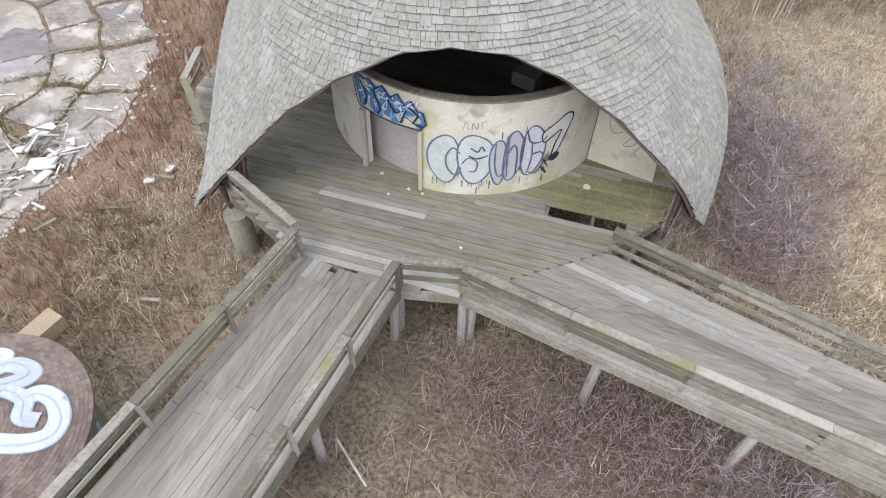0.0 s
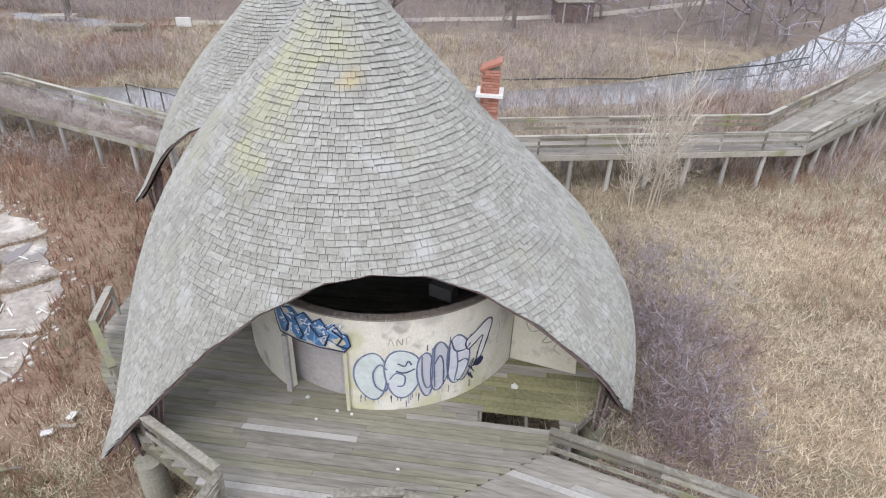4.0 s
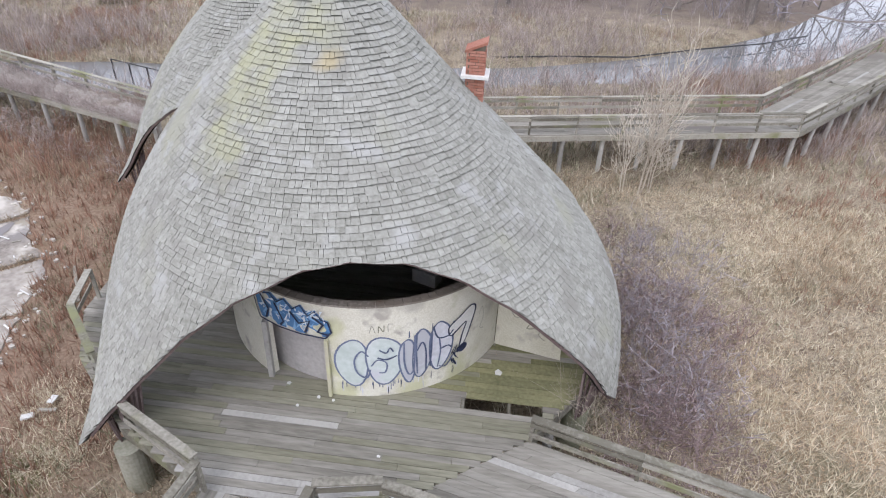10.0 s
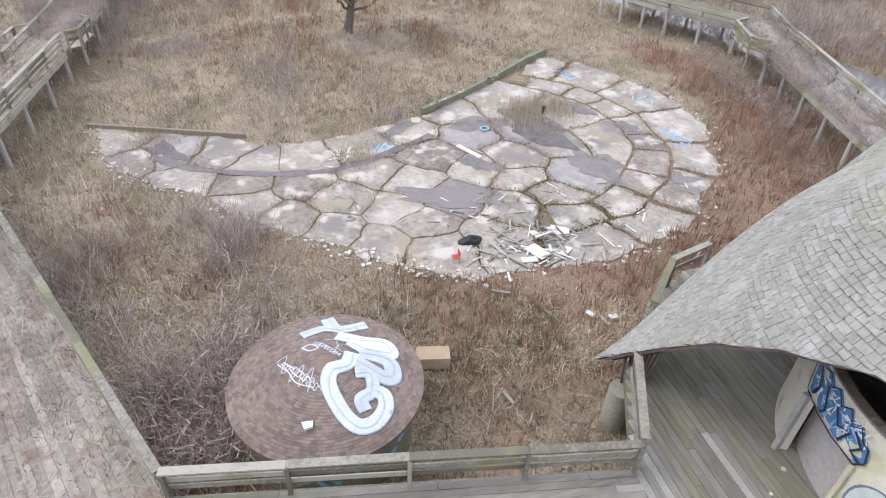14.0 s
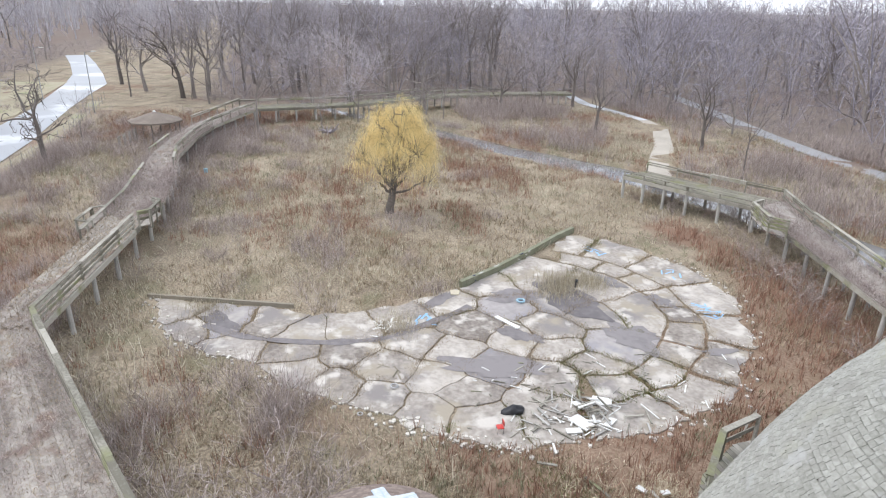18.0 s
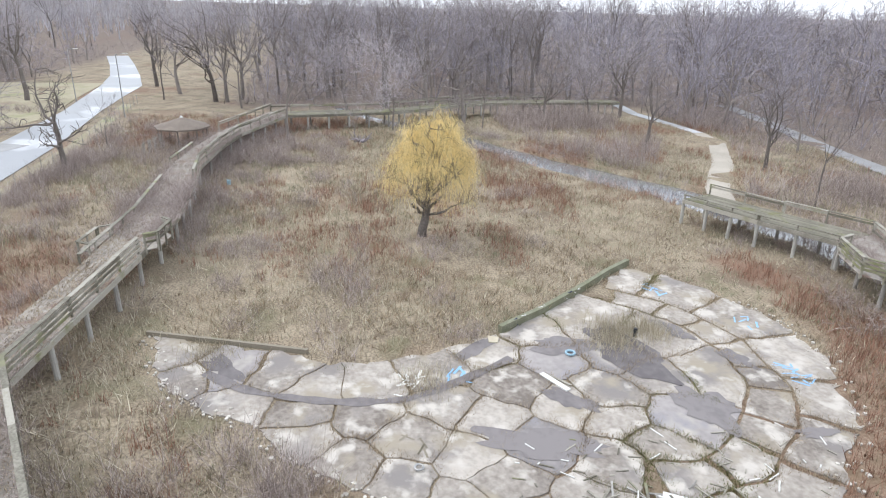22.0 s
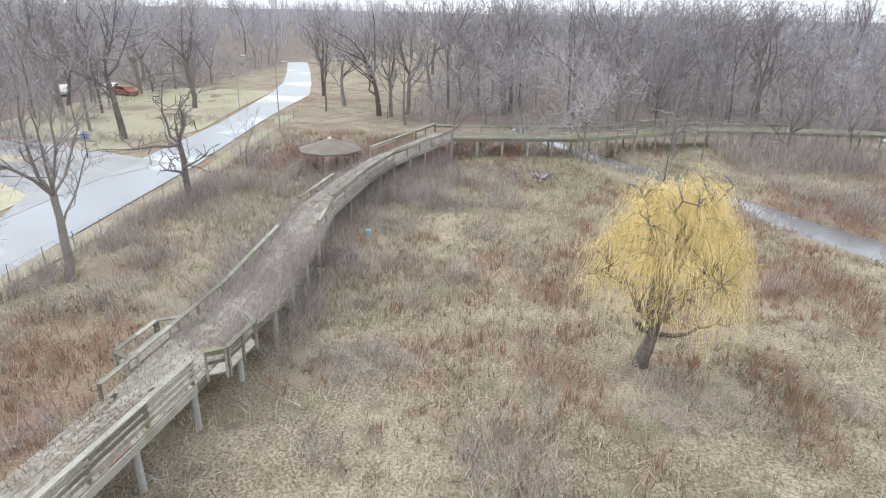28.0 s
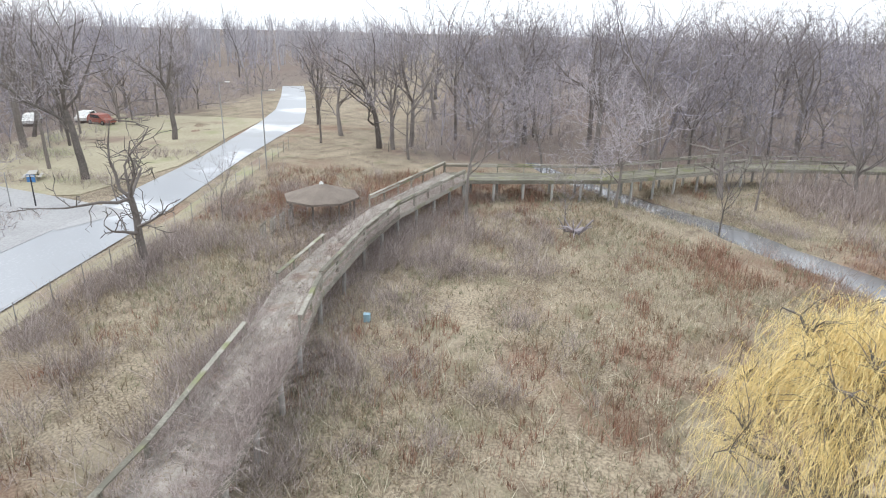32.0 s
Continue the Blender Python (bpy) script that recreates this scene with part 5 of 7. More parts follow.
    mb = MB()
    for i, (x, y) in enumerate(line):
        a, b = line[max(i - 1, 0)], line[min(i + 1, len(line) - 1)]
        d = Vector((b[0] - a[0], b[1] - a[1])).normalized()
        w = 0.24 + 0.16 * noise.noise((x, y, 3.0))
        mb.v += [(x - d.y * w, y + d.x * w, 0.0755), (x + d.y * w, y - d.x * w, 0.0755)]
    mb.f = [(2 * i + 1, 2 * i + 3, 2 * i + 2, 2 * i) for i in range(len(line) - 1)]
    part("channel", mb, M_puddle, th, "dark wet channel curving along the slabs")
    # crumbled edge
    mb = MB()
    for k in range(420):
        i = rng.choice((3, 4, 5, 5, 6, 6, 7, 8, 9, 10, 11, 12, 13, 0, 1, 2))
        p = lerp(PAD[i], PAD[i + 1], rng.random())
        x, y, r, a = p[0] + rng.gauss(0, 0.3), p[1] + rng.gauss(0, 0.3), rng.uniform(0.03, 0.11), rng.uniform(0, 3)
        poly = [(x + r * math.cos(a + t) * rng.uniform(0.6, 1.2), y + r * math.sin(a + t) * rng.uniform(0.6, 1.2)) for t in (0, 1.3, 2.6, 3.9, 5.2)]
        mb.prism(poly, -0.02, 0.05 + 0.4 * r)
    tagged(part("rubble", mb, M_chip, th, "pale crumbs of concrete along the broken edge"), kind="stuff")
    rng = random.Random(8)
    for x, y, m, n in ((-24.9, 22.1, M_sky, 14), (-26.3, 5.0, M_white, 12), (-34.0, 20.0, M_sky, 8), (-29.6, 22.9, M_sky, 6), (-27.0, 7.0, M_sky, 6), (-22.7, 4.6, M_kerb, 5)):
        for k in range(n):
            a = rng.uniform(0, math.pi)
            px, py = x + rng.uniform(-0.8, 0.8), y + rng.uniform(-0.8, 0.8) * 0.6
            l = rng.uniform(0.15, 0.4)
            w = rng.uniform(0.03, 0.06)
            d, e = (math.cos(a) * l, math.sin(a) * l), (-math.sin(a) * w, math.cos(a) * w)
            part("paint_stroke", MB().add([(px - d[0] - e[0], py - d[1] - e[1], 0.0685 + 0.0001 * k), (px + d[0] - e[0], py + d[1] - e[1], 0.0685 + 0.0001 * k), (px + d[0] + e[0], py + d[1] + e[1], 0.0685 + 0.0001 * k), (px - d[0] + e[0], py - d[1] + e[1], 0.0685 + 0.0001 * k)], [(0, 1, 2, 3)]), m, th)


build_pad()


def kerb(name, label, line, width, z1, material):
    mb = MB()
    for (a, b) in zip(line, line[1:]):
        mb.beam((*a, z1), (*b, z1), width, z1 + 0.2)
    solo(name, mb, material, label, "low wall")


kerb("low_wall", "mossy low concrete wall along the edge of the pad", [(-32.2, -6.8), (-31.0, -3.4), (-29.5, 0.7)], 0.16, 0.24, M_kerb)
kerb("low_wall", "painted low concrete retaining wall beside the pad", [(-30.3, 9.9), (-32.0, 12.6), (-34.5, 15.9), (-36.4, 18.2), (-37.8, 20.2)], 0.26, 0.4, M_pier)
rng = random.Random(77)
for k in range(26):
    t = rng.uniform(0.1, 0.95)
    x, y = -30.5 + (-34.3 + 30.5) * t, 10.2 + (15.7 - 10.2) * t
    z = rng.uniform(0.2, 0.42)
    mb = MB().beam((x + 0.13, y - 0.09, z), (x + 0.13 - 0.03, y - 0.09 + rng.uniform(0.1, 0.3), z + rng.uniform(-0.1, 0.1)), 0.03, 0.06)
    solo("paint_mark", mb, M_white if k % 3 else M_navy, "white and dark spray-paint stroke on the low wall", "paint", "", group="paint strokes on the low wall")


# ---------------------------------------------------------------- loose things
def debris():
    rng = random.Random(21)
    for i in range(66):
        x, y = -17.9 + rng.gauss(0, 0.8), 11.6 + rng.gauss(0, 1.4)
        l, a = rng.uniform(0.2, 1.1), rng.uniform(0, math.pi)
        z = 0.08 + 0.05 * rng.random() + max(0, 0.35 - 0.2 * math.hypot(x + 17.9, y - 11.9)) * rng.random()
        d = (math.cos(a) * l / 2, math.sin(a) * l / 2)
        pale = rng.random()
        solo("loose_board", MB().beam((x - d[0], y - d[1], z + rng.uniform(0, 0.1)), (x + d[0], y + d[1], z + 0.04), rng.uniform(0.03, 0.1), 0.03), M_white if pale < 0.2 else (M_deckp if pale < 0.6 else M_rail),
             "white broken board in the rubble heap" if pale < 0.2 else "weathered broken board in the rubble heap", "board", group="boards in the rubble heap")
    for x, y, a, b, r in ((-17.3, 11.2, 0.9, 0.6, 0.4), (-18.4, 12.6, 0.8, 0.6, 1.0), (-18.4, 11.6, 0.5, 0.4, 0.2), (-16.9, 10.7, 0.6, 0.3, 1.4), (-17.1, 12.3, 0.6, 0.3, 2.2), (-13.6, 11.6, 0.35, 0.2, 0.5), (-13.3, 12.3, 0.3, 0.2, 1.5)):
        c, s = math.cos(r), math.sin(r)
        poly = [(x + u * c - v * s, y + u * s + v * c) for u, v in ((-a / 2, -b / 2), (a / 2, -b / 2 * 0.8), (a / 2 * 0.9, b / 2), (-a / 2, b / 2 * 0.9))]
        solo("white_panel", MB().prism(poly, 0.12, 0.17), M_white, "broken white panel lying on the rubble", "panel", group="broken panels")
    for i in range(110):
        x, y = rng.uniform(-22, -16.4), rng.uniform(6.5, 20)
        if not inside(x, y, PAD):
            continue
        a, l = rng.uniform(0, 3.14), rng.uniform(0.06, 0.32)
        d = (math.cos(a) * l, math.sin(a) * l)
        solo("splinter", MB().beam((x - d[0], y - d[1], 0.09), (x + d[0], y + d[1], 0.1), 0.05, 0.025), M_white if i % 3 == 0 else M_rail, "small splintered wood scrap on the concrete", "scrap", group="wood scraps on the concrete")
    solo("stick", MB().tube([(-4.5, 5.45, 0.3), (-3.5, 4.7, 0.12)], [0.03, 0.025], 6), M_white, "pale stick leaning in the brush below the ramp", "stick")
    for x, y, r in ((-0.35, 13.35, 0.13), (-4.9, 11.75, 0.06), (-4.5, 11.7, 0.05), (-5.35, 11.4, 0.05), (-3.0, 10.2, 0.05), (-5.8, 12.1, 0.07)):
        poly = [(x + r * math.cos(t) * rng.uniform(0.7, 1.1), y + r * math.sin(t) * rng.uniform(0.7, 1.1)) for t in (0.3, 1.6, 2.7, 4.0, 5.3)]
        solo("paper_scrap", MB().prism(poly, 2.312, 2.33), M_white, "small white paper scrap lying on the deck", "paper", group="paper scraps on the deck")
    solo("plank", MB().beam((-26.34, 10.72, 0.14), (-24.95, 11.44, 0.14), 0.24, 0.06), M_white, "long white-painted plank lying on the concrete", "plank")
    solo("plank", MB().beam((-26.2, 11.0, 0.11), (-25.3, 11.7, 0.11), 0.12, 0.04), M_rail, "dark weathered plank lying on the concrete", "plank")
    # red chair
    th = thing("chair", "small red plastic chair standing on the concrete", "chair", at=(-17.5, 7.97, 0.06))
    th.scale = (0.65, 0.65, 0.65)
    part("seat", MB().prism([(-0.2, -0.2), (0.2, -0.2), (0.2, 0.2), (-0.2, 0.2)], 0.38, 0.42), M_red, th)
    part("backrest", MB().beam((-0.19, 0.19, 0.8), (0.19, 0.19, 0.8), 0.03, 0.3), M_red, th)
    for sx in (-0.17, 0.17):
        for sy in (-0.17, 0.17):
            part("leg", MB().tube([(sx, sy, 0), (sx, sy, 0.38 if sy < 0 else 0.8)], [0.018, 0.018], 6), M_steel, th)
    # dark bag
    mb = MB()
    for j, (z, r) in enumerate(((0.06, 0.5), (0.16, 0.55), (0.28, 0.42), (0.33, 0.1))):
        for k in range(12):
            a = 2 * math.pi * k / 12
            q = r * (1 + 0.2 * math.sin(3 * a + j))
            mb.v.append((-18.57 + (0.4 + 0.1 * math.sin(5 * a + 2 * j)) * q * math.cos(a), 8.91 + 0.9 * q * math.sin(a), z * (0.8 + 0.3 * math.sin(2 * a + j)) + 0.02))
    mb.f = [(j * 12 + k, j * 12 + (k + 1) % 12, (j + 1) * 12 + (k + 1) % 12, (j + 1) * 12 + k) for j in range(3) for k in range(12)] + [tuple(36 + k for k in range(12))]
    solo("bag", mb, M_black, "crumpled dark bag lying on the concrete", "bag", smooth=True)
    solo("yellow_scrap", MB().prism([(-29.9, 9.2), (-29.3, 9.1), (-29.2, 9.5), (-29.7, 9.7)], 0.07, 0.12), M_straw, "crumpled pale yellow scrap on wet concrete", "scrap")
    solo("stump", MB().tube([(-29.0, 16.4, 0.05), (-29.0, 16.4, 0.5)], [0.11, 0.09], 8), M_black, "short black post stub in the puddle", "post")
    for x, y, s in ((-21.2, 4.6, 0.15), (-27.8, 12.6, 0.2), (-19.6, 3.0, 0.1)):
        mb = MB()
        ring = [(x + s * math.cos(2 * math.pi * k / 16), y + s * math.sin(2 * math.pi * k / 16), 0.14) for k in range(17)]
        mb.tube(ring, [0.28 * s] * 17, 6, False)
        solo("tyre", mb, M_paleblue if 0.17 < s < 0.22 else M_steel, "small discarded ring lying on the concrete", "ring")
    # plywood box by the round shed
    th = thing("crate", "open tan plywood crate lying in the grass", "crate", at=(-12.85, 5.85, 0.02))
    th.rotation_euler = (0, 0, radians(78))
    for nm, p, q, w, h in (("bottom", (-0.5, 0, 0.05), (0.5, 0, 0.05), 0.5, 0.03), ("side_panel", (-0.5, -0.26, 0.42), (0.5, -0.26, 0.42), 0.03, 0.4), ("side_panel", (-0.5, 0.26, 0.42), (0.5, 0.26, 0.42), 0.03, 0.4), ("top", (-0.5, 0, 0.46), (0.5, 0, 0.46), 0.55, 0.03), ("end_panel", (-0.52, -0.24, 0.42), (-0.52, 0.24, 0.42), 0.03, 0.4)):
        part(nm, MB().beam(p, q, w, h), M_ply, th)
    for x, y, a, l in ((-14.0, 10.2, 0.4, 1.1), (-15.4, 9.0, 1.2, 0.7), (-10.9, 7.6, 0.3, 0.5), (-15.9, 17.5, 2.2, 2.4), (-13.8, 19.6, 1.2, 1.6), (-13.2, 11.9, 0.2, 0.5)):
        d = (math.cos(a) * l / 2, math.sin(a) * l / 2)
        solo("loose_board", MB().beam((x - d[0], y - d[1], 0.2), (x + d[0], y + d[1], 0.16), 0.1, 0.04), M_rail, "weathered loose board lying in the dead grass", "board", group="boards in the grass")


debris()


def round_shed():
    """The low round shed with the painted roof."""
    cx, cy, R = -11.1, 2.5, 2.5
    th = thing("round_shed", "low round shed with brown tiled roof and pale blue paint", "shed", at=(cx, cy, 0))
    ze, za = 2.05, 2.75
    n = 48
    mb = MB()
    for z in (-0.1, ze - 0.02):
        mb.v += [((R - 0.3) * math.cos(2 * math.pi * k / n), (R - 0.3) * math.sin(2 * math.pi * k / n), z) for k in range(n)]
    mb.f = [(k, (k + 1) % n, n + (k + 1) % n, n + k) for k in range(n)]
    part("wall", mb, M_pier, th, "grey wall with blue paint under the eave")
    zr = lambda r: za - (za - ze) * r / R
    mb = MB()
    mb.v = [(R * math.cos(2 * math.pi * k / n), R * math.sin(2 * math.pi * k / n), ze) for k in range(n)] + [(R * math.cos(2 * math.pi * k / n), R * math.sin(2 * math.pi * k / n), ze - 0.1) for k in range(n)] + [(0, 0, za)]
    mb.f = [(k, (k + 1) % n, 2 * n) for k in range(n)] + [(n + k, n + (k + 1) % n, (k + 1) % n, k) for k in range(n)] + [tuple(n + k for k in reversed(range(n)))]
    roof = part("roof", mb, M_brick, th)
    rng = random.Random(6)
    field = MB()
    r, row = R, 0
    while r > 0.25:
        num = max(6, int(2 * math.pi * r / 0.15))
        for k in range(num):
            a0 = 2 * math.pi * (k + 0.5 * (row % 2)) / num
            a1 = a0 + 2 * math.pi / num * 0.94
            r1 = r - 0.09
            v = []
            for a, q, up in ((a0, r, 0.012), (a1, r, 0.012), (a1, r1, 0.006), (a0, r1, 0.006), (a0, r, -0.01), (a1, r, -0.01)):
                v.append((q * math.cos(a), q * math.sin(a), zr(q) + up + rng.uniform(0, 0.003)))
            field.add(v, [(0, 1, 2, 3), (4, 5, 1, 0)])
        r -= 0.082
        row += 1
    bm_ = mat("brown_roof_tiles", (0.165, 0.13, 0.115), (0.29, 0.235, 0.205), 0.6, 0.9, 8, 0.3, per="island", vary=0.16)
    tagged(part("roof_tiles", field, bm_, th, "rings of small brown roof tiles"), kind="stuff")

    def stroke(pts, w, m, up, nm="paint_stroke"):
        q = MB()
        for i, (x, y) in enumerate(pts):
            a, b = pts[max(i - 1, 0)], pts[min(i + 1, len(pts) - 1)]
            d = Vector((b[0] - a[0], b[1] - a[1])).normalized()
            for s in (1, -1):
                px, py = x - d.y * w * s / 2, y + d.x * w * s / 2
                q.v.append((px, py, zr(math.hypot(px, py)) + up))
        q.f = [(2 * i + 1, 2 * i + 3, 2 * i + 2, 2 * i) for i in range(len(pts) - 1)]
        part(nm, q, m, roof, "pale blue and white spray-painted stroke")

    def curve(ctrl, k=10):
        out = []
        for i in range(len(ctrl) - 1):
            p0, p1, p2, p3 = ctrl[max(i - 1, 0)], ctrl[i], ctrl[i + 1], ctrl[min(i + 2, len(ctrl) - 1)]
            for j in range(k):
                t = j / k
                out.append(tuple(0.5 * (2 * p1[c] + (p2[c] - p0[c]) * t + (2 * p0[c] - 5 * p1[c] + 4 * p2[c] - p3[c]) * t * t + (3 * p1[c] - p0[c] - 3 * p2[c] + p3[c]) * t ** 3) for c in (0, 1)))
        return out + [ctrl[-1]]
    marks = [([(-2.2, 0.3), (-1.54, 0.54), (-1.67, 1.33)], 0.30), ([(-1.5, -0.46), (-1.67, 0.14), (-1.5, 0.6)], 0.26), ([(-1.2, 0.45), (-0.87, 1.08), (-0.72, 1.65), (-0.3, 1.72), (-0.51, 1.12), (-0.88, 0.79)], 0.34),
             ([(-0.36, 0.92), (-0.05, 1.6), (0.45, 1.65), (0.5, 1.4), (-0.08, 0.76)], 0.34), ([(-0.36, 0.74), (0.05, 0.55), (0.25, 0.13), (0.67, 0.02), (1.4, 0.25), (1.75, 0.55), (1.72, 0.93), (1.4, 1.25), (1.04, 1.3), (0.91, 1.14)], 0.30), ([(0.34, 0.7), (0.39, 1.05), (0.88, 1.05), (1.1, 0.72), (1.4, 0.78)], 0.24)]
    for i, (lp, w) in enumerate(marks):
        c = curve(lp)
        stroke(c, w + 0.10, M_outline, 0.020 + 0.003 * i)
        stroke(c, w + 0.06, M_chalk, 0.038 + 0.003 * i)
        off = [(x + 0.05 * math.sin(3 * y), y + 0.05 * math.cos(3 * x)) for x, y in c]
        stroke(off, 0.025, M_outline, 0.058 + 0.002 * i)
    tags = [[(-0.9, -0.5), (-0.98, -0.27), (-0.76, -0.09), (-0.68, -0.31), (-0.9, -0.5)], [(-0.61, -1.18), (-0.73, -0.9), (-0.16, -1.08), (-0.24, -0.75), (0.22, -0.92), (-0.19, -0.5), (0.44, -0.71), (0.04, -0.29), (0.65, -0.51)],
            [(-0.5, -1.05), (-0.1, -0.9), (0.3, -0.75), (0.6, -0.35)], [(-1.06, 0.13), (-1.01, 0.4), (-0.56, 0.41), (-0.36, 0.56)], [(-0.8, 0.1), (-0.6, 0.3), (-0.75, 0.45), (-0.4, 0.3), (-0.3, 0.45)]]
    for k in range(14):
        u, v = -0.55 + 0.085 * k, -1.1 + 0.055 * k + rng.uniform(-0.05, 0.05)
        tags.append([(u, v), (u + 0.12, v + 0.04), (u + 0.02, v + 0.16), (u + 0.16, v + 0.2)])
    for k in range(8):
        u, v = -1.1 + 0.09 * k, -0.1 + 0.06 * k
        tags.append([(u, v), (u + 0.1, v - 0.08), (u + 0.12, v + 0.12), (u + 0.22, v + 0.04)])
    for i, lp in enumerate(tags):
        stroke(curve(lp, 6), 0.024 if i else 0.06, M_lilac, 0.022)
    for k in range(18):
        a = radians(rng.uniform(-20, 60))
        z = rng.uniform(0.9, 1.8)
        p = ((R - 0.29) * math.cos(a), (R - 0.29) * math.sin(a))
        part("paint_stroke", MB().beam((*p, z), ((R - 0.29) * math.cos(a + 0.07), (R - 0.29) * math.sin(a + 0.07), z - 0.1), 0.01, 0.12), M_sky, th)
    solo("paper_sheet", MB().prism([(cx + 1.4, cy - 0.75), (cx + 1.62, cy - 0.7), (cx + 1.6, cy - 0.5), (cx + 1.42, cy - 0.48)], zr(1.6) + 0.03, zr(1.4) + 0.045), M_white, "crumpled white paper sheet on the shed roof", "paper")


round_shed()


def gazebo():
    th = thing("gazebo", "low brown shingled gazebo roof on posts amid brush", "gazebo", at=(-75.6, -13.4, 0))
    n, R, ze, za = 8, 2.9, 2.05, 3.0
    mb = MB()
    mb.v = [(R * math.cos(2 * math.pi * k / n), R * math.sin(2 * math.pi * k / n), ze) for k in range(n)] + [(R * math.cos(2 * math.pi * k / n), R * math.sin(2 * math.pi * k / n), ze - 0.15) for k in range(n)] + [(0, 0, za)]
    mb.f = [(k, (k + 1) % n, 2 * n) for k in range(n)] + [(n + k, n + (k + 1) % n, (k + 1) % n, k) for k in range(n)] + [tuple(n + k for k in reversed(range(n)))]
    roof = part("roof", mb, mat("grey_brown_shingle", (0.17, 0.14, 0.12), (0.30, 0.26, 0.22), 0.8, 0.9, 10, 0.3), th)
    for k in range(n):
        a = 2 * math.pi * k / n
        part("post", MB().tube([(2.5 * math.cos(a), 2.5 * math.sin(a), -0.1), (2.5 * math.cos(a), 2.5 * math.sin(a), ze - 0.1)], [0.07, 0.07], 6), M_bark, th)
    part("finial", MB().tube([(0, 0, za - 0.05), (0, 0, za + 0.15)], [0.2, 0.05], 8), M_white, roof)


gazebo()


# ---------------------------------------------------------------- single trees
def willow():
    rng = random.Random(14)
    th = thing("willow_tree", "yellow weeping willow with airy drooping leafless twigs on the brown meadow", "tree", at=(-44.4, 8.1, 0))
    wood, strands = MB(), MB()
    wood.tube([(0, 0, -0.2), (0.02, 0.05, 0.5), (0.05, 0.18, 1.0), (0.05, 0.3, 1.9), (0.0, 0.42, 2.9), (-0.05, 0.5, 4.2)], [0.36, 0.31, 0.29, 0.25, 0.2, 0.13], 10)
    mid, rx, rz = Vector((0.1, 0.7, 4.7)), 3.0, 3.9
    # limbs: start height, bearing, reach, top
    limbs = [(2.7 + 0.2 * (k % 3), 0.4 + 6.283 * k / 9, rng.uniform(1.4, 2.5), rng.uniform(6.2, 8.2)) for k in range(9)]
    limbs += [(1.3, 0.9, 2.8, 2.5), (1.6, -0.9, 2.5, 2.9), (1.9, 1.9, 3.2, 4.0), (1.5, 2.9, 2.8, 3.0), (2.1, 4.4, 2.6, 4.4), (2.3, 0.1, 2.8, 5.0), (2.5, 1.3, 3.1, 5.4), (1.8, 5.4, 2.8, 3.6), (2.4, 3.5, 2.9, 5.2)]
    roots = []
    for z0, a, reach, top in limbs:
        pts = [Vector((0.03, 0.12 + 0.1 * z0, z0))]
        for j in range(1, 8):
            t = j / 7
            rr = reach * t ** (1.15 if top > 6 else 0.9)
            pts.append(Vector((rr * math.cos(a + 0.4 * t), 0.12 + 0.1 * z0 + rr * math.sin(a + 0.4 * t), z0 + (top - z0) * math.sin(t * 1.5) / math.sin(1.5))) + Vector((rng.gauss(0, 0.13), rng.gauss(0, 0.13), rng.gauss(0, 0.08))))
        wood.tube(pts, [0.12 - 0.014 * j for j in range(8)], 5, False)
        roots += pts[2:]
    tips = []
    for k in range(760):
        u, az = rng.uniform(-0.36, 1.0), rng.uniform(0, 6.283)
        q = math.sqrt(max(0.0, 1 - u * u)) * rx * (1 + 0.10 * math.sin(3 * az + 1.0) + 0.07 * math.sin(7 * az + 5 * u))
        q *= 1.02 - 0.3 * (u - 0.15)
        shell = rng.uniform(0.45, 1.0) ** 0.6
        e = mid + Vector((q * math.cos(az), q * math.sin(az), rz * u * (1 + 0.06 * math.sin(5 * az)))) * shell * rng.uniform(0.86, 1.1)
        b = min(roots, key=lambda r: (r - e).length + 0.5 * max(0, r.z - e.z))
        if (b - e).length > 2.6:
            continue
        wood.tube([b, (b + e) / 2 + Vector((rng.gauss(0, 0.08), rng.gauss(0, 0.08), 0.16)), e], [0.022, 0.013, 0.006], 3, False)
        tips += [e, (b + e * 2) / 3]
    for p in tips:
        for k in range(8 if p.z > 4.8 else 4):
            d = Vector((rng.gauss(0, 0.34), rng.gauss(0, 0.34), 0)) + Vector((p.x - mid.x, p.y - mid.y, 0)) * 0.07
            l = rng.uniform(0.25, 1.0) * rng.uniform(0.5, 2.0 if p.z > 5 else 2.7)
            a = p + Vector((rng.gauss(0, 0.13), rng.gauss(0, 0.13), rng.gauss(0, 0.13)))
            b = a + d * 0.6 + Vector((0, 0, rng.uniform(0.02, 0.22)))
            c = a + d + Vector((rng.gauss(0, 0.06), rng.gauss(0, 0.06), -l * 0.42))
            e = a + d * 1.15 + Vector((rng.gauss(0, 0.14), rng.gauss(0, 0.14), -l))
            if e.z < 0.7:
                e.z = rng.uniform(0.7, 1.6)
            s = Vector((rng.uniform(-1, 1), rng.uniform(-1, 1), 0)).normalized() * 0.0045
            strands.add([tuple(a - s), tuple(a + s), tuple(b + s), tuple(b - s), tuple(c + s), tuple(c - s), tuple(e)], [(0, 1, 2, 3), (3, 2, 4, 5), (5, 4, 6)])
    part("trunk", wood, M_bark, th)
    tagged(part("crown", strands, M_willow, th, "airy mass of drooping yellow twigs"), kind="stuff")


willow()

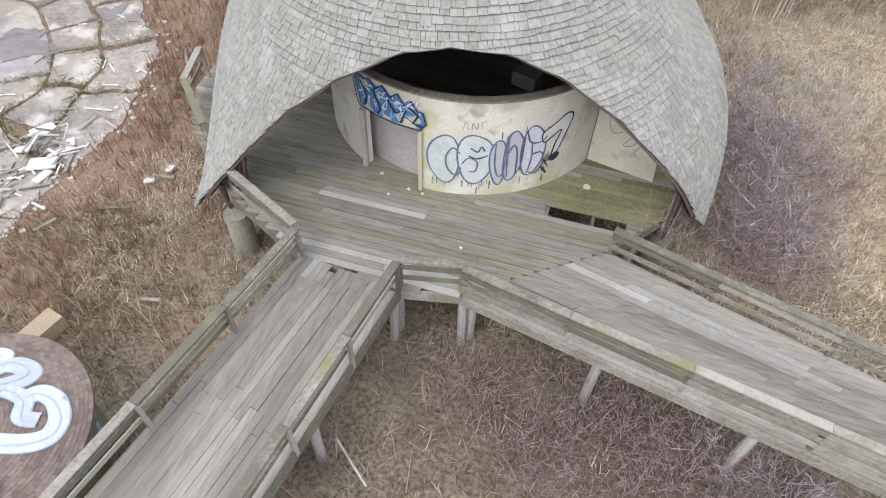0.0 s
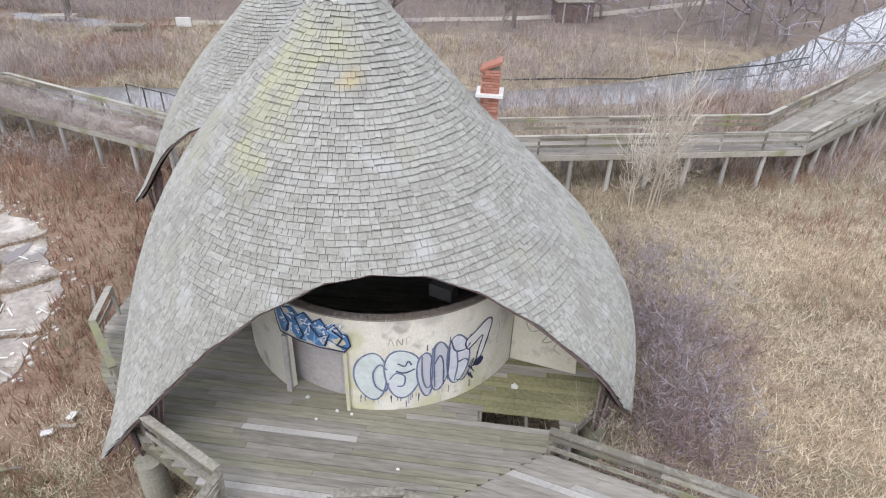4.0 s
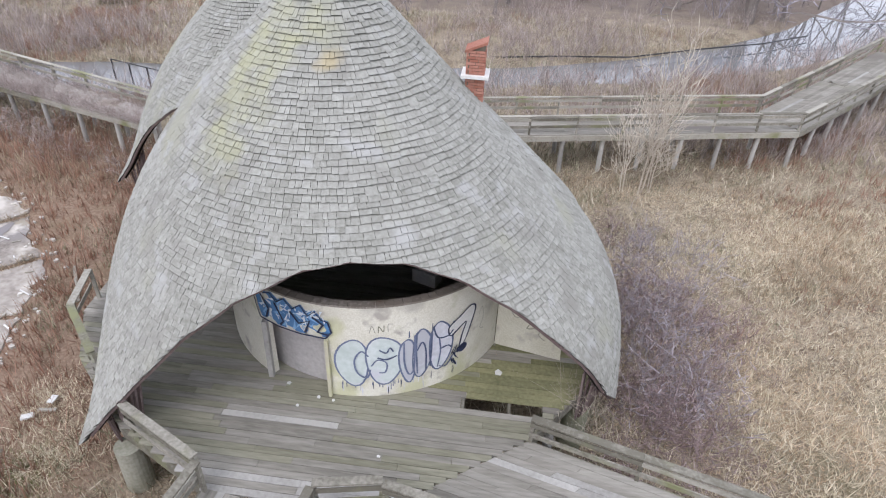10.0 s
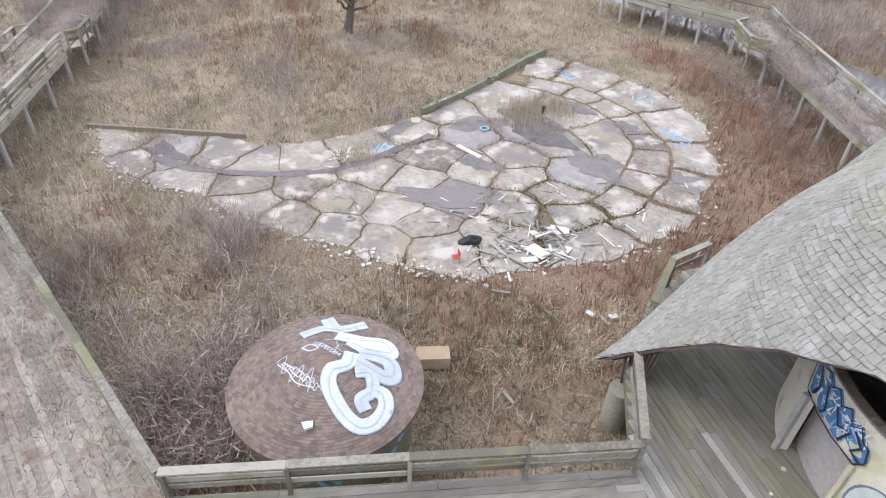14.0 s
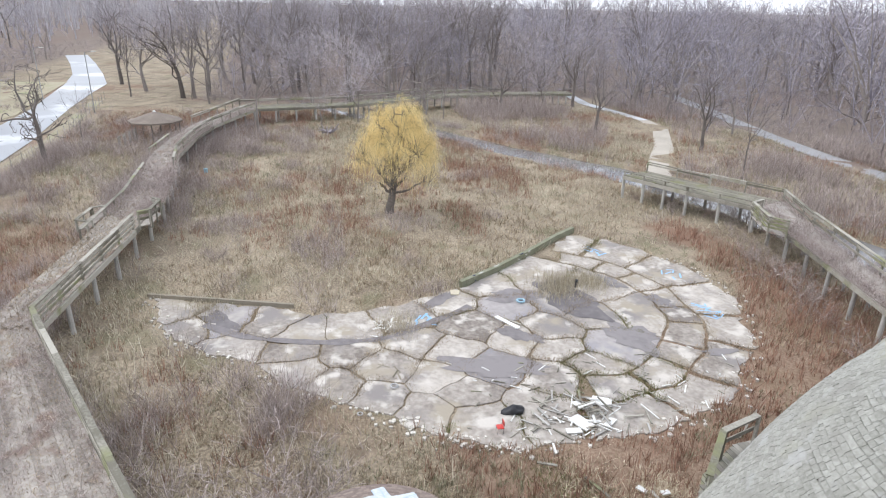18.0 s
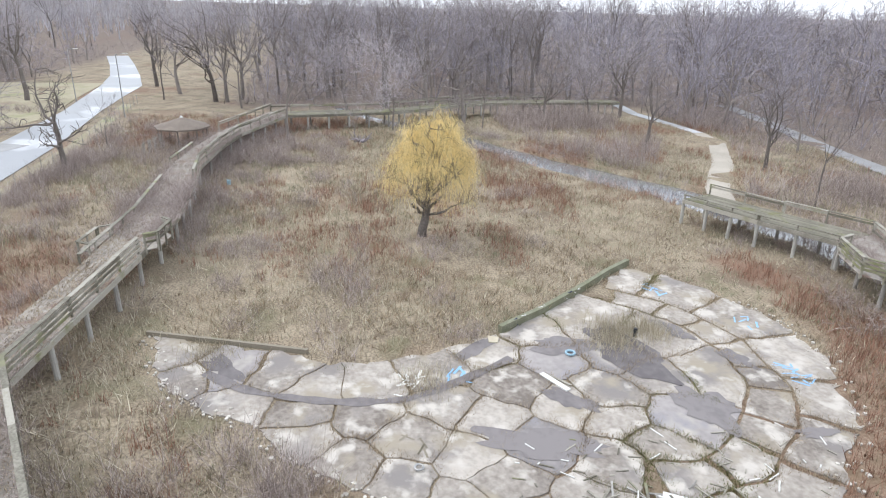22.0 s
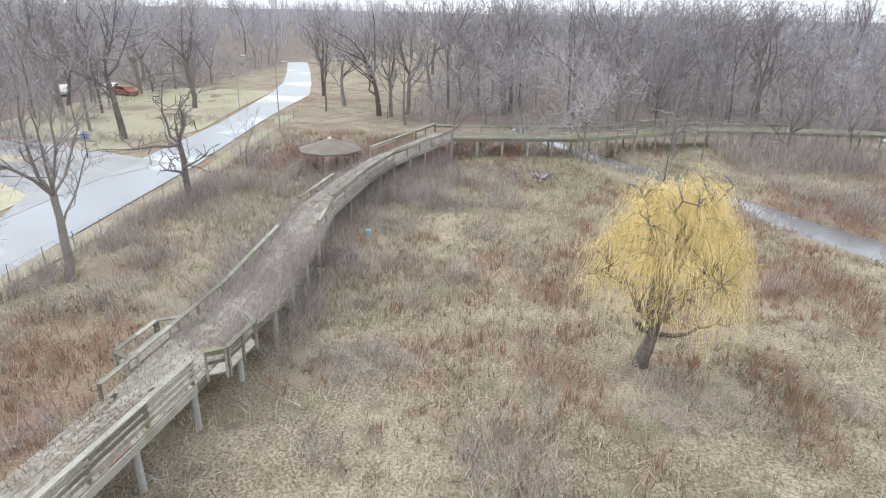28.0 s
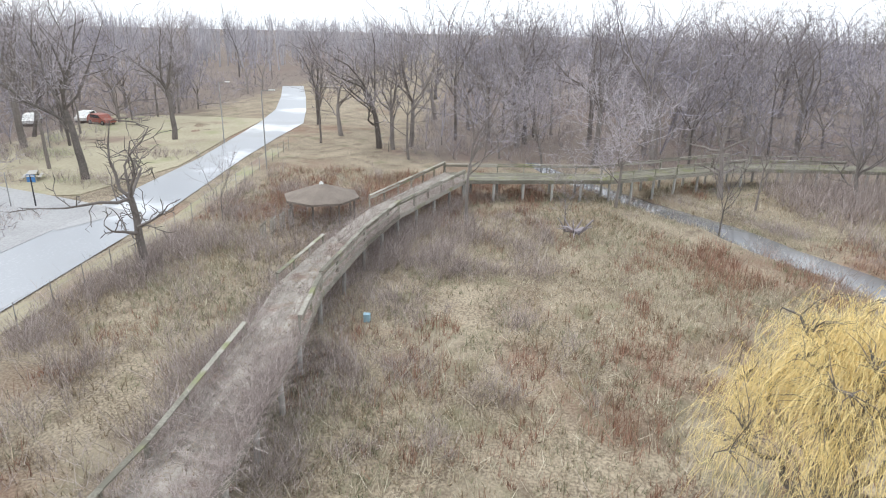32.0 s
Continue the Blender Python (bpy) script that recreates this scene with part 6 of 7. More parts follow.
BARE = "bare grey winter tree standing in dead grass"
for x, y, k, h, nm, label in ((-42.3, -21.6, 0, 9.5, "oak", "bare crooked roadside tree with forked trunk"), (-49.3, -20.8, 0, 14, "oak", "bare spreading roadside tree"), (-64.5, -21.3, 0, 9.4, "stunted", "stunted bare tree with crooked stubby limbs"),
                              (-76, -2.35, 3, 17, "t", "tall thin bare tree by the boardwalk"), (-77.6, 17, 4, 8, "t", BARE), (-83.6, 10.2, 0, 13.6, "pale", "bare tree with a pale feathery crown by the footbridge"), (-101, 5, 1, 14, "pale", "bare tree with a pale feathery crown"), (-89.5, 39, 1, 11.5, "pale", "bare tree with a pale feathery crown"), (-104, 22, 0, 14.5, "pale", "bare tree with a pale feathery crown"), (20.4, 64.0, 0, 19.5, "spread", "big dead oak with bare spreading crown"),
                              (-74.4, -20.8, 1, 6.5, "t", "young bare tree by the road"), (-85.5, -39.0, 0, 20, "oak", BARE), (-108.3, -41.8, 0, 19, "oak", BARE), (-99.4, -55.6, 1, 21, "oak", BARE), (-101.5, -51.4, 2, 21, "t", BARE), (-96.2, -57.1, 0, 20, "t", BARE), (-87.8, 20.4, 0, 9.2, "stunted", "stunted bare tree beside the footbridge"), (-86.6, 31.6, 2, 11, "oak", BARE), (-114.4, 3.5, 1, 17, "oak", BARE), (-132, 32.5, 0, 21, "t", BARE), (-125, 35.5, 1, 22, "oak", BARE), (-110, -23, 3, 17, "t", BARE), (-126, -27.6, 1, 17, "oak", BARE), (-116, -21.7, 2, 16, "oak", BARE), (-107, -13, 1, 15, "oak", BARE), (-89.1, -45.2, 0, 21, "t", BARE),
                              (-75.5, 5.0, 4, 7, "t", BARE), (-32.1, 71.5, 0, 24.5, "gnarled", "big old oak with gnarled bare crown above the woods"), (-43.5, 57, 0, 17, "oak", BARE), (-14.6, 156, 1, 25, "oak", BARE), (12.3, 176, 0, 24, "oak", BARE), (24.3, 174, 1, 25, "oak", BARE), (37.3, 172, 2, 25, "oak", BARE), (-28, 93, 2, 21, "oak", BARE), (-14, 63.7, 2, 6, "oak", BARE), (34, 62, 2, 16, "oak", BARE), (-3, 60.5, 2, 9, "oak", BARE), (-70, 38, 0, 12, "oak", BARE), (-60, 46, 1, 11, "oak", BARE), (-48, 42, 2, 10, "t", BARE), (-84, 22, 0, 10, "t", BARE), (-92, 45, 1, 13, "oak", BARE), (21.6, 39.0, 3, 16.8, "t", "slim bare tree beside the boardwalk")):
    base, models = {"oak": (17.0, OAKS), "t": (19.0, TALLS), "pale": (13.0, PALES), "gnarled": (24.0, [GNARLED]), "spread": (19.5, [SPREAD]), "stunted": (9.2, [STUNTED])}[nm]
    tree("bare_tree", label, "tree", models[k], (x, y, ground_z(x, y) - 0.05), x * 1.7, h / base)
SAP = tree_set("sapling", (M_twigp, M_twigp), seed=91, height=9.0, trunk_r=0.06, clear=0.34, mains=3, angle=(4, 17), gnarl=0.12, kids=(6, 4), sides=(5, 4, 3, 1), twig=0.017, reach=0.66, low=3, stems=2, up=0.2)
for dx, dy, s, r in ((0, 0, 1.0, 0.0), (0.6, 0.3, 0.72, 1.4), (-0.7, 0.2, 0.6, 2.9)):
    tree("sapling", "pale bare multi-stemmed sapling in front of the boardwalk", "sapling", SAP, (5.8 + dx, 28.6 + dy, 0), r, s, "pale saplings")
rng = random.Random(29)
for i in range(25):
    x, y = (rng.uniform(-82, -46), rng.uniform(-66, -41)) if i < 14 else (rng.uniform(-134, -96), rng.uniform(-84, -52))
    tree("bare_tree", "bare park tree south of the road", "tree", OAKS[i % 3] if i % 2 else TALLS[i % 5], (x, y, -0.02), rng.uniform(0, 6.28), rng.uniform(0.55, 0.85) if i < 14 else rng.uniform(0.75, 1.0), "park trees")
rng = random.Random(19)
for i in range(22):
    x, y = rng.uniform(-126, -101), -12 + 2.4 * i + rng.uniform(-1.5, 1.5)
    if creek_dip(x, y) > 2:
        tree("bare_tree", "tall bare tree at the edge of the woods", "tree", OAKS[rng.randrange(2)] if i % 3 == 0 else TALLS[rng.randrange(5)], (x, y, -0.05), rng.uniform(0, 6.28), rng.uniform(0.85, 1.2), "woodland edge trees")
rng = random.Random(9)
placed = 0
while placed < 165:
    x, y = rng.uniform(-250, 130), rng.uniform(-150, 240)
    d = math.hypot(x + 20, y - 15)
    west = x < -101 and y > -14 - 0.1 * (-95 - x)
    north = y > 64 + 0.1 * x and x > -110 and d < 230
    nw = x < -62 and y > 56
    south = x < -60 and y < -46 and rng.random() < 0.35
    if not (west or north or nw or south) or creek_dip(x, y) < 2 or line_gap(x, y, ROAD) < 6 or line_gap(x, y, TRAIL) < 2.5 or line_gap(x, y, BED) < 3:
        continue
    if north and x > 10 and y > 110 and rng.random() < 0.75:
        continue
    if math.hypot(x - 15, y - 80) < 12 or (x > 0 and x < 40 and y < 95 and rng.random() < 0.6):
        continue
    k = rng.random()
    tree("bare_tree", "bare grey woodland tree", "tree", OAKS[rng.randrange(3)] if k < 0.45 else TALLS[rng.randrange(5)], (x, y, -0.05), rng.uniform(0, 6.28), rng.choice((0.75, 0.9, 1.0, 1.1, 1.25)) * rng.uniform(0.92, 1.08) * (1.12 if y > 50 else 1.0), "woodland trees")
    placed += 1


# ---------------------------------------------------------------- grass, weeds and thickets
def scatter(n, box, seed, keep):
    g = np.random.RandomState(seed)
    P = g.uniform((box[0], box[1]), (box[2], box[3]), (n, 2))
    ok = (creek_np(P) > 0.5) & (gap_np(P, TRAIL) > 1.0) & (gap_np(P, BED) > 1.3) & (gap_np(P, ROAD, ROAD_W) > 0.3) & ~in_poly(P, PAD) & ~in_poly(P, SHED)
    P = P[ok]
    return P[keep(P, g)]


SHED = [(-11.1 + 2.3 * math.cos(k * 0.5236), 2.5 + 2.3 * math.sin(k * 0.5236)) for k in range(12)]


def blades(name, label, material, P, h, w, lean, seed, category="grass", base=None):
    """Thin upright leaves, one triangle each, as one mesh."""
    g = np.random.RandomState(seed)
    n = len(P)
    hh = g.uniform(h[0], h[1], n) * (0.75 + 0.25 * wave(P, 0.5, seed))
    a, b = g.uniform(0, 6.283, n), g.uniform(0, 6.283, n)
    z0 = np.full(n, -0.05) if base is None else base
    z0 = np.where(creek_np(P) < 1.6, z0 - 0.3, z0)
    ww = g.uniform(w * 0.6, w * 1.4, n)
    le = np.abs(g.normal(0, lean, n)) * hh
    V = np.zeros((n, 3, 3))
    V[:, 0] = np.c_[P[:, 0] - np.cos(a) * ww / 2, P[:, 1] - np.sin(a) * ww / 2, z0]
    V[:, 1] = np.c_[P[:, 0] + np.cos(a) * ww / 2, P[:, 1] + np.sin(a) * ww / 2, z0]
    V[:, 2] = np.c_[P[:, 0] + np.cos(b) * le, P[:, 1] + np.sin(b) * le, z0 + hh]
    me = bpy.data.meshes.new(name)
    me.vertices.add(3 * n)
    me.vertices.foreach_set("co", V.ravel())
    me.loops.add(3 * n)
    me.loops.foreach_set("vertex_index", np.arange(3 * n, dtype=np.int32))
    me.polygons.add(n)
    me.polygons.foreach_set("loop_start", np.arange(0, 3 * n, 3, dtype=np.int32))
    me.update(calc_edges=True)
    me.materials.append(material)
    return tagged(new(name, me), label, category, kind="stuff")


MEADOW = (-94, -23, 20, 60)
tuft = lambda P, k, seed, s=0.07: np.repeat(P, k, 0) + np.random.RandomState(seed).normal(0, s, (len(P) * k, 2))
P = scatter(85000, MEADOW, 1, lambda P, g: (wave(P, 0.2, 1) + 0.9 * wave(P, 0.75, 2) + g.normal(0, 0.45, len(P)) > -0.25) & (rust_amount(P) + g.normal(0, 0.4, len(P)) < 0.9 + 0.8 * (P[:, 0] > 3)))
blades("straw_grass", "pale straw-coloured dead grass over the meadow", M_straw, tuft(P, 4, 1), (0.25, 0.75), 0.038, 0.7, 2)
P = scatter(68000, MEADOW, 3, lambda P, g: wave(P, 0.23, 8) + 0.9 * wave(P, 0.9, 12) + g.normal(0, 0.45, len(P)) - 0.9 * (P[:, 0] > 3) * (P[:, 1] < 29) > -0.1)
blades("dead_grass", "brown matted dead grass over the meadow", M_dead, tuft(P, 4, 2), (0.25, 0.8), 0.04, 0.8, 4)
P = scatter(70000, MEADOW, 5, lambda P, g: rust_amount(P) + 0.5 * wave(P, 0.8, 33) + g.normal(0, 0.25, len(P)) > 0.6)
blades("russet_weeds", "russet standing dead weeds in patches", M_russet, tuft(P, 6, 3, 0.09), (0.4, 1.15), 0.032, 0.4, 6, "weeds")
P = scatter(54000, MEADOW, 7, lambda P, g: wave(P, 0.3, 21) + 0.6 * wave(P, 0.9, 22) + g.normal(0, 0.3, len(P)) > 0.2)
blades("green_grass", "grey-green grass tufts over the meadow", M_greygreen, tuft(P, 6, 4), (0.2, 0.55), 0.034, 0.6, 8)
P = scatter(22000, (-24, -10, 14, 30), 9, lambda P, g: ~in_poly(P, DECK) & (g.uniform(size=len(P)) > 0.75 * np.exp(-(np.hypot(P[:, 0] + 1.5, P[:, 1] - 6) / 3.2) ** 2)) & ((P[:, 0] < 3) | (P[:, 1] < 6)) & (wave(P, 0.5, 4) + g.normal(0, 0.6, len(P)) > -0.1))
blades("tangled_grass", "tangled brown and straw grass near the hut", M_dead, tuft(P, 5, 5), (0.2, 0.7), 0.022, 0.8, 10)
P = scatter(18000, (2, 9, 24, 29), 14, lambda P, g: ~in_poly(P, DECK) & (wave(P, 0.4, 17) + 0.5 + g.normal(0, 0.5, len(P)) > 0))
blades("pale_straw", "pale flattened straw grass beside the ramp", M_pale, tuft(P, 5, 6), (0.15, 0.45), 0.034, 1.0, 15)
g_ = np.random.RandomState(95)
P = np.concatenate([np.array(c) + g_.normal(0, s, (n, 2)) for c, s, n in (((-13.0, 9.4), 0.7, 1600), ((-0.6, 9.8), 0.7, 700), ((-9.9, 5.4), 0.5, 900), ((-14.9, 9.0), 0.6, 900), ((-10.6, 8.0), 0.6, 500), ((-12.0, 6.8), 0.6, 500))])
P = P[~in_poly(P, DECK) & ~in_poly(P, SHED)]
Q = np.concatenate([np.array(c) + g_.normal(0, d, (n, 2)) for c, d, n in (((-12.2, 10.9), 0.6, 1500), ((-13.4, 12.4), 0.6, 1200), ((-12.6, 8.6), 0.8, 1200), ((-14.4, 10.0), 0.7, 900))])
blades("straw_tuft", "pale flattened straw beside the hut", M_pale, Q[~in_poly(Q, DECK)], (0.12, 0.4), 0.026, 1.2, 118)
blades("mossy_grass", "fresh green grass and moss tufts below the ramps", M_green, P, (0.08, 0.28), 0.028, 0.7, 96)
J = np.array(JOINTS)
g_ = np.random.RandomState(4)
J = J[g_.randint(0, len(J), 40000)] + g_.normal(0, 0.14, (40000, 2))
J = J[in_poly(J, PAD)]
blades("joint_weeds", "straw and green weeds growing in the concrete joints", M_dead, J, (0.14, 0.34), 0.03, 0.7, 11, "weeds")
J2 = J[wave(J, 0.5, 3) > 0.5]
blades("joint_grass", "greenish grass in the concrete joints", M_green, J2, (0.14, 0.3), 0.03, 0.6, 12, "weeds")
T = np.array([(-29.8, 15.6), (-26.5, 5.6), (-30.2, -3.4), (-29.4, 17.2), (-28.6, 15.0)])
T = np.repeat(T, 1000, 0) + g_.normal(0, 0.65, (5000, 2)) * (1, 1)
blades("straw_tuft", "dense straw tufts growing through the pad", M_straw, T, (0.3, 0.8), 0.025, 0.35, 13)


def thicket(name, label, P, material, h, seed, sticks=16, w=0.012, spread=0.55, base=0.0):
    """Bare shrubs, each a spray of thin stems."""
    g = np.random.RandomState(seed)
    Q = np.repeat(P, sticks, 0)
    n = len(Q)
    hh = np.repeat(g.uniform(h[0], h[1], len(P)), sticks) * g.uniform(0.4, 1.0, n)
    a = g.uniform(0, 6.283, n)
    r = np.abs(g.normal(0, spread, n)) * hh
    ca = g.uniform(0, 6.283, n)
    s = np.c_[np.cos(ca), np.sin(ca), np.zeros(n)] * w / 2
    st = np.c_[Q + g.normal(0, 0.12, (n, 2)), np.zeros(n)]
    t = g.choice([0.0, 0.3, 0.55], n)[:, None]
    en = np.c_[Q[:, 0] + np.cos(a) * r, Q[:, 1] + np.sin(a) * r, hh]
    st = np.where(t > 0, st * (1 - t) + en * t + g.normal(0, 0.06, (n, 3)), st)
    en = np.where(t > 0, st + (en - st) + np.c_[g.normal(0, 0.3, (n, 2)), g.normal(0, 0.15, n)] * hh[:, None] * 0.6, en)
    V = np.stack([st - s, st + s, en], 1)
    V[:, :, 2] += base
    me = bpy.data.meshes.new(name)
    me.vertices.add(3 * n)
    me.vertices.foreach_set("co", V.ravel())
    me.loops.add(3 * n)
    me.loops.foreach_set("vertex_index", np.arange(3 * n, dtype=np.int32))
    me.polygons.add(n)
    me.polygons.foreach_set("loop_start", np.arange(0, 3 * n, 3, dtype=np.int32))
    me.update(calc_edges=True)
    me.materials.append(material)
    return tagged(new(name, me), label, "thicket", kind="stuff")


def many(name, label, P, material, sizes, seed, models, north=1.0, category="woods"):
    """Many far bare trees as one mesh."""
    g = np.random.RandomState(seed)
    tri, kind_of = [], []
    for wood, twigs in models:
        v = np.array(wood.v + twigs.v)
        o = len(wood.v)
        fs = wood.f + [tuple(i + o for i in f) for f in twigs.f]
        kind_of.append(np.array([int(f[0] < o) for f in fs for k in range(1, len(f) - 1)], np.int32))
        tri.append(v[np.array([t for f in fs for k in range(1, len(f) - 1) for t in (f[0], f[k], f[k + 1])])])
    out, slots = [], []
    for i, (x, y) in enumerate(P):
        k = g.randint(len(tri))
        v = tri[k]
        slots.append(kind_of[k])
        s, a = g.uniform(*sizes) * (0.85 + 0.3 * math.sin(x * 0.11) * math.sin(y * 0.13)) * (north if y > 62 and x < 40 else 1), g.uniform(0, 6.283)
        w = s * g.uniform(0.85, 1.25)
        c, d = math.cos(a) * w, math.sin(a) * w
        out.append(np.c_[v[:, 0] * c - v[:, 1] * d + x, v[:, 0] * d + v[:, 1] * c + y, v[:, 2] * s])
    V = np.concatenate(out)
    n = len(V) // 3
    me = bpy.data.meshes.new(name)
    me.vertices.add(3 * n)
    me.vertices.foreach_set("co", V.ravel())
    me.loops.add(3 * n)
    me.loops.foreach_set("vertex_index", np.arange(3 * n, dtype=np.int32))
    me.polygons.add(n)
    me.polygons.foreach_set("loop_start", np.arange(0, 3 * n, 3, dtype=np.int32))
    me.update(calc_edges=True)
    me.materials.append(material)
    me.materials.append(M_bark)
    me.polygons.foreach_set("material_index", np.concatenate(slots))
    return tagged(new(name, me), label, category, kind="stuff")


SOUTHLINE = [(-24, -11), (-36, -10.6), (-47, -10.2), (-58, -10.6), (-72, -9), (-82, -6)]
P = scatter(26000, (-96, -23, -6, 4), 20, lambda P, g: (~in_poly(P, DECK)) & (np.exp(-gap_np(P, SOUTHLINE) / 2.5) + 0.5 * wave(P, 0.2, 9) + g.normal(0, 0.2, len(P)) + 0.25 * (P[:, 1] < -11) + 0.4 * wave(P, 0.8, 44) > 0.55))
thicket("thicket", "brown bare thicket along and over the boardwalk", P, M_thicket, (0.7, 2.1), 21, 20, 0.02, 0.7)
g_ = np.random.RandomState(77)
P = np.array([lerp(lerp(NORTH[i], NORTH[i + 1], t), lerp(SOUTH[i], SOUTH[i + 1], t), u) for i, t, u in zip(g_.choice([0, 1, 1, 2, 2, 2, 3, 3, 4, 5, 6], 3000), g_.uniform(0, 1, 3000), np.where(g_.uniform(size=3000) < 0.8, g_.beta(0.4, 1.8, 3000), g_.beta(3.0, 0.3, 3000)))])
P = P[wave(P, 0.35, 78) + g_.normal(0, 0.3, len(P)) + 0.5 * (P[:, 0] < -40) > -0.1]
thicket("thicket", "dead brush fallen over the boardwalk planks", P, M_thicket, (0.2, 0.9), 79, 14, 0.016, 1.5, Zw)
P = np.array([lerp(lerp((-7.0, -3.9), (-26.3, -12.0), t), lerp((-8.5, -1.1), (-25.8, -9.75), t), u) for t, u in zip(g_.uniform(0, 1, 900), np.where(g_.uniform(size=900) < 0.75, g_.beta(0.3, 0.3, 900), g_.uniform(size=900)))])
thicket("thicket", "dead brush and litter along the edges of the planks", P[wave(P, 0.4, 90) > -0.1], M_thicket, (0.15, 0.6), 91, 16, 0.013, 1.5, 2.1)
P = np.array([lerp(lerp(NORTH[i], NORTH[i + 1], t), lerp(SOUTH[i], SOUTH[i + 1], t), u) for i, t, u in zip(g_.choice([0, 0, 0, 0, 1, 1, 2, 2, 3, 4], 9000), g_.uniform(0, 1, 9000), np.where(g_.uniform(size=9000) < 0.6, g_.beta(0.7, 0.7, 9000), g_.uniform(0, 1, 9000)))])
P = P[wave(P, 0.8, 113) + g_.normal(0, 0.4, len(P)) > -0.3]
blades("deck_litter", "brown dead leaves and stalks strewn over the planks", M_dead, P, (0.05, 0.22), 0.028, 1.6, 114, "litter", np.full(len(P), Zw))
T = g_.uniform(0, 1, 5000)
P = np.array([lerp(lerp((-7.0, -3.9), (-26.3, -12.0), t), lerp((-8.5, -1.1), (-25.8, -9.75), t), u) for t, u in zip(T, g_.beta(0.7, 0.7, 5000))])
blades("deck_litter", "brown leaves and stalks strewn over the sloping planks", M_dead, P, (0.05, 0.2), 0.026, 1.6, 116, "litter", Zr - 0.4 * T)
P = np.array([lerp(lerp(a, b, t), lerp(c, d, t), u) for (a, b, c, d), t, u in zip([(((-36.2, 36.0), (-30.8, 33.6), (-35.4, 32.9), (-30.2, 31.2)), ((-30.8, 33.6), (-25.6, 31.7), (-30.2, 31.2), (-25.2, 29.6)), ((-25.6, 31.7), (-18.4, 29.1), (-25.2, 29.6), (-17.7, 27.2)))[k % 3] for k in range(1100)], g_.uniform(0, 1, 1100), np.where(g_.uniform(size=1100) < 0.7, g_.beta(2.6, 0.5, 1100), g_.beta(0.3, 2.5, 1100)))])
thicket("thicket", "dead brush and litter along the edges of the pale walk", P, M_thicket, (0.2, 0.8), 112, 14, 0.016, 1.4, 2.0)
P = scatter(5000, (-100, -66, -46, -34), 92, lambda P, g: wave(P, 0.25, 93) + g.normal(0, 0.3, len(P)) > 0.55)
thicket("thicket", "brown scrub scattered over the park lawn", P, M_thicket, (0.5, 1.6), 94, 14, 0.025, 0.7)
rim = lambda P: np.minimum(gap_np(P, [(x, y + 0.7) for x, y in NORTH[1:]]), gap_np(P, [(x, y - 0.7) for x, y in SOUTH[1:]]))
P = scatter(4200, (-82, -13, -42, -3), 80, lambda P, g: (rim(P) < 0.75) & (wave(P, 0.3, 81) + g.normal(0, 0.4, len(P)) > -0.2))
thicket("thicket", "purplish brush growing up beside the boardwalk", P, M_thicket, (0.8, 2.3), 82, 16, 0.016, 0.7)
P = scatter(15000, (-92, 4, -22, 44), 83, lambda P, g: (creek_np(P) > 0.5) & (creek_np(P) < 2.2) & (wave(P, 0.5, 84) + g.normal(0, 0.4, len(P)) > 0.25))
thicket("thicket", "brown brush hanging over the creek banks", P, M_thicket, (0.4, 1.5), 85, 14, 0.018, 0.9)
g_ = np.random.RandomState(86)
P = np.array([(-14.8, -0.6), (-14.2, -2.2), (-13.4, -1.4), (-13.3, 0.2), (-12.8, -2.0), (-12.4, -0.7), (-11.6, -1.4), (-11.0, -0.5), (-10.2, -0.9), (-9.6, -0.2), (-12.7, 0.4), (-11.8, -0.2), (-14.0, 0.9), (-13.6, 1.6)])
many("shrubs", "pinkish bare shrubs crowding the round shed", np.repeat(P, 2, 0) + g_.normal(0, 0.3, (28, 2)), M_thicket, (2.3, 3.6), 87, SHRUB, 1.0, "shrubs")
P = np.array([(-75.6 + 3.6 * math.cos(k * 0.45), -13.4 + 3.2 * math.sin(k * 0.45)) for k in range(14)])
many("shrubs", "brown brush growing round the gazebo", np.repeat(P, 2, 0) + g_.normal(0, 0.5, (28, 2)), M_thicket, (1.0, 2.0), 117, SHRUB, 1.0, "shrubs")
P = np.concatenate([np.array(c) + g_.normal(0, d, (n, 2)) for c, d, n in (((4.6, 14.2), 0.9, 24), ((5.0, 17.2), 1.1, 24), ((4.6, 21.0), 0.9, 10), ((4.6, 24.5), 0.9, 8), ((3.4, 11.4), 0.7, 8), ((5.8, 15.6), 1.2, 16), ((6.2, 19.0), 1.2, 12), ((-2.6, 7.9), 0.7, 10), ((1.2, 8.0), 1.0, 14), ((3.6, 7.4), 0.9, 12), ((-4.5, 5.2), 0.4, 5), ((5.6, 6.6), 0.9, 8), ((-0.8, 6.6), 0.9, 8), ((1.5, 7.0), 1.1, 16), ((4.0, 6.2), 1.0, 12))])
P = P[~in_poly(P, DECK)]
many("shrubs", "tangled grey-pink brush beside the hut and under the ramps", P, M_pinkbrush, (0.8, 2.1), 88, SHRUB, 1.0, "shrubs")
g_ = np.random.RandomState(131)
P = np.concatenate([np.array(c) + g_.normal(0, d, (n, 2)) for c, d, n in (((5.0, 15.6), 0.8, 7), ((5.4, 18.6), 0.9, 9), ((5.2, 22.5), 0.9, 6), ((5.0, 7.6), 0.6, 5))])
P = P[~in_poly(P, DECK)]
many("shrubs", "tall pale bare brush beside the shingled hut", P, M_twigl, (1.7, 2.7), 132, SHRUB, 1.0, "shrubs")
g_ = np.random.RandomState(89)
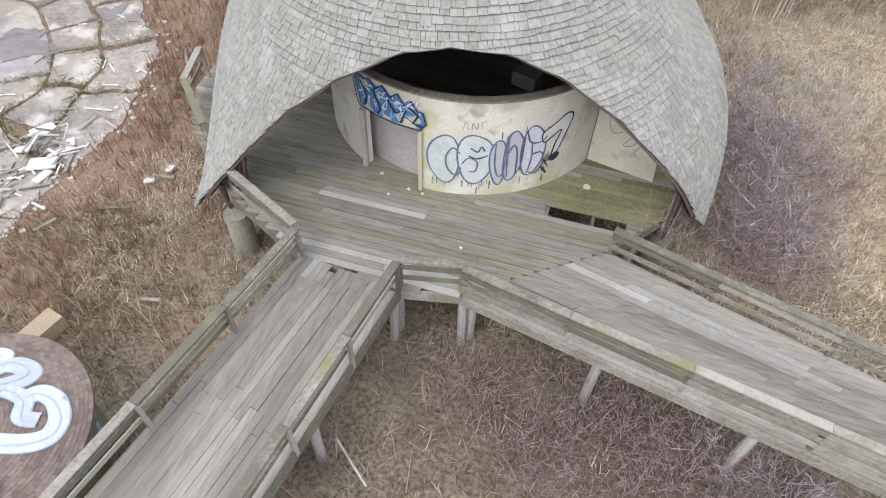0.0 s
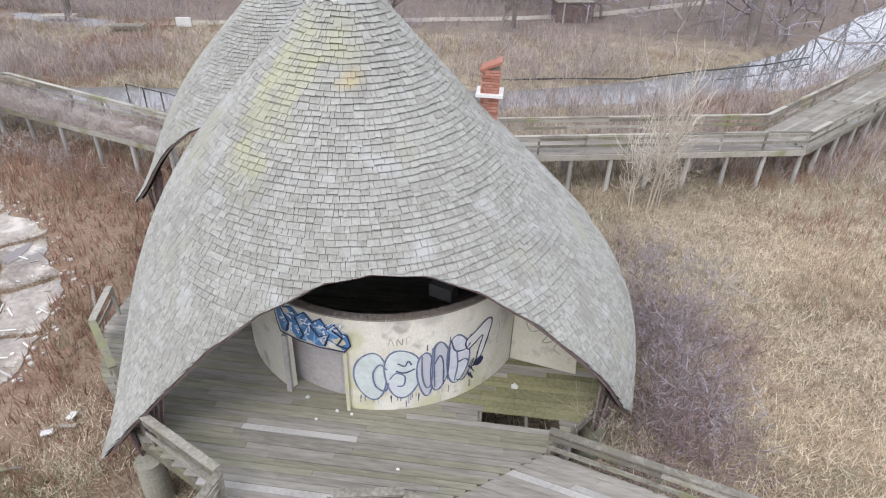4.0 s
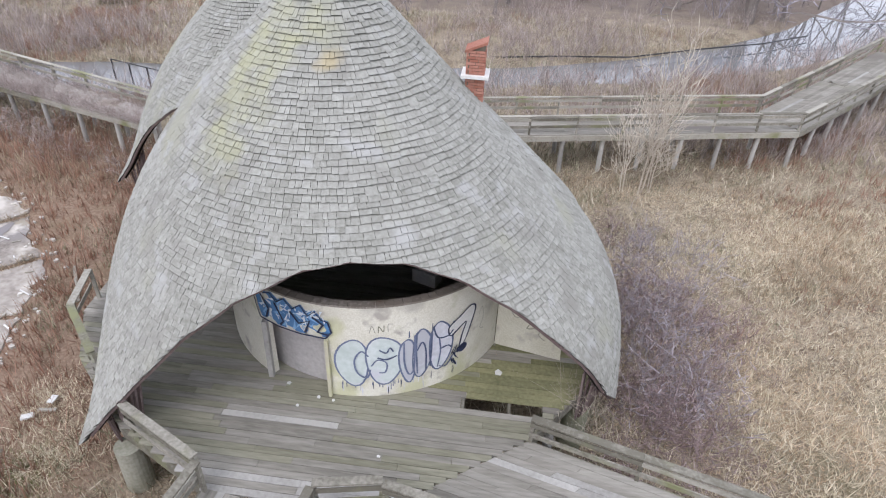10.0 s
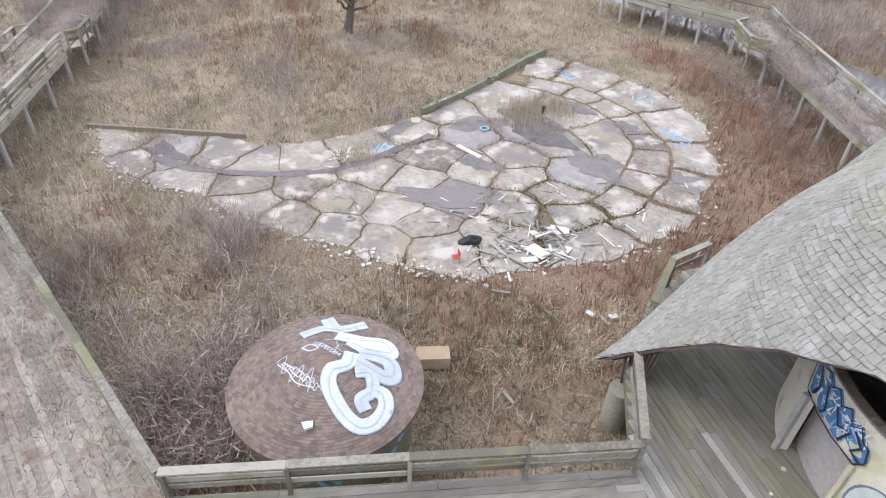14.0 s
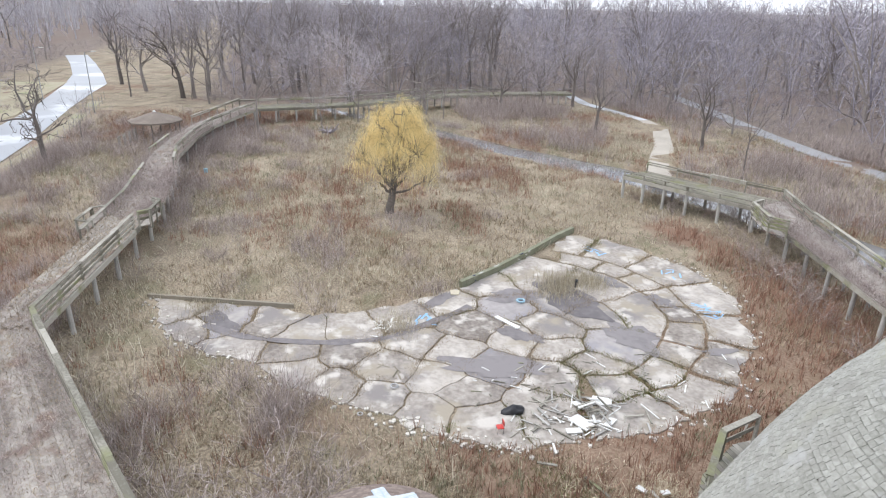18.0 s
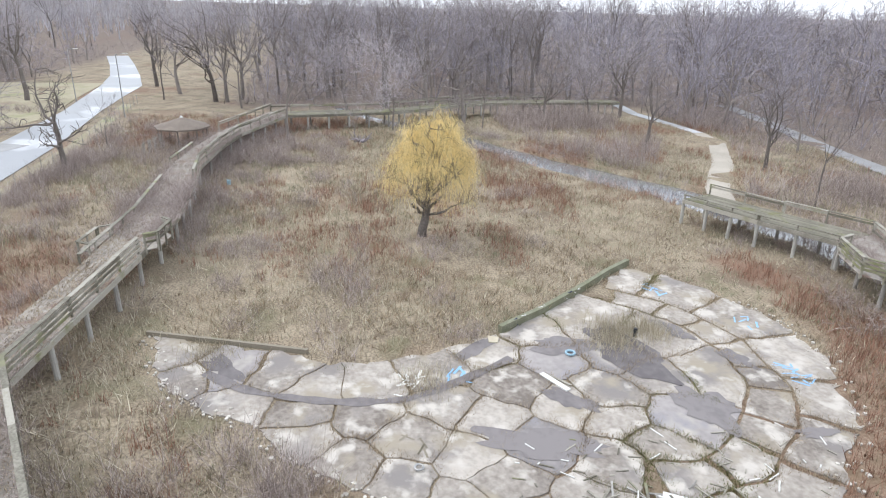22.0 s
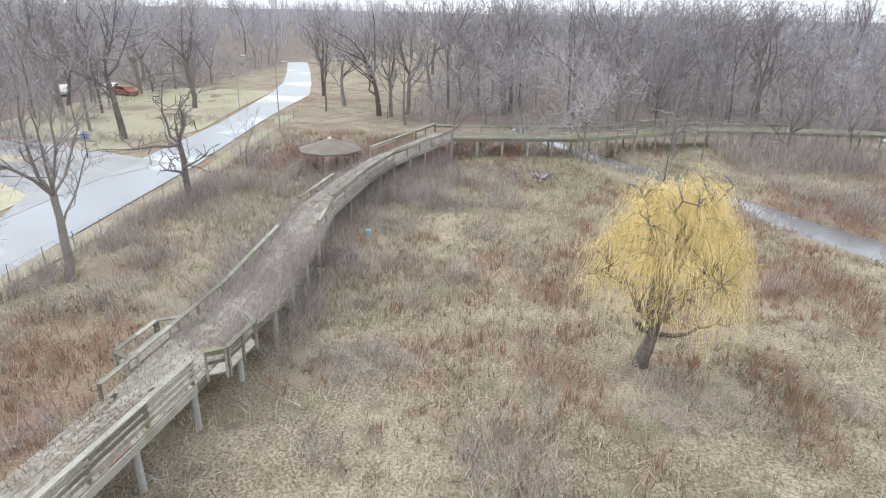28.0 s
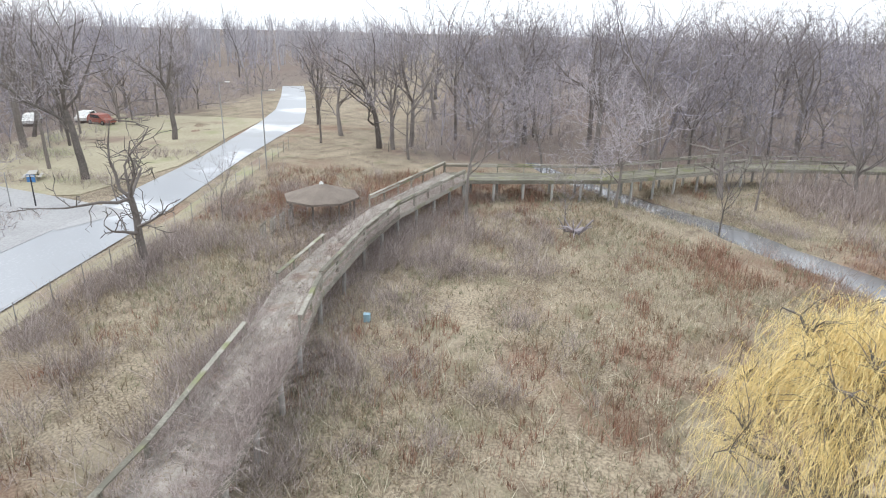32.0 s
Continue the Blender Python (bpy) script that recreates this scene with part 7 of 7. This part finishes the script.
P = np.concatenate([np.array([lerp((-35.2, 31.9), (-30.4, 29.8), t), lerp((-30.4, 29.8), (-25.4, 28.2), t), lerp((-25.4, 28.2), (-18.0, 25.6), t)]) for t in np.linspace(0, 1, 9)])
many("shrubs", "brown brush crowding the side of the boardwalk", P + g_.normal(0, 0.45, P.shape), M_thicket, (1.2, 2.6), 97, SHRUB, 1.0, "shrubs")
# added brush in place of the deep shade under the mossy boardwalk
P = np.concatenate([np.array([lerp((-44.6, 29.6), (-40, 32), t), lerp((-40, 32), (-36, 34.2), t)]) for t in np.linspace(0, 1, 10)])
many("shrubs", "brush added under the mossy boardwalk to darken its underside", P + g_.normal(0, 0.6, P.shape), M_pinkbrush, (1.0, 1.7), 115, SHRUB, 1.0, "shrubs")
P = scatter(26000, (2.5, 8, 16, 30), 98, lambda P, g: ~in_poly(P, DECK) & (wave(P, 0.6, 99) + g.normal(0, 0.5, len(P)) > -0.3))
blades("tan_grass", "tan and orange-brown matted grass beside the hut", M_tan, tuft(P, 3, 98, 0.09), (0.08, 0.32), 0.03, 1.3, 100)
P = scatter(52000, (-18, -5, 14, 14), 101, lambda P, g: ~in_poly(P, DECK) & (wave(P, 0.9, 102) + g.normal(0, 0.6, len(P)) > -0.2))
blades("leaf_litter", "short brown litter and dead stalks on the ground round the ramps", M_dead, P, (0.06, 0.24), 0.03, 1.6, 103, "litter")
P = scatter(26000, (-18, -5, 14, 14), 104, lambda P, g: ~in_poly(P, DECK) & (wave(P, 0.8, 105) + g.normal(0, 0.5, len(P)) > 0.2))
blades("leaf_litter", "rusty short dead stalks on the ground round the ramps", M_russet, P, (0.06, 0.26), 0.026, 1.4, 106, "litter")
P = scatter(15000, (-18, -5, 14, 14), 107, lambda P, g: ~in_poly(P, DECK) & (wave(P, 0.7, 108) + g.normal(0, 0.4, len(P)) - 1.2 * np.exp(-(np.hypot((P[:, 0] - 0.8) / 1.5, P[:, 1] - 6.2) / 3.6) ** 2) > 0.45))
blades("straw_litter", "pale straw scraps on the ground round the ramps", M_pale, P, (0.06, 0.22), 0.026, 1.6, 109, "litter")
P = np.concatenate([np.array(c) + g_.normal(0, 0.35, (n, 2)) for c, n in (((-4.7, 5.3), 3), ((1.4, 12.7), 3), ((-4.2, 4.4), 2), ((2.0, 12.4), 2))])
thicket("thicket", "pale broken branches fallen beside the ramp", P[[0, 1, 2, 6, 7]], M_twigp, (0.9, 1.6), 110, 26, 0.014, 0.8)
thicket("thicket", "pale broken branches fallen on the deck corner", P[[3, 4, 5, 8, 9]], M_twigp, (0.6, 1.2), 111, 26, 0.014, 1.2, 2.3)
P = scatter(9000, (-45, 33, 60, 64), 24, lambda P, g: wave(P, 0.2, 30) + g.normal(0, 0.4, len(P)) > 0.2)
thicket("thicket", "brown brush on the creek bank", P, M_thicket, (0.8, 2.4), 25, 16, 0.03)
P = scatter(9000, (-95, 25, -38, 62), 26, lambda P, g: (creek_np(P) > 1.5) & (gap_np(P, [(x + 2, y - 4) for x, y in TRAIL]) > 4.2) & (gap_np(P, [(x + 1, y - 3) for x, y in BED]) > 4) & (wave(P, 0.2, 31) + g.normal(0, 0.4, len(P)) > 0.1) & (P[:, 1] > 36 - (P[:, 0] + 45) * -0.35))
thicket("thicket", "grey-brown brush beyond the creek", P, M_thicket, (1.0, 3.2), 27, 16, 0.035)
wood_zone = lambda P: wood_amount(P) > 0.5
edge_close = lambda P, g: g.uniform(size=len(P)) < np.clip(1.25 - np.hypot(P[:, 0] + 30, P[:, 1] - 15) / 210, 0.12, 1)
P = scatter(30000, (-230, -120, 110, 210), 28, lambda P, g: wood_zone(P) & (gap_np(P, [(x + 1, y - 3) for x, y in BED]) > 4) & edge_close(P, g) & (np.hypot(P[:, 0] - 15, P[:, 1] - 82) > 6) & ~((P[:, 0] > 5) & (P[:, 1] > 120) & (g.uniform(size=len(P)) < 0.7)))
thicket("undergrowth", "purplish undergrowth of bare saplings in the woods", P, M_scrub, (0.8, 3.6), 29, 22, 0.03, 1.1)


def woods(name, label, P, material, h, seed, twigs=34, w=0.16):
    """Many far bare trees as one mesh: a stem and a fan of limbs each."""
    g = np.random.RandomState(seed)
    m = len(P)
    H = g.uniform(h[0], h[1], m) * (1 + 0.16 * wave(P, 0.035, seed))
    Q, HH = np.repeat(P, twigs, 0), np.repeat(H, twigs)
    n = len(Q)
    first = np.arange(n) % twigs == 0
    a = g.uniform(0, 6.283, n)
    t0 = g.uniform(0.15, 0.75, n)
    t1 = np.clip(t0 + g.uniform(0.12, 0.45, n), 0, 1)
    r0 = np.abs(g.normal(0, 0.05, n)) * HH + 0.16 * HH * np.clip(t0 - 0.3, 0, 1) * g.uniform(0, 1, n)
    r1 = r0 + g.uniform(0.03, 0.26, n) * HH * np.sqrt(np.clip(1.15 - t1, 0.05, 1))
    b = a + g.normal(0, 0.4, n)
    st = np.c_[Q[:, 0] + np.cos(a) * r0, Q[:, 1] + np.sin(a) * r0, t0 * HH]
    en = np.c_[Q[:, 0] + np.cos(b) * r1, Q[:, 1] + np.sin(b) * r1, t1 * HH]
    st[first] = np.c_[P, np.full(m, -0.2)]
    en[first] = np.c_[P + g.normal(0, 0.4, (m, 2)), H * 0.95]
    wid = np.where(first, w * 2.2, g.uniform(0.5, 1.1, n) * w)
    c = g.uniform(0, 6.283, n)
    s = np.c_[np.cos(c), np.sin(c), np.zeros(n)] * (wid / 2)[:, None]
    V = np.stack([st - s, st + s, en], 1)
    me = bpy.data.meshes.new(name)
    me.vertices.add(3 * n)
    me.vertices.foreach_set("co", V.ravel())
    me.loops.add(3 * n)
    me.loops.foreach_set("vertex_index", np.arange(3 * n, dtype=np.int32))
    me.polygons.add(n)
    me.polygons.foreach_set("loop_start", np.arange(0, 3 * n, 3, dtype=np.int32))
    me.update(calc_edges=True)
    me.materials.append(material)
    return tagged(new(name, me), label, "woods", kind="stuff")


open_view = lambda P: (np.degrees(np.arctan2(P[:, 0], P[:, 1])) > 2) & (np.degrees(np.arctan2(P[:, 0], P[:, 1])) < 34) & (P[:, 1] > 100)
P = scatter(5200, (-260, -200, 150, 260), 50, lambda P, g: (wood_zone(P) | (np.hypot(P[:, 0] + 20, P[:, 1] - 15) > 190)) & (np.hypot(P[:, 0] + 20, P[:, 1] - 15) > 62) & (~open_view(P) | (g.uniform(size=len(P)) < 0.4)) & edge_close(P, g))
P = P[np.argsort(np.hypot(P[:, 0] + 30, P[:, 1] - 15) + 60 * np.random.RandomState(52).uniform(size=len(P)))]
many("woodland", "dense grey-purple winter woodland of bare trees", P[:880:2], M_far, (13.0, 21.0), 51, BROAD, 1.22)
many("woodland", "slender grey-purple bare trees between the larger ones", P[1:880:2], M_far, (9.0, 19.0), 56, YOUNG, 1.2)
P = scatter(4200, (-150, -16, 40, 110), 53, lambda P, g: (wood_amount(P) > 0.25) & (wave(P, 0.15, 54) + g.normal(0, 0.5, len(P)) > 0.1))[:90]
many("saplings", "slender grey saplings along the edge of the woods", P, M_twig, (4.0, 10.0), 55, YOUNG)
g_ = np.random.RandomState(40)
a, r = g_.uniform(radians(55), radians(222), 2700), g_.uniform(240, 520, 2700)
P = np.c_[-20 + r * np.cos(a), 15 + r * np.sin(a)]
P = P[~open_view(P) | (g_.uniform(size=len(P)) < 0.25)]
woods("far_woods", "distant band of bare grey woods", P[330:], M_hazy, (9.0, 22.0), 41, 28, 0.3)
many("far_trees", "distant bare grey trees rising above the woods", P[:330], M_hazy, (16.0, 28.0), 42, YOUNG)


# ---------------------------------------------------------------- beyond the creek, the road side and the far shore
ribbon("path", [(-40, 57), (-14, 65.5), (-2, 69.5), (6, 73), (15, 80), (25, 87.5), (36, 93), (52, 97)], [0.9] * 8, 0.03, M_path, "pale gravel path beyond the creek", "path")
ribbon("path", TRAIL[:5], [1.1, 1.1, 1.1, 1.0, 0.8], 0.03, M_path, "pale gravel path through the far brush", "path")
ribbon("path", TRAIL[4:], [0.8, 0.9, 0.9, 0.9], 0.034, M_road, "pale wet path at the edge of the woods", "path")
ribbon("path", BED, [1.3] * 6, 0.03, M_asphalt, "grey overgrown track through the far brush", "path")


def small_shed(x, y, w, d, h, rot, label):
    th = thing("shed", label, "shed", at=(x, y, 0))
    th.rotation_euler = (0, 0, rot)
    body = MB()
    body.beam((-w / 2, -d / 2, h), (w / 2, -d / 2, h), 0.08, h + 0.1).beam((-w / 2, d / 2, h), (w / 2, d / 2, h), 0.08, h + 0.1)
    body.beam((-w / 2, -d / 2, h), (-w / 2, d / 2, h), 0.08, h + 0.1).beam((w / 2, -d / 2, h), (w / 2, d / 2, h), 0.08, h + 0.1)
    part("wall", body, M_slat, th)
    part("roof", MB().beam((-w / 2 - 0.2, 0, h + 0.14), (w / 2 + 0.2, 0, h + 0.14), d + 0.4, 0.12), M_rail, th)
    for k in (-1, 1):
        part("post", MB().beam((k * w / 3, -d / 2 - 0.05, h), (k * w / 3, -d / 2 - 0.05, -0.1), 0.12, 0.12, up=(0, 1, 0)), M_deckp, th)


small_shed(4.0, 70.5, 3.8, 2.2, 1.9, 0.25, "small dark brown timber shed beside the gravel path")
small_shed(35.5, 91.5, 1.6, 1.6, 1.7, 0.4, "tiny dark hutch beside the gravel path")
small_shed(31.5, 128, 5.0, 2.5, 1.2, 0.3, "low rusty brown shelter in the brush")
for x, y in ((-46, 57), (-38, 55)):
    solo("loose_board", MB().beam((x, y, 0.5), (x + 3, y + 0.5, 0.6), 1.2, 0.1), M_rail, "grey timber platform lying in far brush", "platform")
solo("white_panel", MB().beam((-33, 57.5, 0.9), (-31.7, 57.8, 0.9), 0.2, 0.8), M_white, "white panel standing in far brush", "panel")
# pipe along the far bank of the pond
mb = MB().tube([(-4, 48.0, -0.1), (2, 49.4, 0.05), (8, 50.8, 0.0), (14, 54.2, 0.05), (20, 57.5, 0.0), (25, 61.5, -0.1)], [0.06] * 6, 6)
solo("pipe", mb, M_black, "dark pipe lying along the far bank of the pond", "pipe")
# rail posts in the pond left of the hut
for i in range(6):
    x, y = -27 + 1.5 * i, 38.9 - 0.5 * i
    solo("post", MB().tube([(x, y, -0.8), (x, y, 0.9)], [0.05, 0.05], 6), M_black, "thin dark post standing in the pond", "post", group="posts in the pond")
solo("rail", MB().tube([(-27, 38.9, 0.88), (-19.5, 36.4, 0.88)], [0.035, 0.035], 5), M_black, "thin dark rail on posts over the pond", "rail")

# bare brush round the willow and in clumps over the meadow
P = scatter(16000, (-80, -6, -20, 30), 60, lambda P, g: (np.exp(-np.hypot(P[:, 0] + 41.5, P[:, 1] - 8.5) / 2.5) > 0.35 + g.uniform(0, 0.3, len(P))) | (wave(P, 0.5, 61) + 0.5 * wave(P, 1.1, 62) + g.normal(0, 0.15, len(P)) > 1.15))
thicket("thicket", "low brown brush in clumps over the meadow", P, M_thicket, (0.5, 1.3), 63, 16, 0.02, 0.8)
# lawn and side road south of the road
mb = MB()
mb.prism([(-130, -37.5), (-112, -36), (-93, -33.5), (-80, -36), (-78, -42), (-84, -58), (-130, -62)], -0.06, 0.045)
solo("lawn", mb, M_lawn, "straw-coloured park lawn beside the road", "lawn", "structure")
mb = MB().prism([(-46, -60), (-46, -33), (-62, -33.2), (-74, -37), (-79, -46), (-90, -60)], -0.06, 0.04)
solo("lawn", mb, M_lawn, "faded winter lawn beside the road", "lawn", "structure")
ribbon("road", [(-73, -30), (-76.5, -38), (-80, -48), (-88, -66)], [3.0, 2.6, 2.6, 2.6], 0.052, M_asphalt, "grey side road joining the main road", "road")
solo("road_mouth", MB().prism([(-57.5, -31.6), (-64, -34.2), (-70.5, -44), (-73.5, -44), (-73.9, -38), (-77.4, -35), (-76.5, -31.6)], -0.06, 0.058), M_asphalt, "grey asphalt at the mouth of the side road", "road", "structure")
ribbon("verge", [(70, -17.8), (-10, -22.2), (-49, -24.2), (-75, -24.2), (-105, -26.9)], [0.8] * 5, 0.02, M_lawn, "pale straw verge along the road", "verge")


def post_thing(name, label, x, y, h, r, material, group="", head=None):
    th = thing(name, label, name.replace("_", " "), group, (x, y, 0))
    part("pole", MB().tube([(0, 0, -0.2), (0, 0, h)], [r, r * 0.8], 7), material, th)
    if head == "lamp":
        part("arm", MB().beam((0, 0, h), (0, 1.1, h + 0.1), 0.06, 0.06), material, th)
        part("lamp_head", MB().beam((0, 0.8, h + 0.14), (0, 1.4, h + 0.14), 0.22, 0.1), M_white, th)
    if head == "sign":
        panel = part("sign_panel", MB().beam((-0.03, -0.35, h), (-0.03, 0.35, h), 0.03, 0.6), M_blue, th)
        part("sign_face", MB().beam((0.0, -0.3, h - 0.05), (0.0, 0.3, h - 0.05), 0.05, 0.12), M_white, panel)
    return th


for x, y, h in ((-107, -34.6, 7.5), (-93.1, -24.1, 8.0), (-88, -58, 7)):
    post_thing("street_lamp", "slim grey street lamp beside the road", x, y, h, 0.07, M_steel, "street lamps", "lamp")
post_thing("sign_post", "blue sign on a dark post at the road junction", -76, -37, 2.6, 0.06, M_black, "", "sign")
post_thing("post", "plain grey post at the road junction", -75.6, -38.8, 2.8, 0.05, M_steel)
for i in range(26):
    x = -40 - 2.6 * i
    y = -22.9 if x > -75 else -22.9 - (-75 - x) * 0.09
    post_thing("fence_post", "thin rusty fence post along the road verge", x, y, 1.5, 0.03, M_steel, "fence posts along the road")
mb = MB()
for z in (0.5, 1.0, 1.45):
    mb.tube([(-40, -22.9, z), (-75, -22.9, z), (-105, -25.6, z)], [0.008] * 3, 3, False)
solo("fence_wire", mb, M_steel, "thin fence wires strung along the road verge", "wire")


def picnic_table(x, y, rot):
    th = thing("picnic_table", "weathered picnic table on the park lawn", "table", at=(x, y, 0))
    th.rotation_euler = (0, 0, rot)
    part("tabletop", MB().beam((-0.9, 0, 0.75), (0.9, 0, 0.75), 0.75, 0.05), M_deckp, th)
    for s in (-1, 1):
        part("bench", MB().beam((-0.9, s * 0.65, 0.45), (0.9, s * 0.65, 0.45), 0.26, 0.05), M_deckp, th)
        part("leg", MB().beam((s * 0.7, -0.7, 0.4), (s * 0.7, 0.7, 0.4), 0.06, 0.1), M_rail, th)
        part("leg", MB().beam((s * 0.7, -0.3, 0.7), (s * 0.7, -0.5, 0.0), 0.06, 0.08), M_rail, th)
        part("leg", MB().beam((s * 0.7, 0.3, 0.7), (s * 0.7, 0.5, 0.0), 0.06, 0.08), M_rail, th)


picnic_table(-84.5, -43.5, 0.5)


def car(x, y, rot, material, label):
    th = thing("car", label, "car", at=(x, y, 0.02))
    th.rotation_euler = (0, 0, rot)
    b = MB()
    prof = [(-2.1, 0.35), (2.1, 0.35), (2.15, 0.75), (1.2, 0.95), (0.6, 1.45), (-1.3, 1.5), (-2.0, 1.0)]
    n = len(prof)
    b.v = [(px, -0.85, pz) for px, pz in prof] + [(px, 0.85, pz) for px, pz in prof]
    b.f = [tuple(reversed(range(n))), tuple(range(n, 2 * n))] + [(i, (i + 1) % n, n + (i + 1) % n, n + i) for i in range(n)]
    part("body", b, material, th)
    for sy in (-0.86, 0.86):
        part("side_window", MB().add([(-1.2, sy, 0.98), (0.9, sy, 0.98), (0.5, sy, 1.38), (-1.15, sy, 1.42)], [(0, 1, 2, 3)]), M_black, th)
        for sx in (-1.35, 1.35):
            wheel = part("wheel", MB().tube([(sx, sy - 0.08, 0.33), (sx, sy + 0.08, 0.33)], [0.33, 0.33], 12), M_black, th)
            part("rim", MB().tube([(sx, sy - 0.09, 0.33), (sx, sy + 0.09, 0.33)], [0.19, 0.19], 10), M_steel, wheel, "grey steel rim")


car(-116.5, -67.3, 0.4, M_white, "white car parked among the far park trees")
car(-121, -62, 0.2, M_white, "pale car parked beyond the lawn")
car(-118.8, -58.2, 1.2, M_dullred, "low red car parked beyond the lawn")

# sun-bleached things in the meadow
th = thing("fallen_trunk", "grey uprooted tree stump with splayed roots", "stump", at=(-74.5, 5.6, 0))
rng = random.Random(50)
for k in range(16):
    a = rng.uniform(0, 6.28)
    part("root", MB().tube([(0, 0, 0.4), (0.6 * math.cos(a), 0.6 * math.sin(a), rng.uniform(0.3, 0.9)), (1.3 * math.cos(a), 1.3 * math.sin(a), rng.uniform(0.1, 1.5))], [0.12, 0.07, 0.02], 5), M_twig, th)
solo("branch", MB().tube([(-67, 2.6, 0.1), (-68.2, 3.2, 1.3)], [0.06, 0.03], 6), M_twigp, "pale fallen branch propped in the meadow", "branch")
solo("tarp", MB().prism([(-58.9, -6.75), (-58.6, -6.7), (-58.6, -6.4), (-58.87, -6.38)], 0.0, 0.42), M_paleblue, "blue plastic bin half hidden in grass", "bin")
# panels of old fencing by the gazebo
for i in range(4):
    th = thing("old_fence", "pale old fence panel standing in the brush", "fence", "old fence panels", (-70.5 - 1.3 * i, -16.2 + 0.25 * i, 0))
    for k in range(6):
        part("slat", MB().beam((-0.5 + 0.2 * k, 0, 1.3), (-0.5 + 0.2 * k, 0, 0.0), 0.05, 0.03, up=(0, 1, 0)), M_deckp, th)
    for z in (0.3, 1.2):
        part("rail", MB().beam((-0.6, 0.035, z), (0.6, 0.035, z), 0.04, 0.08), M_rail, th)


# overlook bays with benches on the long walk
def bay(pts, z, label, height, boards):
    th = thing("overlook_bay", label, "deck", "overlook bays")
    part("floor", MB().prism(pts, z - 0.06, z - 0.004), M_deckw, th)
    rng = random.Random(len(pts))
    for a, b in zip(pts, pts[1:]):
        railing(th, Vector((*a, z)), Vector((*b, z)), height, rng, 1.2, boards)


bay([(-38.6, -8.2), (-39.0, -7.55), (-41.0, -7.3), (-41.6, -7.85)][::-1], Zw, "small timber overlook bay on the boardwalk", 0.95, 2)
bay([(-38.6, -10.95), (-39.0, -11.7), (-41.4, -11.45), (-41.8, -10.7)], Zw, "low mossy timber bench bay beside the boardwalk", 0.5, 0)
bay([(-34.0, 32.3), (-33.6, 31.2), (-30.6, 30.0), (-29.6, 30.6)], 2.0, "small timber overlook bay above the russet brush", 1.0, 3)

# far shore
solo("far_water", MB().prism([(165, 640), (330, 540), (1100, 760), (1300, 1200), (420, 1300)], -0.3, 0.12), M_water, "broad grey river beyond the park", "water", "structure")
mb = MB().prism([(-46, 182), (-4, 184), (56, 192), (72, 238), (-4, 226), (-56, 212)], -0.2, 0.06)
solo("lawn", mb, M_lawn, "pale open lawn glimpsed through the trees", "lawn", "structure")
# haze over the towers and their windows is put into their pale colours
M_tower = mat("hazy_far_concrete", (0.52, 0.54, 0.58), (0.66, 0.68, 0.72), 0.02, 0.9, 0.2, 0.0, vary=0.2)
rng = random.Random(60)
for i in range(16):
    az = radians(14.5 + 1.15 * i + rng.uniform(-0.3, 0.3))
    d = 1900 + rng.uniform(-150, 250)
    x, y, w, h = d * math.sin(az), d * math.cos(az), rng.uniform(18, 40), rng.uniform(20, 44) if i not in (1, 6, 7) else 16
    th = thing("tower_block", "hazy pale tower block across the river", "building", "tower blocks across the river", (x, y, 0))
    th.rotation_euler = (0, 0, -az)
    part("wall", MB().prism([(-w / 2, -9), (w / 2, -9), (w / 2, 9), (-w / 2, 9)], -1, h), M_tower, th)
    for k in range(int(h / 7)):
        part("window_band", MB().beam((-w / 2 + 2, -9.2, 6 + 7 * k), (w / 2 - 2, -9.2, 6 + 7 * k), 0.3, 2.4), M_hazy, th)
g_ = np.random.RandomState(70)
az = np.radians(g_.uniform(0, 40, 1200))
d = g_.uniform(1500, 1850, 1200)
woods("far_shore_trees", "dark line of trees along the far shore", np.c_[d * np.sin(az), d * np.cos(az)], M_far, (9, 16), 71, 24, 1.6)
